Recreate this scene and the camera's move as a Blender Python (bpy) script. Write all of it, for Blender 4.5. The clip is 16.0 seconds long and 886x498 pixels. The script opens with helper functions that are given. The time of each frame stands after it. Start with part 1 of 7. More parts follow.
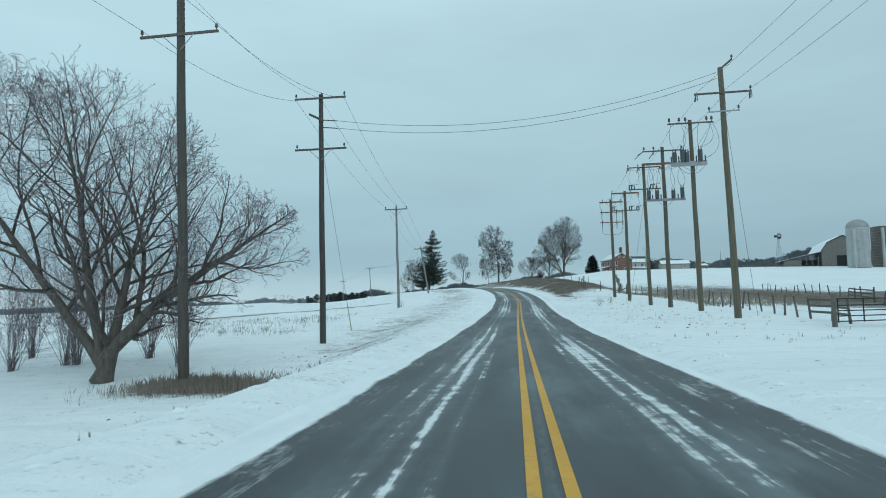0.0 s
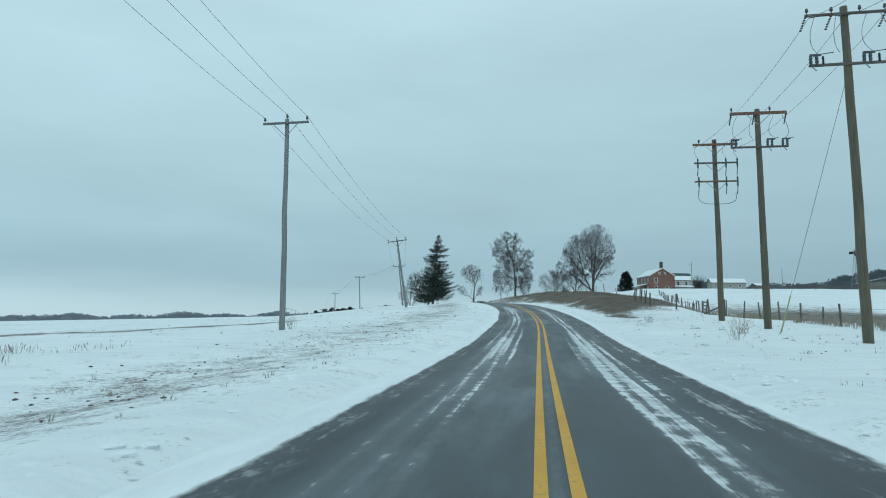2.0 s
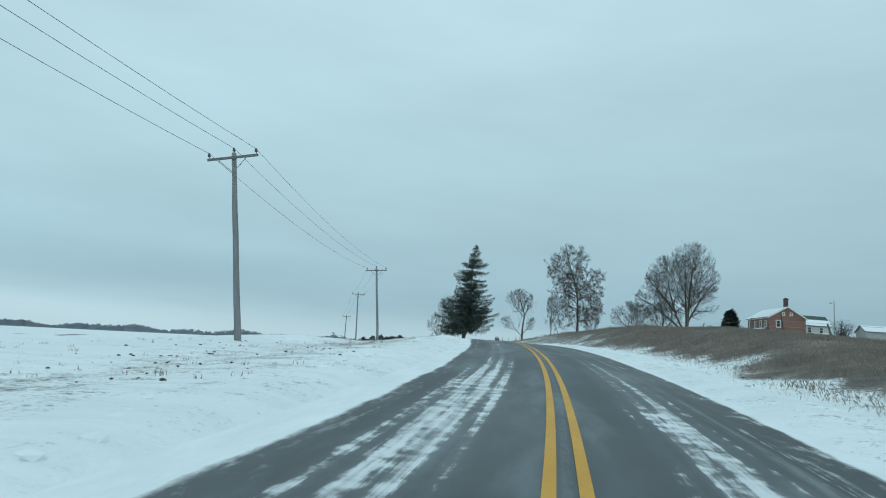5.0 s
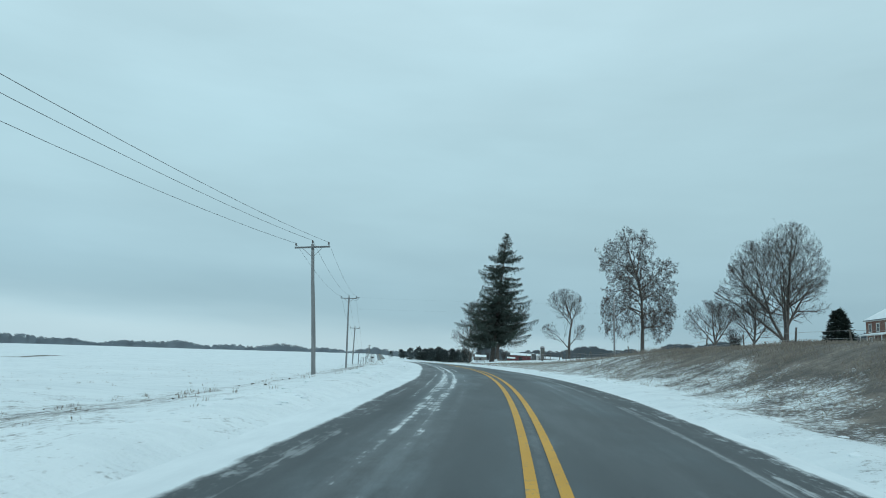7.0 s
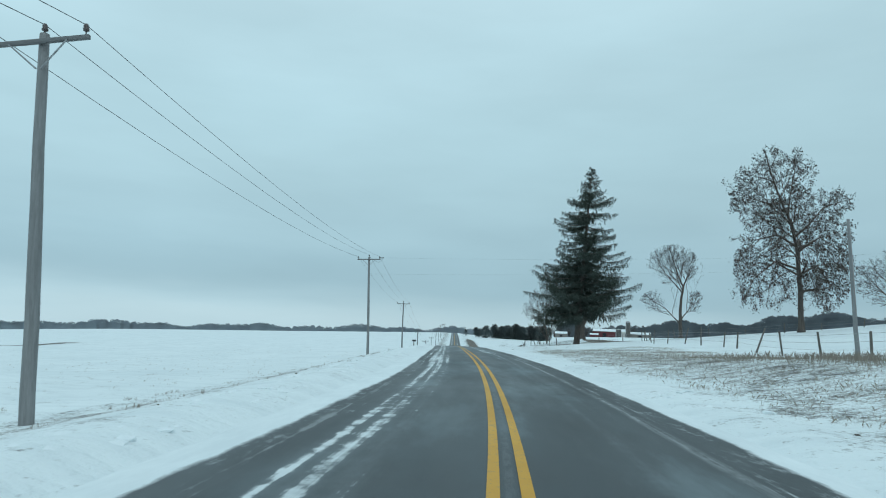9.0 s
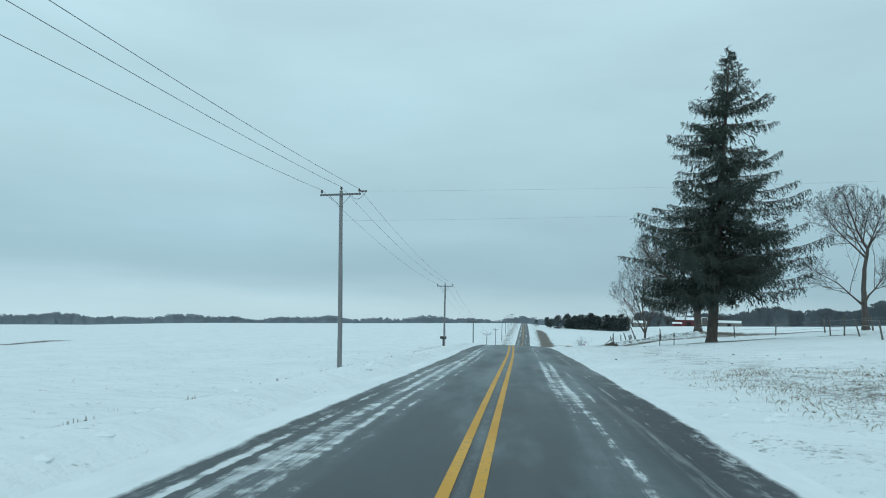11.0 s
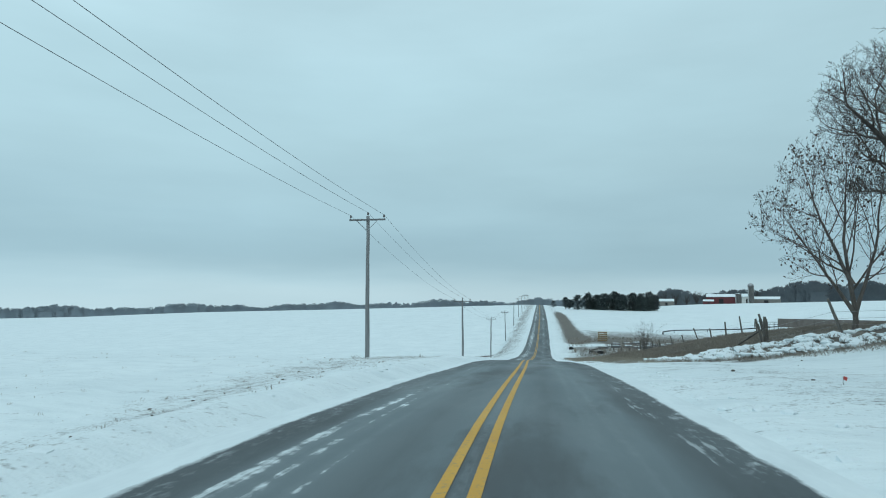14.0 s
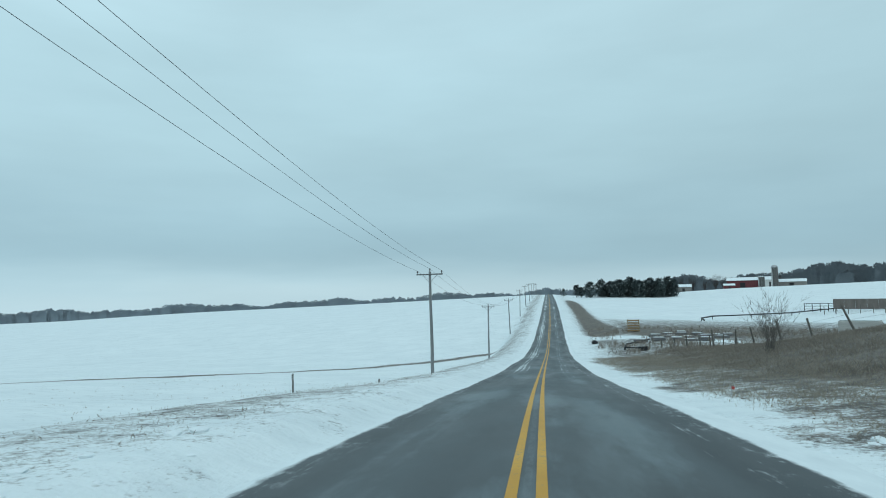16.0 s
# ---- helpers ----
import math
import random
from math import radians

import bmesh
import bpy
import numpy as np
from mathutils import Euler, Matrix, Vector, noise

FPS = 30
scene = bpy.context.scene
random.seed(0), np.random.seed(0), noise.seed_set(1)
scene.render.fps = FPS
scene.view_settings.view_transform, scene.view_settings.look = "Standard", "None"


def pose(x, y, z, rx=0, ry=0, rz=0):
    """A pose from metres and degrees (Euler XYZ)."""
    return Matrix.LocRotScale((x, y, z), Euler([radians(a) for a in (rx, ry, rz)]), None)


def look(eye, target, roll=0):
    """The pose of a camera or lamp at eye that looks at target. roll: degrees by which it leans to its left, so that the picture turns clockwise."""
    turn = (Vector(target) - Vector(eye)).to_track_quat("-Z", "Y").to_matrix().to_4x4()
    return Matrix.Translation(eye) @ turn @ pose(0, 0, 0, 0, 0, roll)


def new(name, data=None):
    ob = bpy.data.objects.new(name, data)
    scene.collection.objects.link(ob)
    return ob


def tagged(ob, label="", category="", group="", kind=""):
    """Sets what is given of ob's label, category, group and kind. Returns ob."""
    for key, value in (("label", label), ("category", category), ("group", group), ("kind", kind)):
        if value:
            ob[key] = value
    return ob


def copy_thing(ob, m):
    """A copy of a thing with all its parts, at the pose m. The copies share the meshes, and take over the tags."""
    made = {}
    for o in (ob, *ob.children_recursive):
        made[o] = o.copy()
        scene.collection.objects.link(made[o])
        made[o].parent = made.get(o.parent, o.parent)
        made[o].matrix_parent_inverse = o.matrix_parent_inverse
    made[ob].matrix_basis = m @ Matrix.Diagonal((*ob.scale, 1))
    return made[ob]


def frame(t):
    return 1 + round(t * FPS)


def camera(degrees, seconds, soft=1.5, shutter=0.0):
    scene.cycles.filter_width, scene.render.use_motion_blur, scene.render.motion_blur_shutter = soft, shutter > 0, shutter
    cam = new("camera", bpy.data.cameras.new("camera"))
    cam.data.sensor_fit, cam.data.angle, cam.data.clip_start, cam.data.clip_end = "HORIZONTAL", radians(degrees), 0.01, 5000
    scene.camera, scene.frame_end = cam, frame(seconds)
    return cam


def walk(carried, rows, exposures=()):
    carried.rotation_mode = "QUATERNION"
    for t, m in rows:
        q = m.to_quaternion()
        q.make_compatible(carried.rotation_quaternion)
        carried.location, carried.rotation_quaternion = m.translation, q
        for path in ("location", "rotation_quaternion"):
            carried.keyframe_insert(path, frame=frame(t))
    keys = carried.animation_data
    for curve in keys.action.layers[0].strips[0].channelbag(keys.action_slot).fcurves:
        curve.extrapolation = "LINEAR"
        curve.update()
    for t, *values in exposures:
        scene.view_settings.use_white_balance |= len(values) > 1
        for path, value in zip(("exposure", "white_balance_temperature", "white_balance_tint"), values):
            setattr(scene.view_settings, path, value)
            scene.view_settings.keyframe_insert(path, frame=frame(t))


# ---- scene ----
# ---- camera ----
cam = camera(71.2, 16.0, soft=1.05, shutter=0.05)
METRES, EYE, TILT, LEAN, TURN = 285.0, 1.5, 4.7, 0.8, 0.0
ROWS = [
    (0.0, 0.0, 0.0, 0.0, -0.0, 0.0, 0.0),
    (0.5, 0.0039, 0.034, -0.003, 0.95, 0.4, -0.02),
    (1.0, 0.0076, 0.0663, -0.0058, 1.35, 0.79, -0.28),
    (1.5, 0.0115, 0.1002, -0.0085, 1.56, 1.2, -0.71),
    (2.0, 0.0163, 0.1363, -0.0112, 1.89, 1.66, -1.48),
    (2.5, 0.0208, 0.1701, -0.0136, 2.22, 2.12, -2.12),
    (3.0, 0.0251, 0.203, -0.0156, 2.79, 2.64, -2.83),
    (3.5, 0.0292, 0.2339, -0.0172, 3.66, 3.11, -3.43),
    (4.0, 0.0332, 0.2661, -0.0185, 5.03, 3.53, -4.07),
    (6.5, 0.0388, 0.4174, -0.0229, 11.53, 4.95, -3.81),
    (7.0, 0.0364, 0.4483, -0.024, 12.21, 4.94, -3.3),
    (7.5, 0.0334, 0.4765, -0.0253, 13.4, 4.59, -2.87),
    (8.0, 0.0297, 0.5033, -0.0269, 14.9, 4.03, -2.45),
    (8.5, 0.0256, 0.531, -0.0287, 16.99, 3.33, -1.97),
    (9.0, 0.0199, 0.5597, -0.0312, 19.39, 2.61, -1.63),
    (11.5, -0.0206, 0.7023, -0.0436, 26.39, 1.72, -0.09),
    (12.0, -0.0305, 0.7319, -0.0465, 26.57, 1.81, 0.21),
    (12.5, -0.0405, 0.7617, -0.0495, 26.66, 1.63, 0.37),
    (13.0, -0.0503, 0.79, -0.0525, 26.79, 1.26, 0.54),
    (13.5, -0.0609, 0.8195, -0.0559, 26.95, 0.74, 0.75),
    (14.0, -0.0723, 0.8526, -0.0596, 27.1, 0.21, 1.02),
    (14.5, -0.083, 0.8832, -0.0635, 27.02, -0.18, 1.28),
    (15.0, -0.0934, 0.9128, -0.068, 26.69, -0.36, 1.76),
    (15.5, -0.1029, 0.94, -0.0723, 26.65, -0.4, 2.19),
    (16.0, -0.1142, 0.9713, -0.0771, 27.71, -0.29, 2.66),
]
walk(cam, [(t, pose(0, 0, EYE, TILT, LEAN, TURN) @ pose(METRES * x, METRES * y, METRES * z, 90 + pitch, roll, yaw)) for t, x, y, z, yaw, pitch, roll in ROWS])

# ---- world and light ----
scene.view_settings.exposure = 0.0


def build_world():
    w = bpy.data.worlds.new("overcast_sky")
    scene.world = w
    w.use_nodes = True
    nt = w.node_tree
    nt.nodes.clear()
    add = nt.nodes.new
    link = nt.links.new
    out = add("ShaderNodeOutputWorld")
    bg = add("ShaderNodeBackground")
    bg.inputs["Strength"].default_value = 1.0
    sky = add("ShaderNodeTexSky")
    sky.sky_type = "NISHITA"
    sky.sun_disc = False
    sky.sun_elevation = radians(24)
    sky.sun_rotation = radians(150)
    sky_dim = add("ShaderNodeMix")
    sky_dim.data_type = "RGBA"
    sky_dim.blend_type = "MULTIPLY"
    sky_dim.inputs["Factor"].default_value = 1.0
    sky_dim.inputs["B"].default_value = (0.08, 0.08, 0.08, 1)
    link(sky.outputs["Color"], sky_dim.inputs["A"])
    co = add("ShaderNodeTexCoord")
    sep = add("ShaderNodeSeparateXYZ")
    link(co.outputs["Generated"], sep.inputs[0])
    # cloud deck: darker bands low down, brighter overhead
    stretch = add("ShaderNodeMapping")
    stretch.inputs["Scale"].default_value = (1.0, 1.0, 9.0)
    link(co.outputs["Generated"], stretch.inputs["Vector"])
    n1 = add("ShaderNodeTexNoise")
    n1.inputs["Scale"].default_value = 1.6
    n1.inputs["Detail"].default_value = 4
    n1.inputs["Roughness"].default_value = 0.5
    link(stretch.outputs[0], n1.inputs["Vector"])
    wob = add("ShaderNodeMath")
    wob.operation = "MULTIPLY_ADD"
    wob.inputs[1].default_value = 0.10
    link(n1.outputs["Fac"], wob.inputs[0])
    link(sep.outputs["Z"], wob.inputs[2])
    off = add("ShaderNodeMath")
    off.operation = "SUBTRACT"
    off.inputs[1].default_value = 0.05
    link(wob.outputs[0], off.inputs[0])
    ramp = add("ShaderNodeValToRGB")
    cr = ramp.color_ramp
    cr.interpolation = "B_SPLINE"
    stops = [(0.0, (0.47, 0.645, 0.71)), (0.035, (0.41, 0.60, 0.68)), (0.07, (0.305, 0.482, 0.567)), (0.13, (0.36, 0.55, 0.63)),
             (0.24, (0.425, 0.635, 0.71)), (0.40, (0.455, 0.675, 0.755)), (0.7, (0.58, 0.79, 0.87)), (1.0, (0.76, 0.97, 1.06))]
    while len(cr.elements) < len(stops):
        cr.elements.new(0.5)
    for e, (p, c) in zip(cr.elements, stops):
        e.position = p
        e.color = (*c, 1)
    link(off.outputs[0], ramp.inputs["Fac"])
    n2 = add("ShaderNodeTexNoise")
    n2.inputs["Scale"].default_value = 2.2
    n2.inputs["Detail"].default_value = 5
    stretch2 = add("ShaderNodeMapping")
    stretch2.inputs["Scale"].default_value = (1.0, 1.0, 4.0)
    stretch2.inputs["Rotation"].default_value = (0.05, 0.03, 0.4)
    link(co.outputs["Generated"], stretch2.inputs["Vector"])
    link(stretch2.outputs[0], n2.inputs["Vector"])
    soft_cloud = add("ShaderNodeMapRange")
    soft_cloud.inputs["From Min"].default_value = 0.3
    soft_cloud.inputs["From Max"].default_value = 0.7
    soft_cloud.inputs["To Min"].default_value = 0.93
    soft_cloud.inputs["To Max"].default_value = 1.06
    link(n2.outputs["Fac"], soft_cloud.inputs["Value"])
    mul = add("ShaderNodeMix")
    mul.data_type = "RGBA"
    mul.blend_type = "MULTIPLY"
    mul.inputs["Factor"].default_value = 1.0
    link(ramp.outputs["Color"], mul.inputs["A"])
    # the cloud is a little thinner towards the west
    thin_west = add("ShaderNodeMath")
    thin_west.operation = "MULTIPLY_ADD"
    thin_west.inputs[1].default_value = -0.13
    thin_west.inputs[2].default_value = 1.0
    link(sep.outputs["X"], thin_west.inputs[0])
    uneven = add("ShaderNodeMath")
    uneven.operation = "MULTIPLY"
    link(soft_cloud.outputs[0], uneven.inputs[0])
    link(thin_west.outputs[0], uneven.inputs[1])
    link(uneven.outputs[0], mul.inputs["B"])
    mix = add("ShaderNodeMix")
    mix.data_type = "RGBA"
    mix.inputs["Factor"].default_value = 0.96
    link(sky_dim.outputs["Result"], mix.inputs["A"])
    link(mul.outputs["Result"], mix.inputs["B"])
    link(mix.outputs["Result"], bg.inputs["Color"])
    link(bg.outputs[0], out.inputs["Surface"])


build_world()
sun_data = bpy.data.lights.new("sun", "SUN")
sun_data.energy = 0.35
sun_data.angle = radians(40)
sun_data.color = (0.93, 0.98, 1.0)
sun = new("sun", sun_data)
sun.matrix_world = look((60, -100, 80), (0, 0, 0))

# ---- road line, profile and land ----


def spline(xs, ys):
    """A natural cubic spline through the knots, straight beyond its ends."""
    xs, ys = np.array(xs, float), np.array(ys, float)
    n = len(xs)
    h = np.diff(xs)
    a = np.zeros((n, n))
    r = np.zeros(n)
    a[0, 0] = a[-1, -1] = 1
    for q in range(1, n - 1):
        a[q, q - 1], a[q, q], a[q, q + 1] = h[q - 1], 2 * (h[q - 1] + h[q]), h[q]
        r[q] = 6 * ((ys[q + 1] - ys[q]) / h[q] - (ys[q] - ys[q - 1]) / h[q - 1])
    m = np.linalg.solve(a, r)
    lo = (ys[1] - ys[0]) / h[0] - h[0] * m[1] / 6
    hi = (ys[-1] - ys[-2]) / h[-1] + h[-1] * m[-2] / 6

    def f(x):
        x = np.asarray(x, float)
        k = np.clip(np.searchsorted(xs, x) - 1, 0, n - 2)
        hh, p, q = h[k], xs[k + 1] - x, x - xs[k]
        v = (m[k] * p ** 3 + m[k + 1] * q ** 3) / (6 * hh) + (ys[k] / hh - m[k] * hh / 6) * p + (ys[k + 1] / hh - m[k + 1] * hh / 6) * q
        v = np.where(x < xs[0], ys[0] + lo * (x - xs[0]), v)
        return np.where(x > xs[-1], ys[-1] + hi * (x - xs[-1]), v)
    return f


def ss(x, a, b):
    t = np.clip((np.asarray(x, float) - a) / (b - a), 0, 1)
    return t * t * (3 - 2 * t)


road_x = spline([-160, -60, 5.1, 33.9, 63.4, 81.0, 121.2, 133.8, 149.5, 165.2, 204, 231.6, 249.9, 267.8, 285.3, 400, 700],
                [-18.6, -6.8, 0.86, 4.22, 7.79, 9.83, 11.16, 10.22, 7.95, 4.5, -7.64, -17.01, -23.41, -29.36, -35.35, -72.9, -171.0])
road_z_raw = spline([-300, -100, 0, 20, 40, 58, 76, 100, 119, 136, 151, 175, 200, 225, 243, 261, 278, 300, 318, 335, 365, 395, 430, 460, 548, 640, 800, 900, 1100, 2000],
                    [1.0, 0.6, 0.0, -0.1, 0.0, 0.31, 0.96, 2.2, 3.2, 3.94, 4.22, 4.2, 4.02, 3.54, 2.98, 2.0, 0.78, -1.0, -2.6, -4.0, -6.0, -6.6, -6.0, -5.1, -2.5, -1.0, 0.8, 0.6, -4, -6])


def crest_lift(y):
    return np.interp(y, [150, 205, 222, 236, 252, 262, 278, 290, 305, 322], [0, 0, 0.05, 0.22, 0.44, 0.46, 0.48, 0.34, 0.12, 0])


def road_z(y):
    return road_z_raw(np.clip(y, -300, 2000)) + crest_lift(y)


left_bank = spline([-100, 10, 28, 40, 56, 73, 100, 134, 172, 205, 224, 245, 262, 280, 300, 327, 386, 450, 600, 900, 2000],
                   [-1.5, -2.2, -2.1, -1.2, -0.6, -0.1, -0.3, -0.7, -1.3, -1.7, -2.1, -1.2, -0.35, 0.0, -0.6, -0.9, -2.0, -2.2, -0.6, 0, 0])


def slope_cos(y):
    s = (road_x(np.asarray(y, float) + 0.5) - road_x(np.asarray(y, float) - 0.5))
    return 1 / np.sqrt(1 + s * s)


def side(x, y):
    """The distance from the road's middle, to the right positive."""
    return (np.asarray(x, float) - road_x(y)) * slope_cos(y)


def wobble(x, y, a, b):
    return np.sin(x * a + 1.3 * np.sin(y * b * 0.7)) * np.cos(y * b + 0.9 * np.sin(x * a * 0.6))


def ground_z(x, y):
    x, y = np.asarray(x, float), np.asarray(y, float)
    d = side(x, y)
    z = road_z(y)
    left = np.where(d < 0, -d, 0)
    right = np.where(d > 0, d, 0)
    yc = np.clip(y, -100, 2000)
    z = z - crest_lift(y) * np.maximum(ss(right, 6, 13), (1 - 0.4 * ss(y, 256, 272)) * ss(left, 5, 11))
    z = z + left_bank(yc) * ss(left, 4.6, 11.5)
    z = z - 0.035 * np.clip(left - 15, 0, 600) - 0.008 * np.clip(left - 615, 0, 900)
    z = z - 1.5 * np.exp(-((y - 125) / 46) ** 4) * ss(left, 13, 40)
    z = z - 5.0 * ss(left, 450, 900)
    z = z - 0.5 * np.exp(-((y - 243) / 13) ** 2) * ss(left, 4.3, 6.2) * (1 - 0.6 * ss(left, 8, 14))
    # upland with the farmhouse on the right
    rise = np.interp(right, [0, 4.5, 10, 20, 43, 85, 150, 300, 380, 500, 3000], [0, 0, 0.7, 1.95, 4.6, 10.2, 11.0, 10.5, 15, 24, 28])
    w = np.interp(y, [-100, 30, 70, 100, 130, 160, 200, 250, 265, 275, 285, 305, 316, 335, 360, 420], [0.2, 0.06, 0.08, 0.05, 0.06, 0.20, 0.52, 0.95, 0.95, 0.85, 0.7, 0.45, 0.3, 0.15, 0.05, 0.0])
    far = ss(right, 60, 130)
    w = w + far * (1 - ss(y, 230, 330)) * np.clip(0.20 - w, 0, 1)
    z = z + rise * w
    # bank cut by the road, and the raised field edge before the stream
    bank = np.interp(y, [88, 95, 102, 117, 127, 148, 170, 184, 197, 215], [0, 0.35, 0.9, 1.3, 1.55, 1.9, 1.45, 0.55, 0.15, 0])
    z = z + bank * ss(right, 5.2, 11.5) * (1 - ss(right, 13, 26)) * ss(y - 1.6 * right, 68, 88)
    z = z - 1.0 * np.exp(-((y - 116) / 24) ** 4) * ss(right, 14, 24) * (1 - ss(right, 45, 90))
    shelf = np.interp(right, [4.5, 10, 14, 20, 25, 43, 90, 160], [0, 0.6, 1.35, 2.65, 3.2, 3.6, 2.4, 0])
    z = z + shelf * np.interp(y, [258, 275, 285, 305, 316, 326, 345, 365], [0, 0.3, 0.6, 0.95, 1.15, 0.95, 0.45, 0])
    # ploughed ridge beside the drive
    z = z + 0.5 * np.exp(-((y - 281 - 0.12 * right) / 1.9) ** 2) * ss(right, 8, 12) * (1 - ss(right, 26, 34))
    # stream valley and the fields behind it
    z = z + 1.6 * np.exp(-((y - 405) / 60) ** 4) * ss(right, 6, 18) * (1 - ss(right, 90, 220))
    field = np.interp(right, [5, 20, 80, 160, 320, 390, 450, 520, 3000], [0, -1.2, -2.2, 2.5, 8, 12.5, 20, 26, 30])
    z = z + field * ss(y, 360, 470)
    # step from the verge down to the field, and the land falling away in the distance
    z = z - 1.3 * ss(y, 268, 300) * (1 - ss(y, 420, 520)) * ss(left, 9.2, 12.5)
    z = z - 0.06 * np.clip(np.hypot(x, y - 150) - 1330, 0, 900)
    z = z - 0.85 * ss(y, 146, 166) * (1 - ss(y, 262, 276)) * ss(left, 11.4, 14.2)
    # gentle unevenness away from the road
    a = ss(np.abs(d), 5, 14)
    z = z + a * (0.10 * wobble(x, y, 0.21, 0.17) + 0.05 * wobble(x + 31, y, 0.63, 0.51))
    z = z + ss(np.abs(d), 120, 700) * (2.2 * wobble(x, y, 0.006, 0.007))
    # the land lies a little lower under the road
    z = z - 0.15 * (1 - ss(np.abs(d), 3.3, 4.2))
    return z


def gz(x, y):
    return float(ground_z(x, y))


# ---- mesh helpers ----


def mesh_object(name, verts, faces, material, parent=None, label="", smooth=False):
    me = bpy.data.meshes.new(name)
    me.from_pydata([tuple(v) for v in verts], [], faces)
    me.update()
    if smooth:
        me.polygons.foreach_set("use_smooth", [True] * len(me.polygons))
    if material:
        me.materials.append(material)
    ob = new(name, me)
    if parent:
        ob.parent = parent
    if label:
        ob["label"] = label
    return ob


def part(name, bm, material, parent=None, label="", smooth=False):
    me = bpy.data.meshes.new(name)
    bmesh.ops.recalc_face_normals(bm, faces=bm.faces[:])
    bm.to_mesh(me)
    bm.free()
    if smooth:
        me.polygons.foreach_set("use_smooth", [True] * len(me.polygons))
    me.materials.append(material)
    ob = new(name, me)
    if parent:
        ob.parent = parent
    if label:
        ob["label"] = label
    return ob


def thing(name, x, y, z, rz=0.0, label="", category="", group="", kind="", rx=0.0, ry=0.0):
    ob = new(name)
    ob.empty_display_size = 0.2
    ob.matrix_basis = pose(x, y, z, rx, ry, rz)
    return tagged(ob, label, category, group, kind)


def box(bm, c, s, turn=None, bevel=0.0):
    m = Matrix.Translation(c)
    if turn is not None:
        m = m @ turn
    made = bmesh.ops.create_cube(bm, size=1.0, matrix=m @ Matrix.Diagonal((*s, 1)))
    if bevel:
        edges = list({e for v in made["verts"] for e in v.link_edges})
        bmesh.ops.bevel(bm, geom=edges, offset=bevel, segments=1, affect="EDGES")


def rod(bm, a, b, r0, r1=None, n=8, caps=True):
    a, b = Vector(a), Vector(b)
    r1 = r0 if r1 is None else r1
    q = (b - a).to_track_quat("Z", "Y").to_matrix()
    rings = []
    for p, r in ((a, r0), (b, r1)):
        rings.append([bm.verts.new(p + q @ Vector((r * math.cos(2 * math.pi * i / n), r * math.sin(2 * math.pi * i / n), 0))) for i in range(n)])
    for i in range(n):
        bm.faces.new((rings[0][i], rings[0][(i + 1) % n], rings[1][(i + 1) % n], rings[1][i]))
    if caps:
        bm.faces.new(rings[0][::-1])
        bm.faces.new(rings[1])


def lathe(bm, profile, n=10, at=(0, 0, 0)):
    """A solid turned round the z axis from (radius, height) pairs."""
    rings = []
    for r, z in profile:
        rings.append([bm.verts.new((at[0] + r * math.cos(2 * math.pi * i / n), at[1] + r * math.sin(2 * math.pi * i / n), at[2] + z)) for i in range(n)])
    for lo, hi in zip(rings, rings[1:]):
        for i in range(n):
            bm.faces.new((lo[i], lo[(i + 1) % n], hi[(i + 1) % n], hi[i]))
    bm.faces.new(rings[0][::-1])
    bm.faces.new(rings[-1])


# ---- materials ----


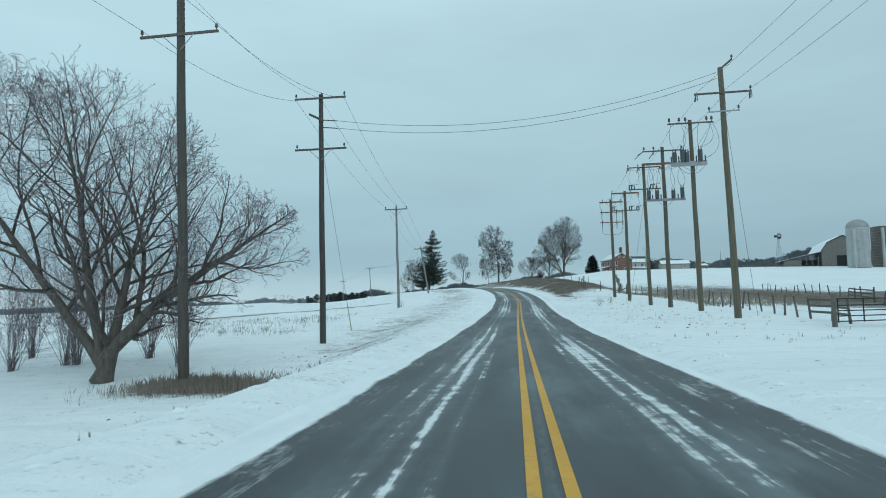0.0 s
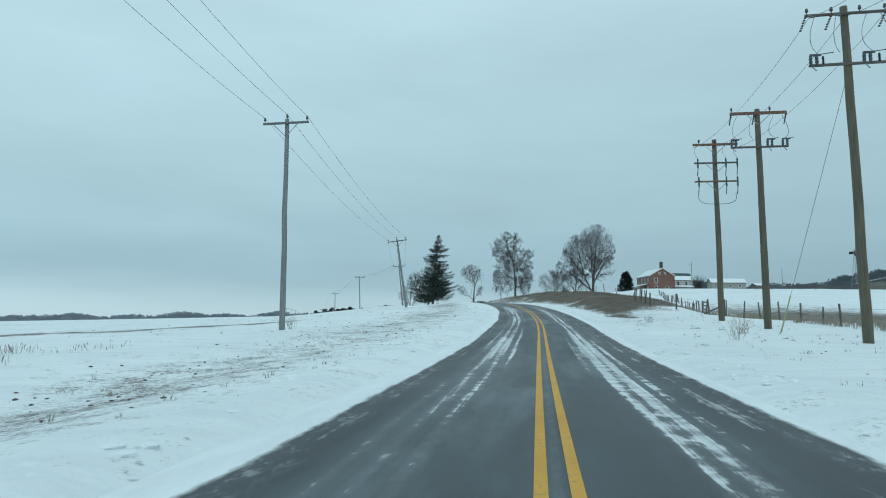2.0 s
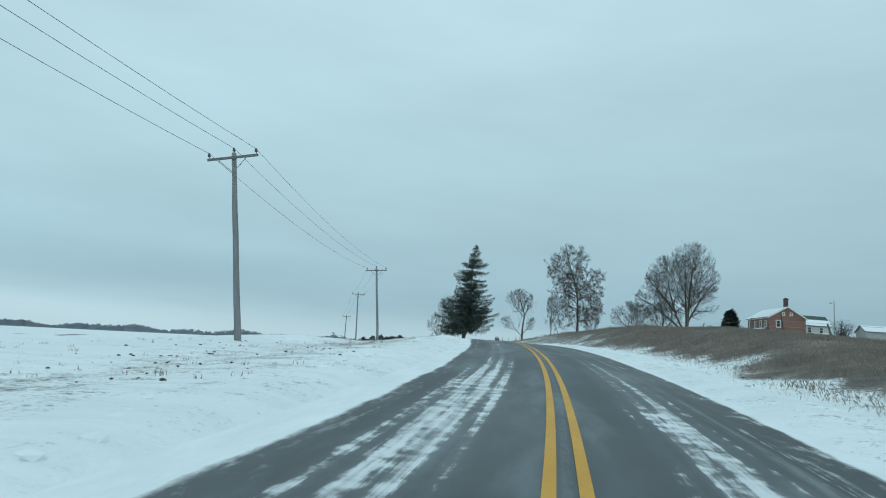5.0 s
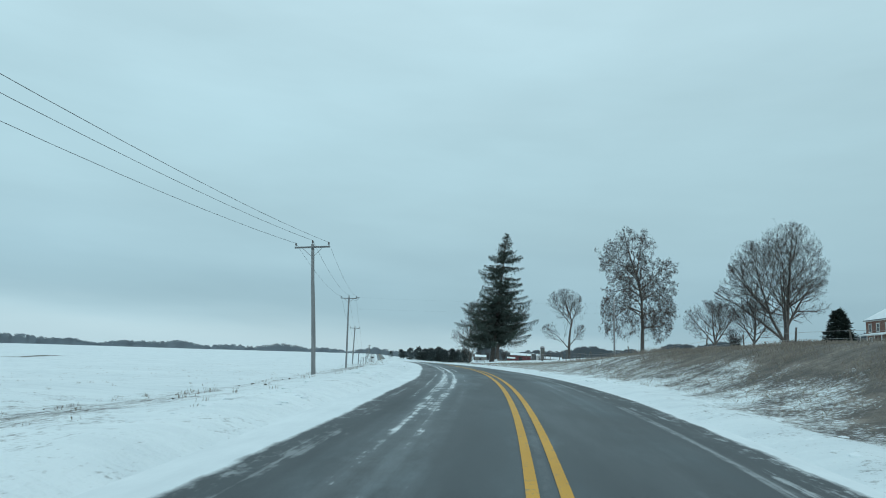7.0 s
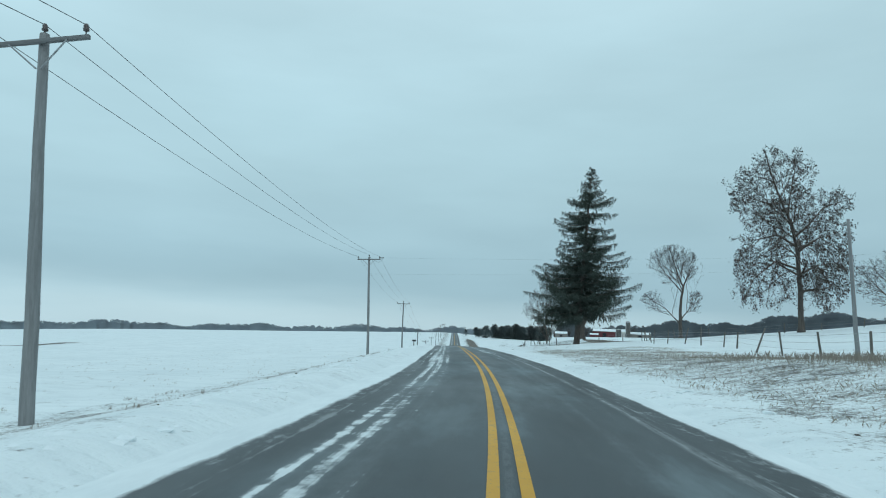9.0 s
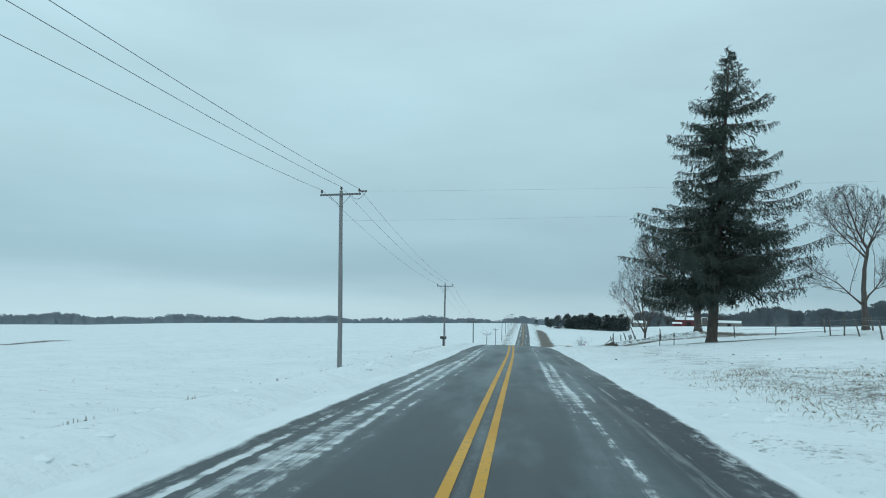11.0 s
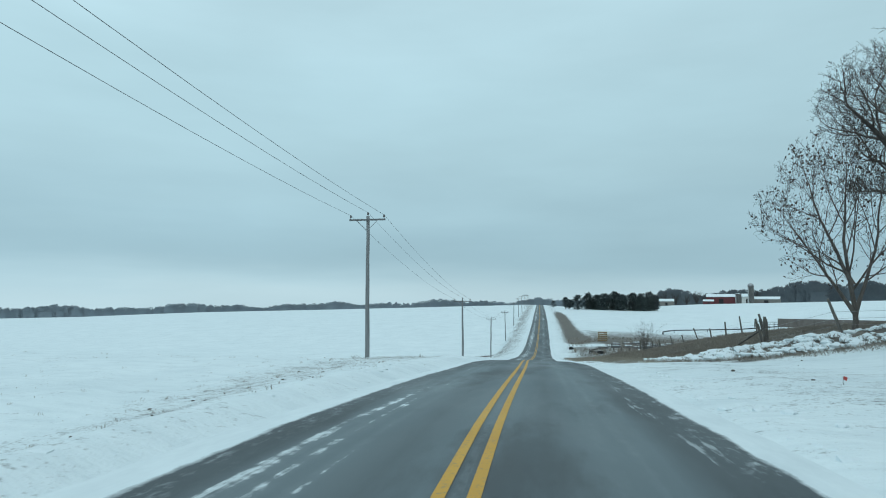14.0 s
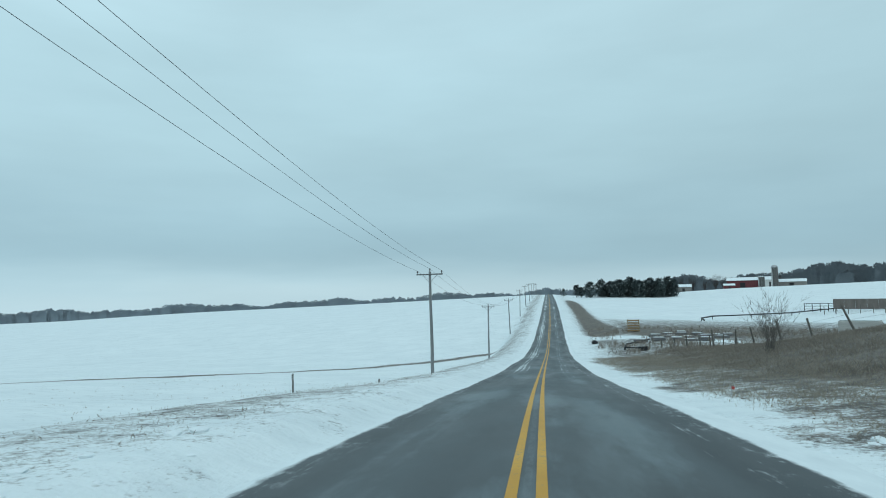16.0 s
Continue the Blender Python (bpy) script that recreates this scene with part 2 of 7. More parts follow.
class Nodes:
    def __init__(self, name):
        self.m = bpy.data.materials.new(name)
        self.m.use_nodes = True
        self.t = self.m.node_tree
        self.b = self.t.nodes["Principled BSDF"]

    def node(self, kind, **values):
        n = self.t.nodes.new("ShaderNode" + kind)
        for key, v in values.items():
            n.inputs[key].default_value = v
        return n

    def link(self, a, b):
        self.t.links.new(a, b)

    def coords(self, scale=(1, 1, 1), kind="Object"):
        c = self.node("TexCoord")
        mp = self.node("Mapping")
        mp.inputs["Scale"].default_value = scale
        self.link(c.outputs[kind], mp.inputs["Vector"])
        return mp.outputs[0]

    def world(self, scale=(1, 1, 1)):
        c = self.node("NewGeometry")
        mp = self.node("Mapping")
        mp.inputs["Scale"].default_value = scale
        self.link(c.outputs["Position"], mp.inputs["Vector"])
        return mp.outputs[0]

    def noise(self, scale, vec, detail=4.0, rough=0.55):
        n = self.node("TexNoise", Scale=scale, Detail=detail, Roughness=rough)
        self.link(vec, n.inputs["Vector"])
        return n.outputs["Fac"]

    def ramp(self, fac, stops):
        r = self.node("ValToRGB")
        e = r.color_ramp.elements
        while len(e) < len(stops):
            e.new(0.5)
        for el, (p, c) in zip(e, stops):
            el.position = p
            el.color = (*c, 1) if isinstance(c, tuple) else (c, c, c, 1)
        self.link(fac, r.inputs["Fac"])
        return r.outputs["Color"]

    def mix(self, fac, a, b, blend="MIX"):
        n = self.node("Mix")
        n.data_type = "RGBA"
        n.blend_type = blend
        for key, v in (("Factor", fac), ("A", a), ("B", b)):
            if isinstance(v, (int, float)):
                n.inputs[key].default_value = v if key == "Factor" else (v, v, v, 1)
            elif isinstance(v, tuple):
                n.inputs[key].default_value = (*v, 1)
            else:
                self.link(v, n.inputs[key])
        return n.outputs["Result"]

    def math(self, op, a, b=0.0, c=0.0, clamp=False):
        n = self.node("Math")
        n.operation = op
        n.use_clamp = clamp
        for i, v in enumerate((a, b, c)):
            if isinstance(v, (int, float)):
                n.inputs[i].default_value = v
            else:
                self.link(v, n.inputs[i])
        return n.outputs[0]

    def range(self, v, a, b, c=0.0, d=1.0):
        n = self.node("MapRange")
        n.inputs["From Min"].default_value = a
        n.inputs["From Max"].default_value = b
        n.inputs["To Min"].default_value = c
        n.inputs["To Max"].default_value = d
        self.link(v, n.inputs["Value"])
        return n.outputs[0]

    def bump(self, height, strength=0.3, distance=0.02):
        n = self.node("Bump", Strength=strength, Distance=distance)
        self.link(height, n.inputs["Height"])
        self.link(n.outputs["Normal"], self.b.inputs["Normal"])

    def set(self, color=None, rough=None, metal=None, spec=None):
        for key, v in (("Base Color", color), ("Roughness", rough), ("Metallic", metal), ("Specular IOR Level", spec)):
            if v is None:
                continue
            if isinstance(v, (int, float)):
                self.b.inputs[key].default_value = v
            elif isinstance(v, tuple):
                self.b.inputs[key].default_value = (*v, 1)
            else:
                self.link(v, self.b.inputs[key])
        return self.m


def two_tone(name, dark, light, scale=4.0, stretch=(1, 1, 1), rough=0.8, metal=0.0, bump=0.2, dist=0.01, lo=0.3, hi=0.7, spec=0.3):
    n = Nodes(name)
    v = n.coords(stretch)
    a = n.noise(scale, v, 5)
    b = n.noise(scale * 6, v, 3)
    f = n.math("ADD", n.math("MULTIPLY", a, 0.65), n.math("MULTIPLY", b, 0.35))
    rnd = n.node("ObjectInfo").outputs["Random"]
    f = n.math("ADD", f, n.math("MULTIPLY", n.math("SUBTRACT", rnd, 0.5), 0.12))
    c = n.ramp(f, [(lo, dark), (hi, light)])
    n.bump(f, bump, dist)
    return n.set(c, rough, metal, spec)


def snow_ground_material():
    n = Nodes("snow_and_dead_grass")
    p = n.world()
    att = n.node("Attribute")
    att.attribute_name = "cover"
    grass = att.outputs["Color"]
    sep = n.node("SeparateColor")
    n.link(grass, sep.inputs[0])
    big = n.noise(0.12, p, 5)
    mid = n.noise(0.9, p, 5, 0.6)
    fine = n.noise(6.0, p, 4, 0.65)
    mp = n.node("Mapping")
    mp.inputs["Scale"].default_value = (0.35, 1.4, 1.0)
    mp.inputs["Rotation"].default_value = (0, 0, 0.5)
    n.link(p, mp.inputs["Vector"])
    drift = n.noise(1.0, mp.outputs[0], 5, 0.6)
    snow = n.mix(n.range(big, 0.3, 0.7), (0.725, 0.79, 0.81), (0.81, 0.87, 0.885))
    snow = n.mix(n.math("MULTIPLY", n.range(drift, 0.45, 0.68), 0.30), snow, (0.54, 0.61, 0.645))
    # thin patches where grass and soil show through
    grit = n.noise(15.0, p, 4, 0.7)
    f = n.math("ADD", n.math("MULTIPLY", mid, 0.30), n.math("MULTIPLY", fine, 0.36))
    f = n.math("ADD", f, n.math("MULTIPLY", grit, 0.34))
    amount = n.math("ADD", f, n.math("MULTIPLY", sep.outputs["Red"], 0.55))
    mask = n.range(amount, 0.648, 0.765)
    straw = n.mix(n.range(fine, 0.35, 0.65), (0.13, 0.113, 0.096), (0.255, 0.225, 0.190))
    earth = n.mix(n.range(mid, 0.4, 0.6), straw, (0.105, 0.096, 0.088))
    col = n.mix(mask, snow, earth)
    h = n.math("ADD", n.math("MULTIPLY", mid, 0.8), n.math("MULTIPLY", fine, 0.35))
    lumps = n.noise(2.6, p, 4, 0.6)
    h = n.math("ADD", h, n.math("MULTIPLY", lumps, 0.45))
    n.bump(n.math("ADD", h, n.math("MULTIPLY", drift, 0.9)), 0.75, 0.16)
    return n.set(col, 0.75, 0, 0.25)


def road_material():
    n = Nodes("worn_wet_asphalt")
    uv = n.node("UVMap")
    uv.uv_map = "UVMap"
    sep = n.node("SeparateXYZ")
    n.link(uv.outputs[0], sep.inputs[0])
    d, s = sep.outputs["X"], sep.outputs["Y"]
    ad = n.math("ABSOLUTE", d)

    def stretched(a, b):
        mp = n.node("Mapping")
        mp.inputs["Scale"].default_value = (a, b, 1)
        n.link(uv.outputs[0], mp.inputs["Vector"])
        return mp.outputs[0]

    grain = n.noise(60, stretched(1, 1), 3, 0.7)
    patch = n.noise(1.0, stretched(0.55, 0.09), 4)
    streak = n.noise(1.0, stretched(3.0, 0.07), 5, 0.62)
    ragged = n.noise(1.0, stretched(1.4, 0.42), 6, 0.7)
    fine = n.noise(1.0, stretched(8.0, 3.0), 5, 0.75)
    where = n.noise(1.0, stretched(0.12, 0.035), 3)
    # asphalt with salt film
    tar = n.mix(n.range(grain, 0.3, 0.7), (0.025, 0.032, 0.036), (0.046, 0.057, 0.063))
    blotch = n.noise(1.0, stretched(0.9, 0.30), 5, 0.6)
    tar = n.mix(n.math("MULTIPLY", n.range(patch, 0.44, 0.66), 0.42), tar, (0.130, 0.166, 0.180))
    tar = n.mix(n.math("MULTIPLY", n.range(blotch, 0.52, 0.70), 0.28), tar, (0.125, 0.160, 0.174))
    tar = n.mix(n.math("MULTIPLY", n.range(blotch, 0.48, 0.34), 0.45), tar, (0.028, 0.030, 0.032))
    seam = n.math("MULTIPLY", n.range(ad, 0.055, 0.035), n.range(fine, 0.42, 0.55))
    tar = n.mix(n.math("MULTIPLY", seam, 0.35), tar, (0.15, 0.16, 0.165))
    # salt haze with ragged borders
    haze = n.noise(1.0, stretched(0.45, 0.10), 7, 0.62)
    salt_att = n.node("Attribute")
    salt_att.attribute_name = "saltiness"
    haze = n.math("ADD", haze, n.math("MULTIPLY", n.math("SUBTRACT", salt_att.outputs["Fac"], 0.5), 0.26))
    tar = n.mix(n.math("MULTIPLY", n.range(haze, 0.50, 0.60), 0.55), tar, (0.160, 0.206, 0.223))
    # darker wheel paths
    wheel = n.math("MULTIPLY", n.math("SUBTRACT", 1.0, n.math("MULTIPLY", n.math("ABSOLUTE", n.math("SUBTRACT", ad, 0.85)), 1.8), clamp=True), 0.45, clamp=True)
    tar = n.mix(wheel, tar, (0.034, 0.043, 0.048))
    # packed snow left in thin parallel lines where wheels seldom run
    spread_att = n.node("Attribute")
    spread_att.attribute_name = "snowiness"
    lanes = n.node("SeparateColor")
    n.link(spread_att.outputs["Color"], lanes.inputs[0])
    on_right = n.math("GREATER_THAN", d, 0.0)
    lineside = n.mix(on_right, n.math("MULTIPLY", lanes.outputs["Blue"], 4.0), 1.62)
    off_line = n.math("SUBTRACT", ad, lineside)
    band = n.math("SUBTRACT", 1.0, n.math("MULTIPLY", n.math("ABSOLUTE", off_line), n.range(d, -0.3, 0.3, 1.15, 1.5)), clamp=True)
    sway = n.noise(1.0, stretched(0.0, 0.05), 2)
    comb = n.math("COSINE", n.math("ADD", n.math("MULTIPLY", off_line, 17.0), n.math("MULTIPLY", sway, 7.0)))
    threads = n.noise(1.0, stretched(7.5, 0.12), 7, 0.72)
    tread = n.noise(1.0, stretched(2.2, 2.6), 3, 0.6)
    amount = n.math("ADD", n.math("MULTIPLY", streak, 0.22), n.math("MULTIPLY", threads, 0.24))
    amount = n.math("ADD", amount, n.math("MULTIPLY", ragged, 0.16))
    amount = n.math("ADD", amount, n.math("MULTIPLY", fine, 0.20))
    amount = n.math("ADD", amount, n.math("MULTIPLY", tread, 0.19))
    much = n.mix(on_right, lanes.outputs["Red"], lanes.outputs["Green"])
    amount = n.math("ADD", amount, n.math("MULTIPLY", n.math("SUBTRACT", where, 0.5), 0.42))
    amount = n.math("ADD", amount, n.math("MULTIPLY", n.math("SUBTRACT", much, 0.5), 0.34))
    amount = n.math("ADD", amount, n.math("MULTIPLY", band, 0.14))
    amount = n.math("ADD", amount, n.math("MULTIPLY", comb, n.range(blotch, 0.35, 0.65, 0.025, 0.07)))
    packed = n.math("MULTIPLY", n.range(amount, 0.622, 0.672), n.range(band, 0.02, 0.22))
    film = n.math("MULTIPLY", n.range(amount, 0.50, 0.66), n.range(band, 0.0, 0.5))
    tar = n.mix(n.math("MULTIPLY", film, 0.20), tar, (0.31, 0.36, 0.38))
    # broken lines of snow along the outer edges of the lanes, wet asphalt beside them
    outer = n.math("SUBTRACT", 1.0, n.math("MULTIPLY", n.math("ABSOLUTE", n.math("SUBTRACT", ad, 2.72)), 2.2), clamp=True)
    scraps = n.math("ADD", n.math("MULTIPLY", threads, 0.40), n.math("MULTIPLY", ragged, 0.44))
    scraps = n.math("ADD", scraps, n.math("MULTIPLY", fine, 0.16))
    scraps = n.math("MULTIPLY", n.range(n.math("ADD", scraps, n.math("MULTIPLY", outer, 0.10)), 0.615, 0.66), n.range(outer, 0.0, 0.35))
    tar = n.mix(n.math("MULTIPLY", n.range(n.math("ADD", ad, n.math("MULTIPLY", patch, 0.5)), 2.35, 2.75), 0.72), tar, (0.027, 0.033, 0.037))
    line_att = n.node("Attribute")
    line_att.attribute_name = "edge_line"
    thin = n.range(n.math("ABSOLUTE", n.math("ADD", n.math("SUBTRACT", d, 2.42), n.math("MULTIPLY", n.math("SUBTRACT", sway, 0.5), 0.3))), 0.13, 0.03)
    thin = n.math("MULTIPLY", n.math("MULTIPLY", thin, line_att.outputs["Fac"]), n.range(n.math("ADD", n.math("MULTIPLY", threads, 0.7), n.math("MULTIPLY", n.math("ADD", fine, ragged), 0.35)), 0.64, 0.76))
    # snow edge, a little ragged
    chew = n.noise(1.0, stretched(1.8, 0.75), 6, 0.72)
    sweep = n.noise(1.0, stretched(0.2, 0.06), 2)
    edge = n.math("SUBTRACT", ad, n.range(d, -0.3, 0.3, 0.0, 0.34))
    edge = n.math("ADD", edge, n.math("MULTIPLY", n.math("SUBTRACT", chew, 0.5), 0.34))
    edge = n.math("ADD", edge, n.math("MULTIPLY", n.math("SUBTRACT", sweep, 0.5), 0.6))
    rim = n.range(edge, 2.92, 3.02)
    dirt = n.math("MULTIPLY", n.range(edge, 2.45, 2.9), n.range(n.math("ADD", n.math("MULTIPLY", fine, 0.5), n.math("MULTIPLY", chew, 0.5)), 0.52, 0.60))
    white = n.math("MAXIMUM", n.math("MULTIPLY", packed, n.range(n.math("ADD", n.math("MULTIPLY", threads, 0.6), n.math("MULTIPLY", tread, 0.4)), 0.40, 0.56, 0.28, 0.88)), n.math("MAXIMUM", rim, n.math("MAXIMUM", n.math("MULTIPLY", scraps, n.range(d, -0.3, 0.3, 0.25, 0.46)), n.math("MULTIPLY", dirt, n.range(d, -0.3, 0.3, 0.35, 0.6)))))
    white = n.math("MAXIMUM", white, n.math("MULTIPLY", thin, 0.6))
    snow = n.mix(n.range(ragged, 0.35, 0.65), (0.69, 0.75, 0.77), (0.79, 0.85, 0.865))
    col = n.mix(white, tar, snow)
    h = n.math("ADD", n.math("MULTIPLY", grain, 0.12), n.math("MULTIPLY", white, 0.9))
    n.bump(h, 0.5, 0.02)
    rough = n.mix(white, n.range(patch, 0.35, 0.7, 0.42, 0.62), 0.8)
    return n.set(col, rough, 0, 0.4)


M_SNOW = snow_ground_material()
M_ROAD = road_material()
M_SNOWCAP = two_tone("snow_cover", (0.71, 0.77, 0.795), (0.82, 0.88, 0.90), 2.0, bump=0.3, dist=0.03, rough=0.75)


def yellow_material():
    n = Nodes("worn_yellow_paint")
    p = n.world()
    a = n.noise(14, p, 5, 0.7)
    b = n.noise(0.5, p, 3)
    c = n.mix(n.range(b, 0.3, 0.7), (0.56, 0.285, 0.030), (0.68, 0.365, 0.045))
    f = n.math("MULTIPLY", n.range(n.math("ADD", a, n.math("MULTIPLY", b, 0.25)), 0.68, 0.80), 0.7)
    return n.set(n.mix(f, c, (0.22, 0.20, 0.16)), 0.6, 0, 0.35)


M_YELLOW = yellow_material()
M_POLE_DARK = two_tone("old_creosote_pole", (0.045, 0.040, 0.036), (0.115, 0.102, 0.092), 3.0, (4, 4, 0.25), bump=0.5, dist=0.01)
M_POLE_NEW = two_tone("weathered_green_brown_pole", (0.085, 0.074, 0.055), (0.18, 0.158, 0.118), 3.0, (4, 4, 0.25), bump=0.5, dist=0.01)
M_POLE_GREY = two_tone("silver_grey_pole", (0.14, 0.145, 0.148), (0.28, 0.288, 0.292), 3.0, (4, 4, 0.25), bump=0.5, dist=0.01)
M_ARM = two_tone("crossarm_wood", (0.07, 0.062, 0.056), (0.17, 0.15, 0.135), 4.0, (0.3, 4, 4), bump=0.4)
M_ARM_GREY = two_tone("silver_grey_crossarm", (0.10, 0.103, 0.105), (0.21, 0.215, 0.22), 4.0, (0.3, 4, 4), bump=0.4)
M_ARM_RED = two_tone("reddish_new_crossarm", (0.13, 0.075, 0.05), (0.24, 0.14, 0.10), 4.0, (0.3, 4, 4), bump=0.4)
M_STEEL = two_tone("galvanised_steel", (0.25, 0.26, 0.27), (0.42, 0.43, 0.44), 8.0, rough=0.5, metal=0.7)
M_TANK = two_tone("grey_painted_tank", (0.055, 0.065, 0.075), (0.11, 0.125, 0.138), 5.0, rough=0.5)
M_PORCELAIN = two_tone("dark_glazed_insulator", (0.05, 0.04, 0.04), (0.12, 0.10, 0.10), 8.0, rough=0.3, spec=0.5)
M_WIRE = two_tone("dark_cable", (0.085, 0.092, 0.10), (0.135, 0.142, 0.15), 3.0, rough=0.6)
M_BARK = two_tone("grey_brown_bark", (0.055, 0.047, 0.042), (0.155, 0.135, 0.12), 5.0, (1, 1, 0.3), bump=0.6, dist=0.03)
M_TWIG = two_tone("bare_twigs", (0.040, 0.036, 0.035), (0.098, 0.087, 0.082), 2.0)
M_BUSH = two_tone("pale_grey_brown_stems", (0.10, 0.092, 0.086), (0.20, 0.185, 0.17), 2.0)
M_TWIG_LILAC = two_tone("greyish_purple_twigs", (0.12, 0.098, 0.112), (0.225, 0.188, 0.208), 2.0)
M_LEAF = two_tone("withered_brown_leaves", (0.034, 0.027, 0.023), (0.090, 0.068, 0.053), 3.0)
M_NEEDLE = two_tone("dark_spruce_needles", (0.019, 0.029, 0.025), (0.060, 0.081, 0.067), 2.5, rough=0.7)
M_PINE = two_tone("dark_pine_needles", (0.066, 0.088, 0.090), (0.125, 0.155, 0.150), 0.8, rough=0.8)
# aerial haze is mixed into both woods' colours, paler and bluer with distance
M_WOODS = two_tone("leafless_woods_far_haze", (0.215, 0.258, 0.290), (0.270, 0.317, 0.352), 0.05, rough=1.0, spec=0.0)
M_RIDGE = two_tone("leafless_woods_ridge_haze", (0.112, 0.131, 0.146), (0.158, 0.180, 0.197), 0.1, rough=1.0, spec=0.0)
M_MAILBOX = two_tone("dull_dark_metal", (0.035, 0.037, 0.04), (0.07, 0.073, 0.077), 6.0, rough=0.7)
M_GRASS = two_tone("dry_brown_grass", (0.175, 0.150, 0.127), (0.32, 0.280, 0.238), 0.8, rough=0.9)
M_GRASS_DARK = two_tone("dark_brown_weeds", (0.19, 0.166, 0.142), (0.33, 0.292, 0.250), 0.6, rough=0.9)
M_STRAW = two_tone("pale_straw_stalks", (0.22, 0.19, 0.15), (0.40, 0.36, 0.30), 0.8, rough=0.9)
M_POST = two_tone("grey_fence_post", (0.075, 0.068, 0.060), (0.18, 0.165, 0.148), 4.0, (3, 3, 0.4), bump=0.4)
M_STONE = two_tone("dark_field_stone", (0.05, 0.043, 0.036), (0.15, 0.13, 0.11), 3.0, bump=0.5, dist=0.03)


def brick_material():
    n = Nodes("old_red_brick")
    c = n.node("TexCoord")
    sep = n.node("SeparateXYZ")
    n.link(c.outputs["Object"], sep.inputs[0])
    along = n.math("ADD", sep.outputs["X"], sep.outputs["Y"])
    co = n.node("CombineXYZ")
    n.link(along, co.inputs[0])
    n.link(sep.outputs["Z"], co.inputs[1])
    b = n.node("TexBrick", Scale=1.0)
    b.inputs["Brick Width"].default_value = 0.22
    b.inputs["Row Height"].default_value = 0.075
    b.inputs["Mortar Size"].default_value = 0.012
    b.inputs["Color1"].default_value = (0.190, 0.074, 0.060, 1)
    b.inputs["Color2"].default_value = (0.148, 0.054, 0.044, 1)
    b.inputs["Mortar"].default_value = (0.30, 0.22, 0.18, 1)
    n.link(co.outputs[0], b.inputs["Vector"])
    p = n.coords()
    f = n.noise(0.7, p, 5)
    col = n.mix(n.math("MULTIPLY", n.range(f, 0.45, 0.75), 0.5), b.outputs["Color"], (0.24, 0.13, 0.095))
    n.bump(b.outputs["Fac"], 0.3, 0.01)
    return n.set(col, 0.85, 0, 0.2)


M_BRICK = brick_material()
M_SOOT = two_tone("soot_darkened_brick", (0.045, 0.036, 0.033), (0.11, 0.082, 0.072), 3.0)
M_SHED = two_tone("pale_greenish_siding", (0.30, 0.305, 0.275), (0.42, 0.425, 0.39), 1.5, (0.4, 0.4, 3), rough=0.7)
M_WHITE = two_tone("old_white_paint", (0.52, 0.52, 0.50), (0.76, 0.76, 0.74), 2.0, rough=0.6)
M_SIDING = two_tone("pale_grey_siding", (0.42, 0.42, 0.40), (0.58, 0.58, 0.56), 1.5, (0.4, 0.4, 3), rough=0.7)
M_GREENROOF = two_tone("dark_green_metal_roof", (0.020, 0.050, 0.045), (0.05, 0.095, 0.085), 1.5, rough=0.5)
M_BARNWOOD = two_tone("grey_barn_boards", (0.13, 0.12, 0.11), (0.28, 0.265, 0.245), 2.0, (4, 4, 0.2), bump=0.5)
M_BARNRED = two_tone("faded_red_barn_paint", (0.10, 0.030, 0.034), (0.17, 0.055, 0.058), 1.0, (2, 2, 0.3))
M_CONCRETE = two_tone("weathered_concrete_staves", (0.30, 0.31, 0.31), (0.50, 0.51, 0.51), 0.8, (1, 1, 0.35), bump=0.3)
M_RUSTSILO = two_tone("dull_brown_silo", (0.11, 0.095, 0.085), (0.20, 0.175, 0.16), 0.8, (1, 1, 0.3))
M_FARSILO = two_tone("dark_stained_staves", (0.075, 0.073, 0.070), (0.135, 0.13, 0.125), 0.8, (1, 1, 0.3))
# for dark fittings, and for the shade painted on doorway panels
M_DARK = two_tone("dark_parts_and_doorway_shade", (0.018, 0.018, 0.02), (0.04, 0.04, 0.042), 2.0)
M_ROOF = two_tone("grey_shingle_roof", (0.10, 0.10, 0.105), (0.19, 0.19, 0.195), 2.0)


def glass_material():
    n = Nodes("dark_window_glass")
    f = n.noise(1.2, n.coords(), 2)
    return n.set(n.mix(f, (0.02, 0.025, 0.03), (0.05, 0.06, 0.065)), 0.08, 0, 0.5)


M_GLASS = glass_material()

# ---- ground and road ----


def spread(stops):
    """Rising coordinates: (from, to, step) stretches joined."""
    out = []
    for a, b, st in stops:
        k = max(1, int(round((b - a) / st)))
        out += [a + (b - a) * i / k for i in range(k)]
    out.append(stops[-1][1])
    return np.array(out)


def grid_faces(nr, nc):
    i = np.arange((nr - 1) * nc).reshape(nr - 1, nc)[:, :-1].ravel()
    return np.stack([i, i + 1, i + nc + 1, i + nc], 1).tolist()


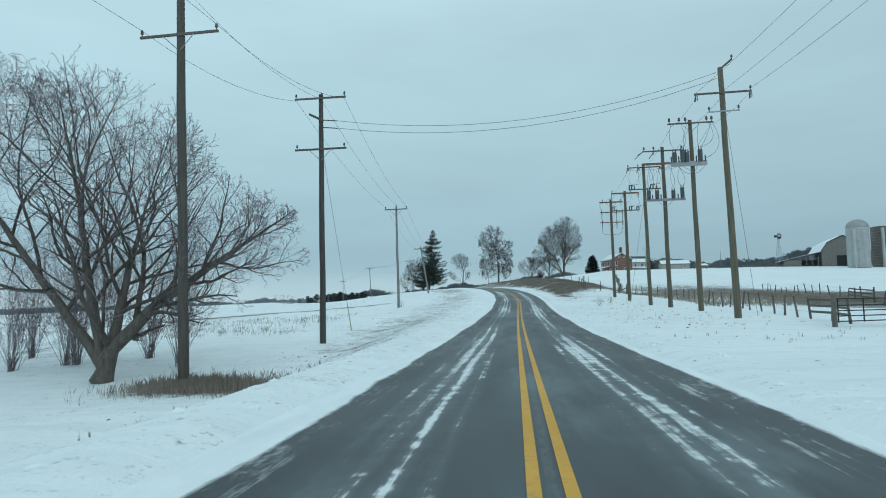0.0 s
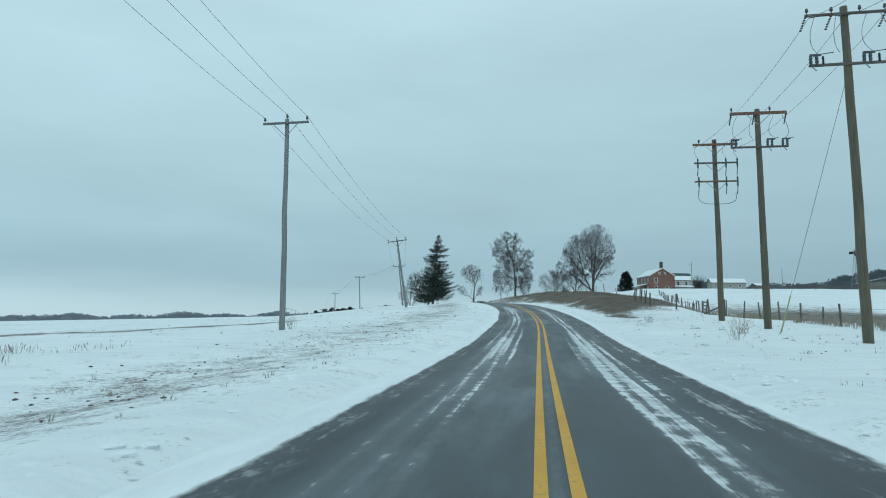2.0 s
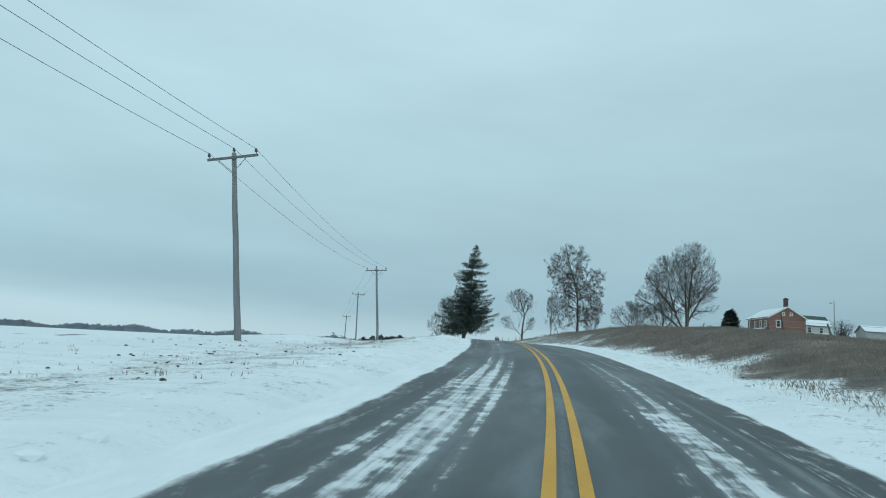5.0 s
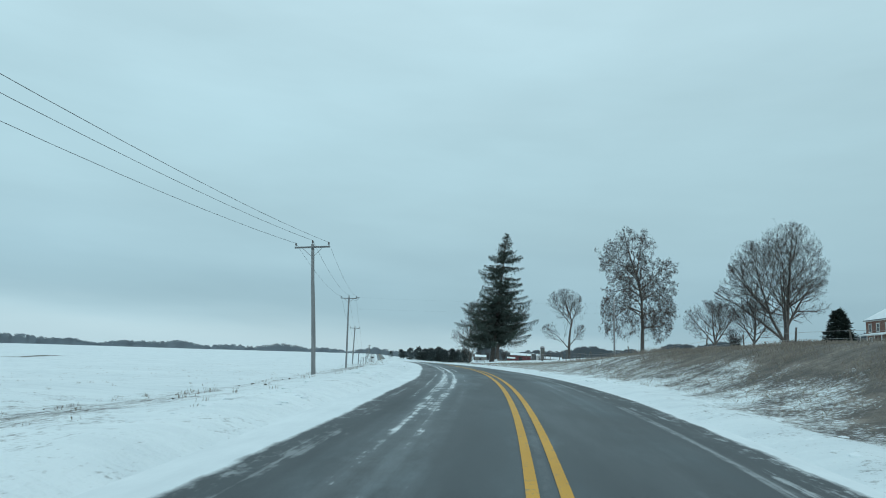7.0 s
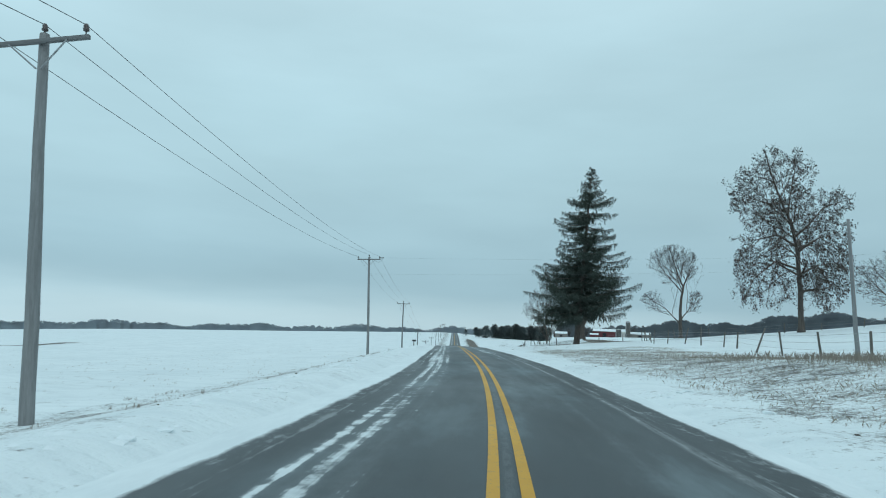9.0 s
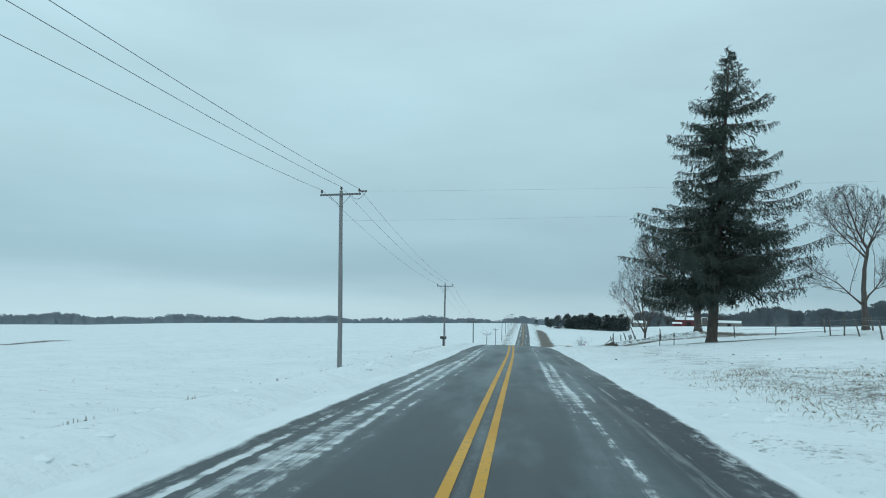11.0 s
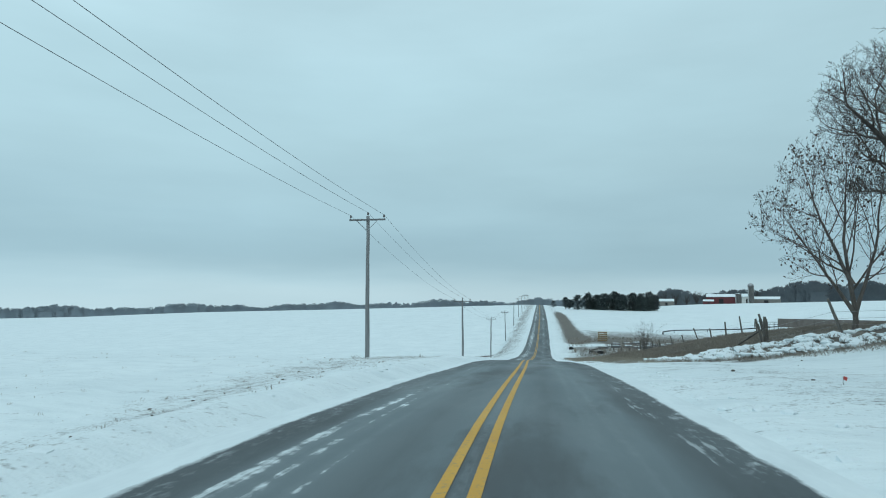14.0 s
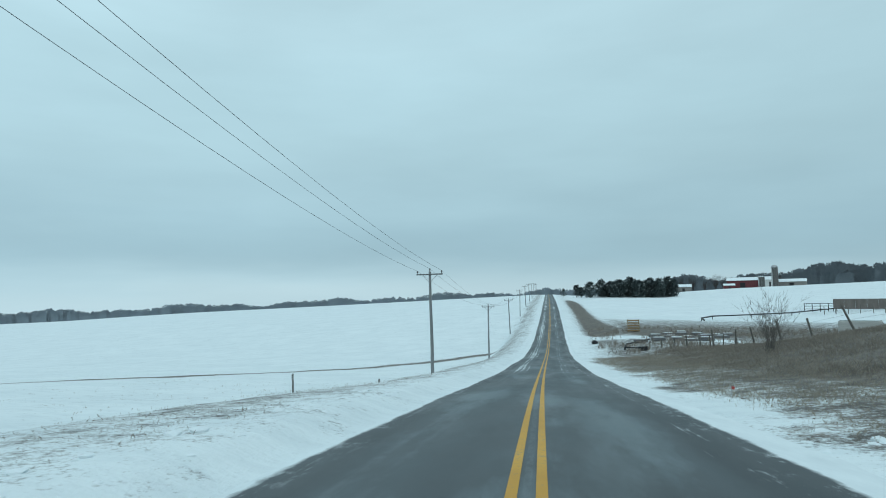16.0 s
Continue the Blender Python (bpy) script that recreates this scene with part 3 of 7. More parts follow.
def build_ground():
    us = spread([(-3200, -1500, 170), (-1500, -600, 60), (-600, -200, 16), (-200, -80, 2.5), (-80, -30, 1.2), (-30, -12, 0.6), (-12, -3, 0.3),
                 (-3, 3, 1.0), (3, 12, 0.3), (12, 36, 0.6), (36, 90, 2), (90, 220, 6), (220, 700, 25), (700, 3200, 150)])
    ys = spread([(-900, -200, 100), (-200, -30, 10), (-30, 0, 2), (0, 330, 0.9), (330, 480, 2.5), (480, 800, 8), (800, 1600, 50), (1600, 4200, 200)])
    uu, yy = np.meshgrid(us, ys)
    xx = road_x(yy) + uu
    zz = ground_z(xx, yy)
    d = side(xx, yy)
    ad = np.abs(d)
    # ploughed ridge and small drifts along the verge
    lump = np.sin(yy * 1.9 + 2.2 * np.sin(yy * 0.37)) * 0.5 + np.sin(yy * 4.3 + d * 3.1) * 0.3 + np.sin(yy * 0.61 + d) * 0.5
    zz = zz + np.exp(-((ad - 4.6) / 0.55) ** 2) * (0.07 + 0.045 * lump)
    zz = zz + np.exp(-((ad - 7.5) / 2.4) ** 2) * 0.035 * np.sin(xx * 1.7 + yy * 0.8 + np.sin(yy * 0.9)) * np.cos(yy * 1.3)
    verts = np.stack([xx, yy, zz], -1).reshape(-1, 3)
    ob = mesh_object("ground", verts, grid_faces(*xx.shape), M_SNOW, smooth=True)
    tagged(ob, "snow-covered farmland with dead grass showing on the banks", "ground", kind="structure")
    # where dead grass stands through the snow
    jag = 0.55 * wobble(xx, yy, 0.9, 0.8) + 0.8 * wobble(xx + 7, yy + 3, 0.37, 0.31) + 0.4 * wobble(xx, yy - 9, 2.1, 1.7)
    dj, yj = d + jag, yy + 2.2 * jag
    g = 0.16 + 0.03 * jag
    g = g + 0.10 * np.exp(-((ad - 8.5) / 3.0) ** 2)
    g = g + (0.13 - 0.05 * ss(yy, 120, 150) - 0.04 * ss(yy, 245, 262)) * ss(-dj, 5.2, 7.4) * (1 - ss(-dj, 10.0, 13.0)) * (0.6 + 0.4 * wobble(xx, yy, 0.11, 0.09))
    g = g + 0.03 * np.exp(-((d + 9.6 + 0.8 * jag) / 1.8) ** 2) * ss(yy, 140, 165) * (1 - ss(yy, 255, 270))
    g = g + 0.34 * np.exp(-((yy - 83.4 - 0.72 * (d + 16.9) + jag) / 1.5) ** 2) * ss(-d, 15, 19) * (1 - ss(-d, 40, 70))
    g = g + 0.54 * ss(yj - 1.6 * d, 79, 84) * (1 - ss(yj, 152, 172)) * ss(dj - 2.2 * ss(yy, 128, 156), 6.0, 8.2) * (1 - ss(dj, 18, 30))
    g = g + (0.18 - 0.10 * ss(yy, 160, 182)) * ss(yj, 112, 126) * (1 - ss(yj, 192, 220)) * ss(dj, 5.2, 6.4) * (1 - ss(dj, 11, 15))
    g = g + 0.07 * np.exp(-((yy - 198) / 20) ** 4) * ss(d, 7, 9.5) * (1 - ss(d, 16, 24))
    edge = np.interp(yy, [277, 281, 287, 297, 316, 330, 345, 362], [7.2, 7.4, 8.5, 9.6, 9.8, 11.0, 12.5, 14.0])
    g = g + 0.48 * ss(yj - 0.15 * (d - 8), 277, 281) * (1 - ss(yj, 345, 366)) * ss(dj - edge, -1.2, 1.0) * (1 - ss(dj, 40, 75))
    g = g + 0.7 * np.exp(-((d - 11) / 2.5) ** 2) * ss(yy, 395, 420) * (1 - ss(yy, 560, 640))
    g = g + 0.27 * np.exp(-((yy - 370) / 60) ** 4) * ss(d, 6, 12) * (1 - ss(d, 70, 120))
    g = g + 0.50 * np.exp(-((yy - 88) / 48) ** 4) * ss(d, 24, 32) * (1 - ss(d, 46, 60))
    g = g + 0.42 * np.exp(-(((xx + 10.6) / 3.2) ** 2 + ((yy - 27.4) / 1.8) ** 2))
    g = g + 0.46 * np.exp(-(((xx + 2.0) / 8.0) ** 4 + ((yy - 248.4 - 0.25 * (xx + 3.5) + jag) / 2.6) ** 2))
    g = g - 0.09 * ss(d, 4, 6) * (1 - ss(d, 18, 24)) * (1 - ss(yy, 72, 90))
    # bare ploughed lines far off in the fields
    track = (xx + 108) * 0.954 - (yy - 329) * 0.300
    g = g + 0.5 * np.exp(-(track / 1.6) ** 2) * (1 - ss(d, -14, -9)) * ss(yy, 180, 240)
    g = g + 0.09 * ss(-d, 4.0, 4.9) * (1 - ss(-dj, 8.6, 10.6)) * ss(yy, 266, 286)
    g = g + 0.21 * ss(yj, 277, 282) * (1 - ss(yy, 345, 362)) * ss(dj, 4.9, 6.0) * (1 - ss(dj, 9.5, 12))
    g = g + 0.20 * ss(yy, 380, 400) * (1 - ss(yy, 455, 480)) * ss(d, 13, 18) * (1 - ss(d, 70, 95))
    g = g + 0.16 * np.exp(-((yy - 56) / 30) ** 4) * np.exp(-((d + 34) / 5) ** 2)
    # the snowed-up field drive
    g = g * (1 - 0.92 * np.exp(-((yy - 404 + 1.3 * (d - 6)) / 3.6) ** 2) * ss(d, 3, 6) * (1 - ss(d, 22, 34)))
    col = np.zeros((xx.size, 4))
    col[:, 0] = np.clip(g, 0, 1).ravel()
    col[:, 3] = 1
    att = ob.data.color_attributes.new("cover", "FLOAT_COLOR", "POINT")
    att.data.foreach_set("color", col.ravel())


def ribbon(name, ys, ds, lift, material):
    """A strip along the road at the given distances from its middle, with distances as its UV."""
    yy = np.repeat(ys[:, None], len(ds), 1)
    dd = np.repeat(np.array(ds)[None, :], len(ys), 0)
    xc, c = road_x(yy), slope_cos(yy)
    sn = np.sign(road_x(yy + 0.5) - road_x(yy - 0.5)) * np.sqrt(np.maximum(0, 1 - c * c))
    xx = xc + dd * c
    ym = yy - dd * sn
    zz = road_z(yy) - 0.018 * np.abs(dd) + lift - 0.05 * ss(np.abs(dd), 3.5, 4.4)
    ob = mesh_object(name, np.stack([xx, ym, zz], -1).reshape(-1, 3), grid_faces(*xx.shape), material, smooth=True)
    run = np.concatenate([[0], np.cumsum(np.hypot(np.diff(road_x(ys)), np.diff(ys)))])
    layer = ob.data.uv_layers.new(name="UVMap")
    idx = np.zeros(len(ob.data.loops), int)
    ob.data.loops.foreach_get("vertex_index", idx)
    uv = np.stack([dd.ravel()[idx], np.repeat(run, len(ds))[idx]], 1)
    layer.data.foreach_set("uv", uv.ravel())
    return ob


build_ground()
ROAD_YS = spread([(-160, -20, 10), (-20, 330, 1.0), (330, 500, 3), (500, 900, 8), (900, 1500, 40)])
road = ribbon("road", ROAD_YS, [-4.6, -4.0, -3.4, -2.6, -1.8, -0.9, 0, 0.9, 1.8, 2.6, 3.4, 4.0, 4.6], 0.0, M_ROAD)
snowy = np.repeat(np.stack([np.interp(ROAD_YS, [-20, 12, 30, 42, 52, 62, 72, 98, 112, 122, 140, 150, 172, 190, 205, 250, 262, 275, 300, 330, 500], [0.46, 0.50, 0.42, 0.24, 0.36, 0.55, 0.70, 0.68, 0.5, 0.34, 0.34, 0.50, 0.56, 0.52, 0.55, 0.52, 0.30, 0.0, 0.10, 0.55, 0.5]),
                           np.interp(ROAD_YS, [-20, 8, 20, 40, 52, 66, 84, 100, 120, 140, 200, 206, 216, 226, 255, 262, 270, 290, 330, 500], [0.5, 0.58, 0.52, 0.4, 0.56, 0.55, 0.58, 0.45, 0.25, 0.12, 0.3, 0.58, 0.55, 0.30, 0.20, 0.24, 0.14, 0.0, 0.3, 0.4]),
                           np.interp(ROAD_YS, [0, 100, 150, 190, 235, 300], [1.5, 1.6, 1.85, 2.05, 2.0, 1.8]) / 4, 0 * ROAD_YS + 1], 1)[:, None, :], 13, 1)
road.data.color_attributes.new("snowiness", "FLOAT_COLOR", "POINT").data.foreach_set("color", snowy.ravel())
salty = np.repeat(np.interp(ROAD_YS, [0, 20, 50, 80, 120, 150, 185, 205, 225, 262, 275, 300, 400], [0.40, 0.35, 0.30, 0.45, 0.40, 0.30, 0.45, 0.60, 0.85, 0.95, 0.60, 0.40, 0.40]), 13)
road.data.attributes.new("saltiness", "FLOAT", "POINT").data.foreach_set("value", salty)
lined = np.repeat(np.interp(ROAD_YS, [60, 70, 95, 108, 122, 150, 166, 176, 198, 210], [0, 0.3, 0.3, 0.2, 0.55, 0.55, 0.4, 0.7, 0.6, 0]), 13)
road.data.attributes.new("edge_line", "FLOAT", "POINT").data.foreach_set("value", lined)
tagged(road, "grey two-lane asphalt road with packed snow streaks", "road", kind="structure")
for q in (-0.15, 0.15):
    line = ribbon("centre_line", ROAD_YS, [q - 0.06, q, q + 0.06], 0.008, M_YELLOW)
    tagged(line, "worn yellow painted centre line on the asphalt", "road marking", "double centre line", "structure")

# ---- utility poles ----


def insulator(parent, x, y, z, s=1.0):
    bm = bmesh.new()
    lathe(bm, [(0.02 * s, 0), (0.02 * s, 0.10 * s), (0.07 * s, 0.12 * s), (0.08 * s, 0.17 * s), (0.05 * s, 0.2 * s), (0.07 * s, 0.23 * s), (0.045 * s, 0.30 * s)], 8, (x, y, z))
    return part("insulator", bm, M_PORCELAIN, parent, smooth=True)


def crossarm(pole, z, half, mat, pins=(), braces=True, off=0.17, thick=0.12, shift=0.0, pin_size=1.0):
    bm = bmesh.new()
    box(bm, (shift, -off, z), (2 * half, 0.095, thick), bevel=0.012)
    arm = part("crossarm", bm, mat, pole)
    if braces:
        for sx in (-1, 1):
            bm = bmesh.new()
            rod(bm, (sx * min(0.75, half * 0.6) + shift, -off - 0.06, z - 0.05), (sx * 0.06, -off, z - 0.72), 0.022, n=5)
            part("brace", bm, M_STEEL, pole)
    for px in pins:
        insulator(arm, px + shift, -off, z + thick / 2 - 0.01, pin_size)
    return arm


def pole_shaft(pole, h, r0, r1, mat):
    bm = bmesh.new()
    rng = random.Random(int(h * 100))
    rings, n = [], 12
    for i in range(8):
        z = -0.6 + (h + 0.6) * i / 7
        cx, cy = (rng.uniform(-0.02, 0.02), rng.uniform(-0.02, 0.02)) if 0 < i < 7 else (0, 0)
        r = (r0 + (r1 - r0) * max(0, z) / h) * rng.uniform(0.97, 1.03)
        rings.append([bm.verts.new((cx + r * math.cos(6.28319 * k / n), cy + r * math.sin(6.28319 * k / n), z)) for k in range(n)])
    for lo, hi in zip(rings, rings[1:]):
        for k in range(n):
            bm.faces.new((lo[k], lo[(k + 1) % n], hi[(k + 1) % n], hi[k]))
    bm.faces.new(rings[-1])
    return part("shaft", bm, mat, pole, smooth=True)


def cutout(pole, x, z, up=False, off=0.2):
    """A fuse cutout hanging from or standing on a crossarm."""
    bm = bmesh.new()
    if up:
        rod(bm, (x, -off, z), (x, -off, z + 0.42), 0.06, n=8)
        rod(bm, (x, -off, z + 0.42), (x + 0.22, -off - 0.05, z + 0.5), 0.025, n=5)
        rod(bm, (x + 0.2, -off, z + 0.05), (x + 0.22, -off, z + 0.5), 0.03, n=5)
    else:
        rod(bm, (x, -off - 0.1, z), (x - 0.1, -off - 0.25, z - 0.45), 0.055, n=8)
        rod(bm, (x + 0.1, -off - 0.1, z - 0.02), (x + 0.02, -off - 0.3, z - 0.42), 0.025, n=5)
    return part("fuse_cutout", bm, M_PORCELAIN, pole)


def tank(pole, x, z, h=0.72, r=0.175, off=0.45):
    bm = bmesh.new()
    lathe(bm, [(r * 0.9, 0), (r, 0.05), (r, h - 0.06), (r * 1.06, h - 0.05), (r * 1.04, h), (r * 0.3, h + 0.07)], 14, (x, -off, z))
    t = part("transformer_tank", bm, M_TANK, pole, "grey cylindrical voltage regulator tank", smooth=False)
    for k in (-0.1, 0.1):
        bm = bmesh.new()
        lathe(bm, [(0.05, 0), (0.06, 0.06), (0.035, 0.1), (0.055, 0.16), (0.03, 0.2), (0.045, 0.27), (0.02, 0.36)], 8, (x + k, -off, z + h))
        part("bushing", bm, M_PORCELAIN, t)
    return t


def arrester(pole, x, z, h=0.42, off=0.4):
    """A thin black surge arrester standing on a platform."""
    bm = bmesh.new()
    lathe(bm, [(0.035, 0), (0.05, 0.04), (0.05, h - 0.05), (0.03, h)], 8, (x, -off, z))
    return part("surge_arrester", bm, M_DARK, pole)


def switch_unit(pole, x, z, off=0.2, reach=0.85):
    """A grey disconnect switch: two posts and a blade across their tops."""
    bm = bmesh.new()
    for k in (-0.13, 0.13):
        lathe(bm, [(0.05, 0), (0.085, 0.04), (0.06, 0.12), (0.085, 0.2), (0.06, 0.28), (0.085, 0.36), (0.05, 0.5)], 8, (x + k, -off, z - 0.1))
    body = part("switch", bm, M_TANK, pole, "grey disconnect switch")
    bm = bmesh.new()
    box(bm, (x + 0.08, -off, z + 0.43), (0.5, 0.12, 0.09), bevel=0.015)
    rod(bm, (x + 0.2, -off, z + 0.45), (x + reach, -off - 0.06, z + 0.5), 0.022, n=5)
    part("blade", bm, M_TANK, body)
    bm = bmesh.new()
    rod(bm, (x - 0.1, -off, z - 0.1), (x + 0.1, -off, z - 0.32), 0.03, n=5)
    part("bracket", bm, M_STEEL, body)
    return body


def arm_fuse(pole, x, z, off=0.24):
    """A fuse barrel that passes a crossarm, with a black lead below."""
    bm = bmesh.new()
    lathe(bm, [(0.03, -0.42), (0.06, -0.36), (0.06, -0.05), (0.075, 0), (0.06, 0.05), (0.06, 0.26), (0.03, 0.36)], 8, (x, -off, z))
    f = part("fuse", bm, M_TANK, pole)
    bm = bmesh.new()
    rod(bm, (x, -off, z - 0.4), (x - 0.06, -off, z - 1.0), 0.03, n=5)
    part("lead", bm, M_DARK, f)
    return f


def jumper(pole, pts, r=0.014):
    """A slack lead between two fittings."""
    bm = bmesh.new()
    a, c, b = [Vector(p) for p in pts]
    last = a
    for i in range(1, 9):
        t = i / 8
        p = a * (1 - t) ** 2 + c * 2 * t * (1 - t) + b * t * t
        rod(bm, last, p, r, n=4, caps=False)
        last = p
    return part("jumper_lead", bm, M_WIRE, pole)


def pole_base(x, y, label, h, r0, mat, rz, lean=(0, 0), group="roadside utility poles"):
    ob = thing("utility_pole", x, y, gz(x, y) - 0.02, rz, label, "utility pole", group)
    ob.matrix_basis = Matrix.Translation((x, y, gz(x, y) - 0.02)) @ Euler((radians(lean[1]), radians(lean[0]), 0)).to_matrix().to_4x4() @ pose(0, 0, 0, 0, 0, rz)
    pole_shaft(ob, h, r0, r0 * 0.7, mat)
    return ob


def road_heading(y):
    return math.degrees(-math.atan(float(road_x(y + 1) - road_x(y - 1)) / 2))


LEFT_POLES = []


def left_pole(x, y, h, lean=(0, 0), mat=None, half=1.22, label="", rz=None):
    rz = road_heading(y) if rz is None else rz
    ob = pole_base(x, y, label or "weathered grey wooden utility pole standing in roadside snow", h, 0.24 if h > 18 else 0.165, mat or M_POLE_GREY, rz, lean)
    below = 2.25 if h > 18 else 0.28
    crossarm(ob, h - below, half, M_ARM if h > 18 else M_ARM_GREY, (-half + 0.1, half - 0.1))
    insulator(ob, 0, 0, h - 0.02)
    LEFT_POLES.append((ob, [(-half + 0.1, -0.17, h + 0.33 - below), (0, 0, h + 0.26), (half - 0.1, -0.17, h + 0.33 - below)]))
    return ob


L1 = left_pole(-11.45, 27.6, 18.2, (-1.6, 0), M_POLE_DARK, 1.9, "dark creosoted utility pole in brown grass beside bare trees")
L2 = pole_base(-7.8, 40.4, "tall dark utility pole with two crossarms and a guy wire", 16.5, 0.21, M_POLE_DARK, road_heading(40), (-0.6, 0))
crossarm(L2, 16.2, 1.75, M_ARM, (-1.65, 0.1, 1.65), braces=False)
crossarm(L2, 12.75, 1.75, M_ARM, (-1.6, 1.6))
bm = bmesh.new()
box(bm, (-0.28, -0.15, 14.9), (1.1, 0.11, 0.14), Euler((0, radians(28), 0)).to_matrix().to_4x4(), 0.012)
part("dead_end_arm", bm, M_ARM, L2)
for zz in (14.75, 14.25):
    bm = bmesh.new()
    rod(bm, (0.15, 0, zz), (1.1, 0.05, zz - 0.1), 0.035, n=6)
    part("strain_insulator", bm, M_PORCELAIN, L2)
LEFT_POLES.append((L2, [(-1.65, -0.17, 16.1), (0.1, -0.17, 16.1), (1.65, -0.17, 16.1)]))
L3 = left_pole(-5.2, 72.8, 11.9, (-1.0, 0), M_POLE_GREY, 1.35)
L4 = left_pole(-2.8, 121.5, 9.3, (-9, 0), M_POLE_GREY, 1.3, "grey utility pole leaning sideways out of a snowy bank")
L5 = left_pole(-7.9, 170.3, 9.6, (-6.2, 0), M_POLE_GREY, 1.3)
L7 = left_pole(-26.0, 225.0, 12.1, (-2.6, 0), M_POLE_GREY, 1.35)
L8 = left_pole(-44.9, 279.7, 10.0, (-0.8, 0), M_POLE_GREY, 1.3)
L9 = left_pole(-60.6, 328.5, 9.6, (-0.6, 0), M_POLE_GREY, 1.25)
for k in range(9):
    yy = 384 + 56 * k
    left_pole(float(road_x(yy)) - 11.5, yy, 9.8, (random.Random(k).uniform(-2, 1), 0), M_POLE_GREY, 1.2)

RIGHT_LABEL = "brown wooden utility pole with crossarms and fuse cutouts"
RP = []
for x, y, h, lean in ((18.3, 38.6, 16.0, -1.2), (21.05, 50.7, 15.9, -0.8), (21.6, 59.0, 15.5, -0.6), (22.3, 66.7, 15.4, -0.8), (23.4, 77.8, 13.9, -0.5), (23.5, 84.8, 13.5, -0.5)):
    RP.append(pole_base(x, y, RIGHT_LABEL, h, 0.225, M_POLE_NEW, road_heading(y), (lean, 0), "row of substation poles"))
A, B, C, D, E_, F = RP
A["label"] = "brown utility pole where wires cross the road"
crossarm(A, 14.3, 1.75, M_ARM, (1.7,), braces=False)
crossarm(A, 13.1, 0.95, M_STEEL, (-0.9, 0.9), braces=False, thick=0.08)
bm = bmesh.new()
rod(bm, (0, 0, 15.9), (0.75, 0, 16.5), 0.07, n=6)
part("top_bracket", bm, M_ARM, A)
insulator(A, 0.75, 0, 16.5)
for sx in (-1.7, 1.6):
    cutout(A, sx, 14.2)
B["label"] = C["label"] = "brown utility pole with a platform of voltage regulators"
crossarm(B, 15.6, 1.85, M_ARM, (-1.7, -0.9, -0.4, 1.3, 1.7), pin_size=1.5)
crossarm(B, 12.15, 1.45, M_STEEL, (), thick=0.42, off=0.34, shift=-0.35)
for tx, th in ((-1.5, 0.75), (-0.85, 0.95), (-0.5, 0.7), (0.55, 0.9)):
    tank(B, tx, 12.32, th, 0.19)
for tx in (-1.75, -1.15, 0.25, 0.95):
    arrester(B, tx, 12.3, 0.5)
crossarm(C, 15.1, 1.9, M_ARM, (-1.75, -0.85, 1.75), braces=False, pin_size=1.3)
crossarm(C, 13.85, 1.95, M_ARM_RED, (), braces=True, thick=0.2)
crossarm(C, 10.3, 1.85, M_STEEL, (), braces=True, thick=0.24, off=0.3)
for tx, th in ((-1.55, 0.8), (-0.78, 0.75), (0.72, 0.7), (1.55, 0.95)):
    tank(C, tx, 10.4, th, 0.19)
for tx in (-1.2, -0.42, 1.15):
    arrester(C, tx, 10.4)
for px in (-1.9, -0.85, 1.9):
    for dy in (-1, 1):
        bm = bmesh.new()
        for k in range(7):
            lathe(bm, [(0.02, 0), (0.065, 0.03), (0.065, 0.05), (0.02, 0.09)], 7, (px * (1 + 0.05 * k), -0.2 + dy * (0.12 + 0.11 * k), 15.0 - 0.075 * k))
        part("strain_insulator", bm, M_PORCELAIN, C)
# leads looping down from the arms to the tanks
for q, top, foot, leads in ((B, 15.5, 13.45, ((-1.6, -2.1, -1.5), (-0.8, -0.3, -0.9), (-0.3, -1.1, -0.5), (0.6, 0.2, 0.5), (1.4, 2.2, 0.6), (1.6, 1.0, 0.6))),
                            (C, 13.75, 11.5, ((-1.6, -0.6, -1.5), (-0.8, -1.5, -0.8), (-1.2, -1.9, -1.5), (0.8, 0.3, 0.7), (1.6, 0.8, 1.5), (1.2, 2.2, 1.6), (-0.3, -0.9, -0.75), (0.4, 1.1, 0.75)))):
    for tx, bow, end in leads:
        jumper(q, ((tx, -0.25, top), (bow, -0.75, (top + foot) / 2 - 0.6), (end, -0.45, foot)), 0.016)
jumper(B, ((1.75, -0.2, 15.5), (2.9, -0.3, 13.2), (0.9, -0.4, 12.5)), 0.016)
jumper(B, ((-1.2, -0.4, 11.9), (-0.2, -0.5, 10.6), (0.9, -0.4, 11.9)), 0.016)
for px in (-1.7, -0.6, 1.7):
    for dy in (-1, 1):
        bm = bmesh.new()
        for k in range(6):
            lathe(bm, [(0.02, 0), (0.065, 0.03), (0.065, 0.05), (0.02, 0.09)], 7, (px, -0.2 + dy * (0.12 + 0.11 * k), 14.9 - 0.07 * k))
        part("strain_insulator", bm, M_PORCELAIN, D)
crossarm(D, 15.0, 1.75, M_ARM, (-1.65, -0.6, 0.6, 1.65), braces=False)
crossarm(D, 12.6, 1.7, M_ARM, (), braces=False)
for tx in (-1.5, 0.75):
    switch_unit(D, tx, 12.65)
for tx in (-1.1, 1.25):
    arrester(D, tx, 12.62, 0.4, 0.2)
crossarm(E_, 13.6, 1.7, M_ARM_RED, (-1.6, 0.7), braces=True, thick=0.19)
crossarm(E_, 11.4, 1.7, M_ARM, (), braces=False)
for tx in (-1.55, 0.6, 1.5):
    switch_unit(E_, tx, 11.45, reach=0.5)
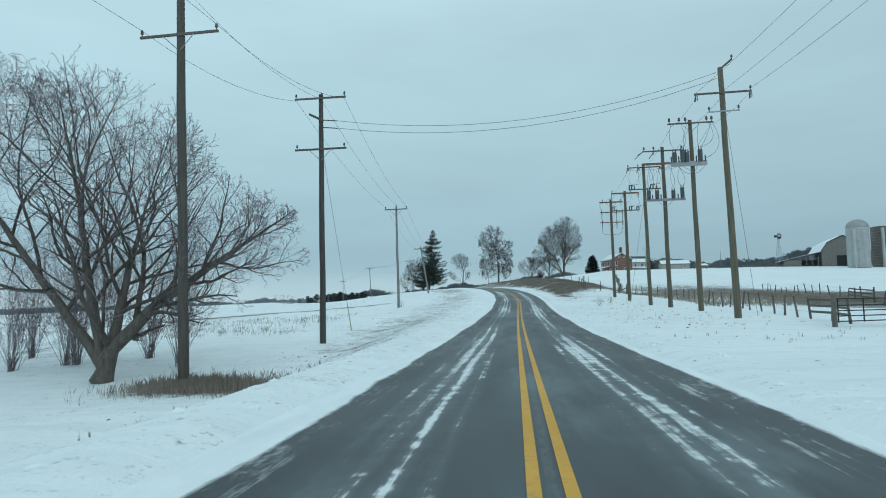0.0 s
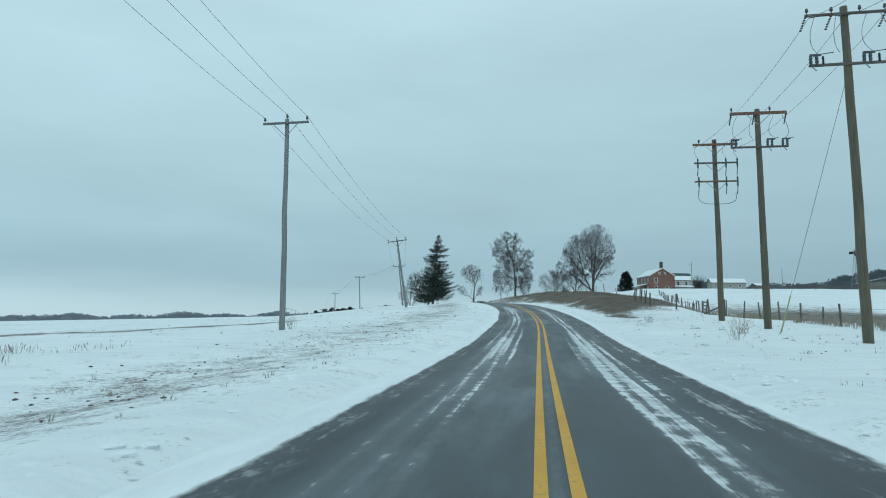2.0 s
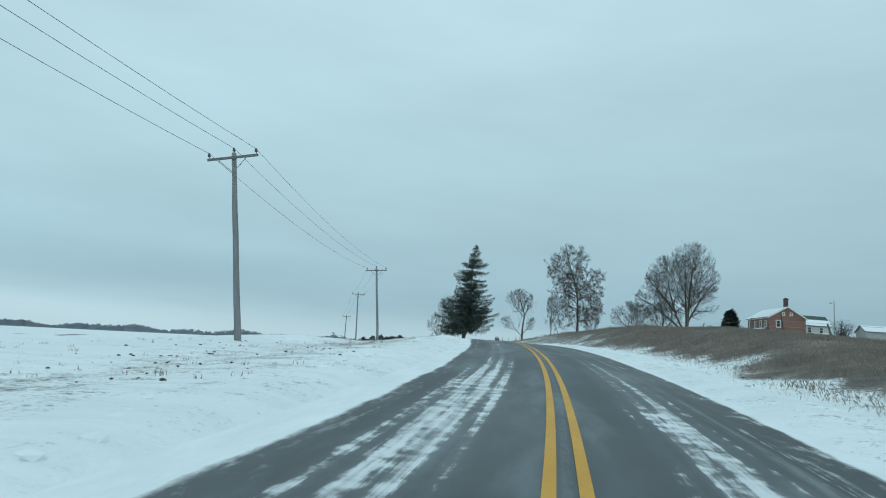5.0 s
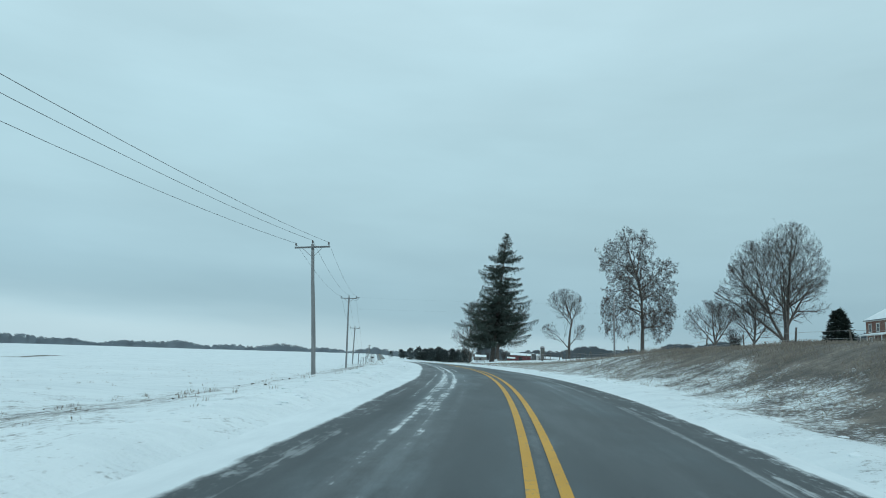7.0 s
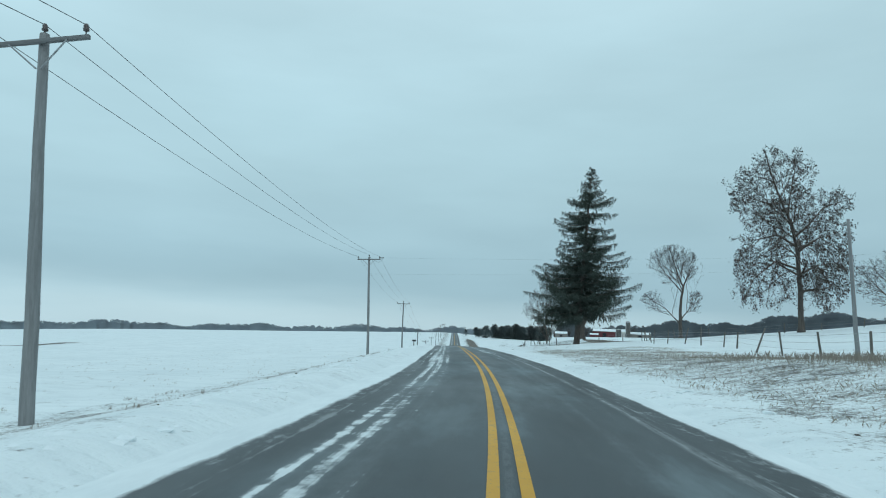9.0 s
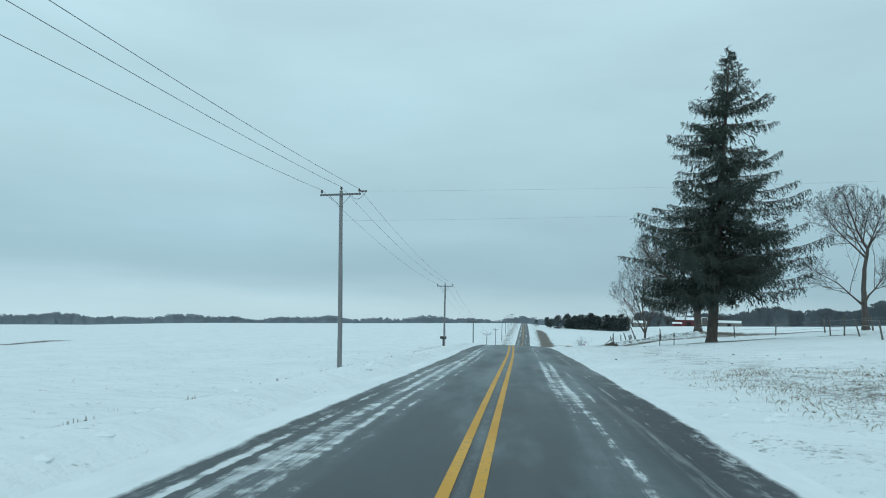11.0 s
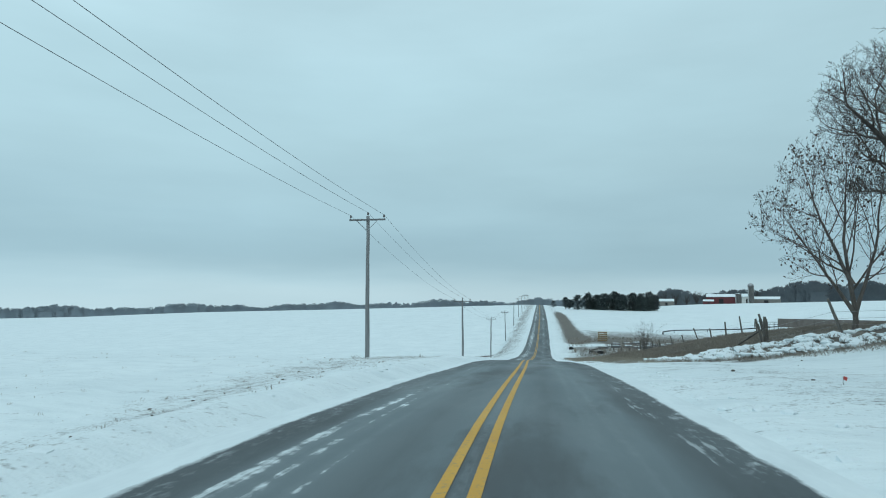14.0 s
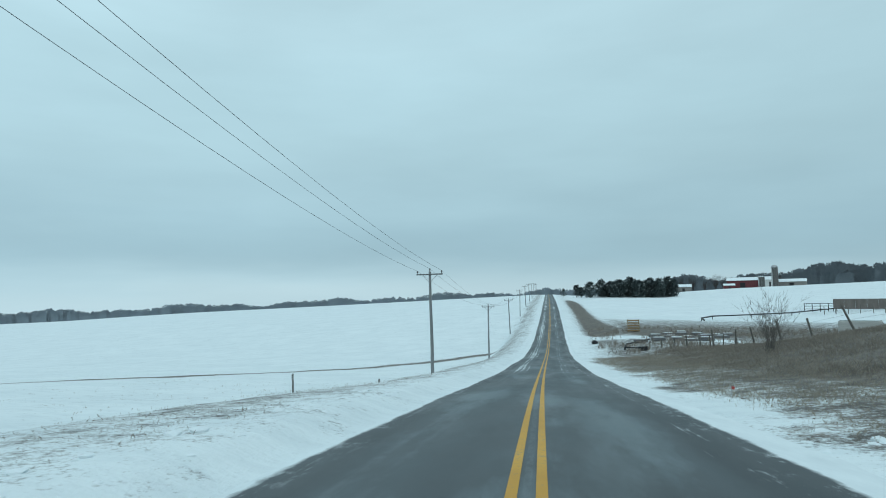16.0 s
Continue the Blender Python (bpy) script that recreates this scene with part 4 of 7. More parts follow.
for px in (-1.65, -0.25, 1.65):
    bm = bmesh.new()
    rod(bm, (px, -0.2, 13.5), (px + 0.04, 0.3, 13.0), 0.05, 0.035, 7)
    part("strain_insulator", bm, M_PORCELAIN, E_)
crossarm(F, 13.1, 1.6, M_ARM_RED, (), braces=True, thick=0.17)
crossarm(F, 11.7, 1.55, M_ARM, (), braces=True)
crossarm(F, 10.3, 1.55, M_ARM_RED, (), braces=True)
for tx in (-1.15, 0.0, 1.35):
    insulator(F, tx, -0.17, 13.17, 1.1)
for tx in (-1.3, 0.7, 1.5):
    arm_fuse(F, tx, 11.7)
    arm_fuse(F, tx * 0.98, 10.3)
    jumper(F, ((tx, -0.24, 13.05), (tx - 0.5, -0.4, 12.5), (tx, -0.24, 12.1)))
for tx in (-1.0, 1.0):
    jumper(F, ((tx * 1.3, -0.2, 9.4), (tx * 1.6, -0.3, 8.5), (0.1 * tx, -0.2, 8.6)), 0.02)
for q, zs in ((D, (15.0, 13.1)), (E_, (13.4, 11.9))):
    for tx, bow in ((-1.3, -2.0), (0.9, 0.1), (1.4, 1.9), (-0.4, -0.9)):
        jumper(q, ((tx, -0.2, zs[0]), (bow, -0.5, (zs[0] + zs[1]) / 2 - 0.5), (tx * 1.05, -0.3, zs[1])))

# ---- cables ----


def cable(name, a, b, sag, r, label, group="overhead cables"):
    a, b = Vector(a), Vector(b)
    curve = bpy.data.curves.new(name, "CURVE")
    curve.dimensions = "3D"
    curve.bevel_depth = r
    curve.bevel_resolution = 0
    s = curve.splines.new("POLY")
    k = 14
    s.points.add(k)
    for i in range(k + 1):
        t = i / k
        p = a.lerp(b, t)
        s.points[i].co = (p.x, p.y, p.z - 4 * sag * t * (1 - t), 1)
    curve.materials.append(M_WIRE)
    return tagged(new(name, curve), label, "cable", group)


bpy.context.view_layer.update()


def at(ob, p):
    return ob.matrix_basis @ Vector(p)


CABLE = "thin dark overhead cable strung between utility poles"
for (o1, w1), (o2, w2) in zip(LEFT_POLES, LEFT_POLES[1:]):
    for p1, p2 in zip(w1, w2):
        cable("power_line", at(o1, p1), at(o2, p2), 0.7, 0.0115, CABLE)
for p1 in LEFT_POLES[0][1]:
    a0 = at(L1, p1)
    cable("power_line", a0 + Vector((-6.5, -52, 0.5)), a0, 0.8, 0.0115, CABLE)
for za, zb in ((14.65, 15.7), (14.15, 15.3)):
    cable("crossing_line", at(L2, (1.1, 0, za)), at(A, (-0.25, 0, zb)), 1.5, 0.014, "dark cable sagging across the road between two poles")
for q1, q2 in zip(RP, RP[1:]):
    h1, h2 = (max(c.z for c in (Vector(v) for v in o.children[0].bound_box)) for o in (q1, q2))
    for px in (-1.6, 0.0, 1.6):
        cable("power_line", at(q1, (px, -0.17, h1 - 0.2)), at(q2, (px, -0.17, h2 - 0.2)), 0.25, 0.012, CABLE)
for px in (-1.6, 0.0, 1.6):
    cable("power_line", at(A, (px, -0.17, 14.4)), at(A, (px, -0.17, 14.4)) + Vector((-4, -45, 1)), 0.9, 0.012, CABLE)
for px, pz, ez in ((1.25, 12.0, 9.5), (0.05, 10.1, 7.9)):
    cable("service_drop", at(L7, (px, -0.1, pz)), (61.5, 267, gz(61.5, 267) + ez), 1.0, 0.0032, "thin service cable strung across the road to the farm", "service cables")
bm = bmesh.new()
for k in range(5):
    lathe(bm, [(0.02, 0), (0.075, 0.02), (0.075, 0.05), (0.02, 0.08)], 8, (0, 0, 0.09 * k))
bmesh.ops.rotate(bm, verts=bm.verts, cent=(0, 0, 0), matrix=Matrix.Rotation(radians(90), 3, "Y"))
bmesh.ops.translate(bm, verts=bm.verts, vec=(1.3, -0.1, 12.0))
part("strain_insulator", bm, M_PORCELAIN, L7)
jumper(L7, ((1.7, -0.1, 12.0), (1.1, -0.2, 11.0), (0.6, -0.17, 11.9)))
cable("guy_wire", at(L2, (0.1, 0, 12.6)), (-7.0, 47.5, gz(-7.0, 47.5)), 0.0, 0.012, "steel guy wire anchoring a tall pole", "guy wires")
cable("guy_wire", at(D, (0.1, 0.1, 12.5)), (22.5, 74.5, gz(22.5, 74.5)), 0.0, 0.012, "steel guy wire anchoring a pole", "guy wires")
cable("guy_wire", at(A, (0.1, 0.1, 13.5)), (21.5, 42.5, gz(21.5, 42.5)), 0.0, 0.012, "steel guy wire anchoring a pole", "guy wires")



def guy_guard(top, foot, label):
    """A pale plastic sleeve round the foot of a guy wire."""
    foot, top = Vector(foot), Vector(top)
    ob = thing("guy_guard", *foot, 0, label, "guy guard", "guy guards")
    way = (top - foot).normalized()
    bm = bmesh.new()
    rod(bm, (0, 0, 0), way * 2.4, 0.045, 0.035, 8)
    part("sleeve", bm, M_GUARD, ob)
    bm = bmesh.new()
    rod(bm, way * -0.3, way * 0.25, 0.03, n=6)
    part("anchor_rod", bm, M_STEEL, ob)


M_GUARD = two_tone("faded_yellow_green_plastic", (0.30, 0.32, 0.16), (0.44, 0.46, 0.26), 3.0, rough=0.6)
guy_guard(at(L2, (0.1, 0, 12.6)), (-7.0, 47.5, gz(-7.0, 47.5)), "faded yellow-green guy wire guard in the snow")
guy_guard(at(D, (0.1, 0.1, 12.5)), (22.5, 74.5, gz(22.5, 74.5)), "faded yellow-green guy wire guard beside a pole")

# ---- trees ----


def tubes(segs, sides):
    """Vertices and faces of tapered tubes from (start, end, radius, radius) rows."""
    segs = np.array([[*a, *b, r, s] for a, b, r, s in segs])
    a, b = segs[:, :3], segs[:, 3:6]
    w = b - a
    w /= np.maximum(np.linalg.norm(w, axis=1, keepdims=True), 1e-6)
    ref = np.where(np.abs(w[:, 2:3]) > 0.9, [[1.0, 0, 0]], [[0, 0, 1.0]])
    u = np.cross(w, ref)
    u /= np.maximum(np.linalg.norm(u, axis=1, keepdims=True), 1e-6)
    v = np.cross(w, u)
    n = len(segs)
    verts = np.zeros((n, 2, sides, 3))
    for i in range(sides):
        c, s = math.cos(2 * math.pi * i / sides), math.sin(2 * math.pi * i / sides)
        verts[:, 0, i] = a + (u * c + v * s) * segs[:, 6:7]
        verts[:, 1, i] = b + (u * c + v * s) * segs[:, 7:8]
    base = np.arange(n)[:, None] * 2 * sides
    faces = []
    for i in range(sides):
        k = (i + 1) % sides
        faces.append(np.concatenate([base + i, base + k, base + sides + k, base + sides + i], 1))
    return verts.reshape(-1, 3), np.concatenate(faces).tolist()


def room(p, w, env):
    """How far one can go from p along w before leaving the crown's ellipsoids."""
    best = 0.0
    for ex, ey, ez, rx, ry, rz in env:
        a0, a1, a2 = (p[0] - ex) / rx, (p[1] - ey) / ry, (p[2] - ez) / rz
        b0, b1, b2 = w[0] / rx, w[1] / ry, w[2] / rz
        qa, qb, qc = b0 * b0 + b1 * b1 + b2 * b2, a0 * b0 + a1 * b1 + a2 * b2, a0 * a0 + a1 * a1 + a2 * a2 - 1
        disc = qb * qb - qa * qc
        if disc > 0:
            best = max(best, (-qb + math.sqrt(disc)) / qa)
    return best


def turned(w, ang, az):
    """The way w bent by ang degrees towards the side az."""
    ref = np.array([0.0, 0.0, 1.0]) if abs(w[2]) < 0.9 else np.array([1.0, 0.0, 0.0])
    u = np.cross(w, ref)
    u /= np.linalg.norm(u)
    v = np.cross(w, u)
    a = radians(ang)
    q = w * math.cos(a) + (u * math.cos(az) + v * math.sin(az)) * math.sin(a)
    return q / np.linalg.norm(q)


def bare_tree(name, x, y, envelope, stems, seed, label, limbs=14, kids=(9, 6, 4), lift=(0.10, 0.12, 0.10), fork=(72, 28), first=0.28, tip=0.008,
              trunk_r=0.4, side_r=0.72, twig_mat=None, leaves=0, leaf_size=0.12, group="", wander=0.10):
    """A leafless tree grown limb by limb. envelope: ellipsoids (x, y, z, rx, ry, rz) that bound the crown; stems: paths of its trunks."""
    rng = random.Random(seed)
    rows = {0: [], 1: [], 2: [], 3: [], 4: []}
    tips = []

    def limb(p, w, ln, r, level):
        n = (0, 8, 6, 4, 2)[level]
        az = rng.uniform(0, 6.283)
        many = kids[level - 1] if level < 4 else 0
        at_s = sorted(0.12 + 0.88 * (k + rng.random()) / many for k in range(many)) if many else []
        k = 0
        for i in range(n):
            s0, s1 = i / n, (i + 1) / n
            r0, r1 = max(tip, r * (1 - 0.85 * s0)), max(tip * 0.7, r * (1 - 0.85 * s1))
            q = p + w * ln / n
            rows[level].append((p, q, r0, r1))
            while k < many and at_s[k] <= s1 + 1e-6:
                t = (at_s[k] - s0) / (s1 - s0)
                c = p + (q - p) * t
                az += 2.4 + rng.gauss(0, 0.5)
                cw = turned(w, rng.uniform(28, 62), az)
                cw = cw + np.array([0, 0, lift[min(level, 2)]])
                cw /= np.linalg.norm(cw)
                cl = ln * (0.62, 0.55, 0.55)[level - 1] * (1.05 - 0.55 * at_s[k]) * rng.uniform(0.6, 1.2)
                free = room(c, cw, envelope) * rng.uniform(0.85, 1.08)
                cl = min(cl, max(free, 0.12 * ln))
                limb(c, cw, cl, max(tip, r0 * (0.55, 0.5, 0.5)[level - 1]), level + 1)
                k += 1
            w = w + np.array([rng.gauss(0, wander), rng.gauss(0, wander), rng.gauss(0, wander) + lift[level - 1 if level < 4 else 2] * 0.35])
            w /= np.linalg.norm(w)
            p = q
        if level >= 3:
            tips.append((p, w))

    for path in stems:
        pts = [np.array(p, float) for p in path]
        lens = [np.linalg.norm(c - a) for a, c in zip(pts, pts[1:])]
        total = sum(lens)
        scale = 1.0 if path is stems[0] else side_r
        run, prev, az = 0.0, None, rng.uniform(0, 6.283)
        fine = []
        for a, c, ln in zip(pts, pts[1:], lens):
            k = max(2, int(ln / 0.7))
            for i in range(k):
                fine.append((a + (c - a) * i / k + np.array([rng.gauss(0, 0.03), rng.gauss(0, 0.03), 0]), (run + ln * i / k) / total, (c - a) / ln))
            run += ln
        fine.append((pts[-1], 1.0, (pts[-1] - pts[-2]) / lens[-1]))

        def thick(f):
            return max(tip * 2, trunk_r * scale * (1 - 0.86 * f ** 0.9) * (1 + 0.35 * max(0, 0.05 - f) / 0.05))

        for (a, fa, _), (c, fc, _) in zip(fine, fine[1:]):
            rows[0].append((a, c, thick(fa), thick(fc)))
        start = first if path is stems[0] else 0.25
        for k in range(limbs):
            f = start + (1 - start) * (k + rng.uniform(0.1, 0.9)) / limbs
            idx = min(len(fine) - 2, int(np.searchsorted([q[1] for q in fine], f)) - 1)
            p, _, w = fine[max(0, idx)]
            az += 2.4 + rng.gauss(0, 0.35)
            g = (f - start) / (1 - start)
            cw = turned(w, fork[0] + (fork[1] - fork[0]) * g + rng.gauss(0, 7), az)
            ln = room(p, cw, envelope) * rng.uniform(0.86, 1.02)
            if ln > 0.4:
                limb(p, cw, ln, thick(f) * 0.55, 1)
        limb(fine[-1][0], fine[-1][2], max(0.6, room(fine[-1][0], fine[-1][2], envelope) * 0.95), thick(1.0), 1)
    tree = thing(name, x, y, gz(x, y) - 0.05, 0, label, "tree", group)
    v, f = tubes(rows[0], 9)
    mesh_object("trunk", v, f, M_BARK, tree, smooth=True)
    v, f = tubes(rows[1] + rows[2], 5)
    mesh_object("branchwork", v, f, M_BARK, tree)
    v, f = tubes(rows[3] + rows[4], 3)
    mesh_object("crown", v, f, twig_mat or M_TWIG, tree)
    if leaves:
        vv, ff = [], []
        held = {}
        for _ in range(leaves):
            c, w0 = tips[rng.randrange(len(tips))]
            c = c - w0 * rng.uniform(0, 0.9) + np.array([rng.gauss(0, 0.05) for _ in range(3)])
            cell = tuple(int(math.floor(q / 1.1)) for q in c)
            held[cell] = held.get(cell, 0) + 1
            if held[cell] > 17:
                continue
            u = np.array([rng.gauss(0, 1) for _ in range(3)])
            w = np.array([rng.gauss(0, 1), rng.gauss(0, 1), rng.gauss(0, 1) - 1.2])
            u, w = u / np.linalg.norm(u), w / np.linalg.norm(w)
            z = leaf_size * rng.uniform(0.6, 1.4)
            k = len(vv)
            vv += [c, c + u * z * 0.5 + w * z * 0.4, c + w * z, c - u * z * 0.45 + w * z * 0.5]
            ff.append((k, k + 1, k + 2, k + 3))
        mesh_object("leaves", vv, ff, M_LEAF, tree, "withered brown leaves still hanging")
    return tree


def spruce(x, y, h, radius, seed, label, tilt=0.0):
    """A tall spruce: trunk, whorls of drooping boughs and hanging needle sprays."""
    rng = random.Random(seed)
    tree = thing("spruce_tree", x, y, gz(x, y) - 0.05, 0, label, "tree")
    trunk = [((tilt * z / h, 0, z), (tilt * (z + 1) / h, 0, z + 1), 0.42 * (1 - z / h) + 0.03, 0.42 * (1 - (z + 1) / h) + 0.03) for z in range(int(h))]
    trunk.insert(0, ((0, 0, -0.3), (0, 0, 0.5), 0.62, 0.42))
    v, f = tubes(trunk, 9)
    mesh_object("trunk", v, f, M_BARK, tree, smooth=True)
    limbs, vv, ff = [], [], []

    def spray(p, way, ln, wd):
        """Three short shoots along a drooping twig."""
        w0, w1, w2 = way
        q = math.sqrt(w0 * w0 + w1 * w1 + w2 * w2)
        w0, w1, w2 = w0 / q, w1 / q, w2 / q
        x, y, z = p
        le = ln * 0.48
        for _ in range(3):
            a, b, c = w0 + rng.gauss(0, 0.22), w1 + rng.gauss(0, 0.22), w2 + rng.gauss(0, 0.2)
            sx, sy, sz = rng.gauss(0, 1), rng.gauss(0, 1), rng.gauss(0, 0.6)
            q = wd / math.sqrt(sx * sx + sy * sy + sz * sz + 1e-6)
            sx, sy, sz = sx * q, sy * q, sz * q
            k = len(vv)
            vv.extend([(x - sx * 0.5, y - sy * 0.5, z - sz * 0.5), (x + a * le * 0.4 + sx, y + b * le * 0.4 + sy, z + c * le * 0.4 + sz),
                       (x + a * le, y + b * le, z + c * le), (x + a * le * 0.55 - sx, y + b * le * 0.55 - sy, z + c * le * 0.55 - sz)])
            ff.append((k, k + 1, k + 2, k + 3))
            x, y, z = x + w0 * le * 0.62, y + w1 * le * 0.62, z + w2 * le * 0.62

    # half width of the crown by height, as shares of the radius and the tree's height
    at_z = np.array([0.12, 0.18, 0.25, 0.33, 0.43, 0.55, 0.66, 0.78, 0.90, 1.0]) * h
    wide_at = np.array([0.70, 0.88, 0.98, 0.93, 0.78, 0.64, 0.53, 0.37, 0.18, 0.03]) * radius
    z = 0.17 * h
    while z < h - 0.15:
        t = z / h
        reach = float(np.interp(z - 0.05 * h * (1 - t), at_z, wide_at)) + 0.15
        k = rng.randint(5, 8) if t < 0.5 else (rng.randint(4, 6) if t < 0.85 else 3)
        for j in range(k):
            az = rng.uniform(0, 2 * math.pi)
            ln = min(reach, reach * (0.48 + 0.62 * rng.random() ** 0.7) * (0.92 + 0.13 * math.sin(az * 2 + z * 0.7) + 0.12 * math.sin(az * 3 - z * 1.9)))
            out = np.array([math.cos(az), math.sin(az), 0.0])
            p0 = np.array([tilt * z / h, 0, z + rng.uniform(-0.3, 0.3)])
            sag = (0.26 * (1 - t) + 0.02) * rng.uniform(0.5, 1.35)
            lift = rng.uniform(0.02, 0.16)
            last = p0
            m = max(4, int(ln / 0.36))
            for i in range(1, m + 1):
                s = i / m
                zz = -sag * ln * math.sin(min(1, s * 1.1) * math.pi * 0.62) + lift * ln * s * s * s
                if t > 0.75:
                    zz += 0.30 * ln * s
                wig = np.array([-out[1], out[0], 0]) * 0.16 * math.sin(s * 5 + j)
                p = p0 + out * ln * s + np.array([0, 0, zz]) + wig
                r = 0.05 * (1 - s) + 0.012
                limbs.append((last, p, r, r * 0.8))
                if s > 0.06:
                    for _ in range(15 if t < 0.8 else 9):
                        sidew = np.array([-out[1], out[0], 0]) * rng.choice((-1, 1)) * rng.uniform(0.2, 1.2)
                        hang = rng.uniform(0.9, 2.4) if rng.random() < 0.62 else rng.uniform(-0.25, 0.7)
                        way = sidew + out * rng.uniform(0.1, 1.0) + np.array([0, 0, -hang])
                        q = last + (p - last) * rng.random()
                        wide = 0.35 + 0.65 * math.sin(min(1, s) * math.pi * 0.85)
                        le = rng.uniform(0.30, 1.0) * wide * (1.15 - 0.55 * t)
                        spray(q, way, le, 0.018 + 0.026 * rng.random())
                        if rng.random() < 0.55:
                            tipp = q + np.array(way) / np.linalg.norm(way) * le * 0.75
                            spray(tipp, (rng.gauss(0, 0.45), rng.gauss(0, 0.45), -1), le * rng.uniform(0.5, 1.0), 0.016 + 0.020 * rng.random())
                last = p
        for _ in range(int(64 * max(0.12, 1 - 1.25 * t))):
            az, q = rng.uniform(0, 6.283), reach * 0.62 * math.sqrt(rng.random())
            c = np.array([math.cos(az) * q + tilt * z / h, math.sin(az) * q, z - 0.2 * q + rng.uniform(-0.4, 0.4)])
            spray(c, (math.cos(az) * 0.6 + rng.gauss(0, 0.4), math.sin(az) * 0.6 + rng.gauss(0, 0.4), -rng.uniform(0.2, 1.2)), rng.uniform(0.5, 1.1), 0.075)
        z += rng.uniform(0.28, 0.66) * (1.05 - 0.2 * t)
    v, f = tubes(limbs, 4)
    mesh_object("branchwork", v, f, M_BARK, tree)
    mesh_object("crown", vv, ff, M_NEEDLE, tree, "dark green drooping needle sprays")
    return tree


spruce(-5.6, 250.5, 25.9, 9.0, 5, "tall dark green spruce with drooping boughs on a snowy lawn", 1.9)

oak = bare_tree("oak_tree", 22.5, 248.5, [(-4.4, 0, 20.2, 4.6, 4.5, 4.6), (-0.4, 0, 21.0, 3.1, 3.6, 3.5), (-7.2, 0, 18.0, 2.6, 3.4, 3.0), (-1.6, 0, 14.6, 6.6, 6.5, 5.0), (4.2, 0, 14.6, 3.4, 4.5, 4.4), (-4.4, 0, 8.2, 4.9, 5.5, 6.0), (2.9, 0, 8.2, 4.0, 5.0, 5.8)],
          [((0, 0, 0), (-0.1, 0, 6), (-0.3, 0, 11), (-0.9, 0, 14), (-2.4, 0.2, 18), (-3.6, 0.2, 21.5), (-4.2, 0.2, 24)), ((-0.5, 0, 12.6), (1.2, -0.3, 14.0), (3.3, -0.4, 16.4), (6.8, 0, 17.4)), ((-1.4, 0.1, 15.4), (-0.9, 0.4, 18.5), (0.0, 0.4, 22.5)), ((-0.9, 0, 14.2), (-4.0, 0.4, 17.2), (-8.6, 0.2, 18.6)),
           ((-0.3, 0, 11.2), (-3.0, -0.6, 12.8), (-6.2, -1.0, 12.0), (-8.4, -1.0, 9.6)), ((-0.1, 0, 8.2), (-3.2, 0.6, 9.4), (-6.2, 0.9, 7.0), (-7.8, 0.8, 3.8)), ((-0.2, 0, 10.6), (2.6, -0.6, 12.4), (5.6, -0.8, 10.2)), ((-0.1, 0, 7.6), (2.4, 0.4, 8.8), (4.4, 0.6, 5.6)), ((-0.1, 0, 7.0), (0.4, -2.4, 8.8), (0.2, -4.6, 6.2)), ((-0.4, 0, 11.0), (0.6, 2.6, 12.6), (1.4, 4.6, 10.4)), ((-0.6, 0, 12.2), (-1.8, -2.6, 14.4), (-2.6, -4.8, 14.0))], 11,
          "tall oak with withered brown leaves on a grassy rise", limbs=12, kids=(8, 6, 4), lift=(-0.02, -0.06, -0.20), fork=(78, 35), first=0.22, leaves=40000, leaf_size=0.17, trunk_r=0.45, side_r=0.36, tip=0.011, wander=0.15)
oak.scale = (0.84, 0.88, 0.97)
bare_tree("maple_tree", 51.9, 267, [(1.5, 0, 16.6, 7.2, 7.5, 9.9), (-5.2, 0, 14.0, 5.6, 6.0, 8.6), (-8.6, 0, 9.6, 4.6, 4.5, 5.4), (4.8, 0, 9.6, 4.0, 5.0, 5.0)],
          [((0.4, 0, 0), (0.6, 0, 5), (1.2, 0, 12), (2.0, 0, 22)), ((0.1, 0, 1.2), (-2.2, 0, 6), (-3.9, 0, 12), (-5.4, 0, 19)), ((-0.1, 0, 1.8), (-4.2, 0.5, 5.4), (-8.6, 0.5, 8.6), (-13, 0.4, 11)), ((0.6, 0, 4.4), (3.2, 0, 9.5), (6.4, 0, 14.5)), ((0.5, 0, 3), (0.7, 2.5, 9), (0.9, 4, 16)), ((0.5, 0, 3.6), (-0.4, -2.6, 10), (-0.9, -3.6, 17)), ((-2.6, 0, 7.2), (-6.0, -0.6, 11), (-9.2, -0.6, 15))], 21,
          "broad bare maple with a dense rounded crown of twigs", limbs=12, kids=(10, 7, 4), fork=(64, 22), first=0.16, trunk_r=0.58, side_r=0.55, tip=0.012, lift=(0.14, 0.14, 0.10))
bare_tree("bare_tree", 9.0, 274, [(-1.3, 0, 12.8, 4.4, 4.2, 3.6), (2.4, 0, 6.2, 1.6, 1.8, 2.2), (-4.3, 0, 6.2, 2.6, 2.3, 2.0)],
          [((0, 0, 0), (-0.05, 0, 3), (0, 0, 6), (0.5, 0, 9), (-0.4, 0, 11), (-1.2, 0, 14)), ((0.3, 0, 8.0), (-2.0, 0.3, 10.8), (-4.0, 0.3, 13.5)), ((0.4, 0, 8.8), (1.4, -0.3, 11.5), (2.0, -0.3, 13.8)), ((-0.2, 0, 2.8), (-2.5, 0, 5.2), (-5.2, 0, 7.0)), ((0, 0, 3.2), (1.4, 0, 5.2), (2.6, 0, 7.0))], 31,
          "slender bare tree with a fan-shaped crown", limbs=11, kids=(8, 6, 3), fork=(58, 24), first=0.48, trunk_r=0.36, side_r=0.32, tip=0.009, lift=(0.16, 0.14, 0.10))
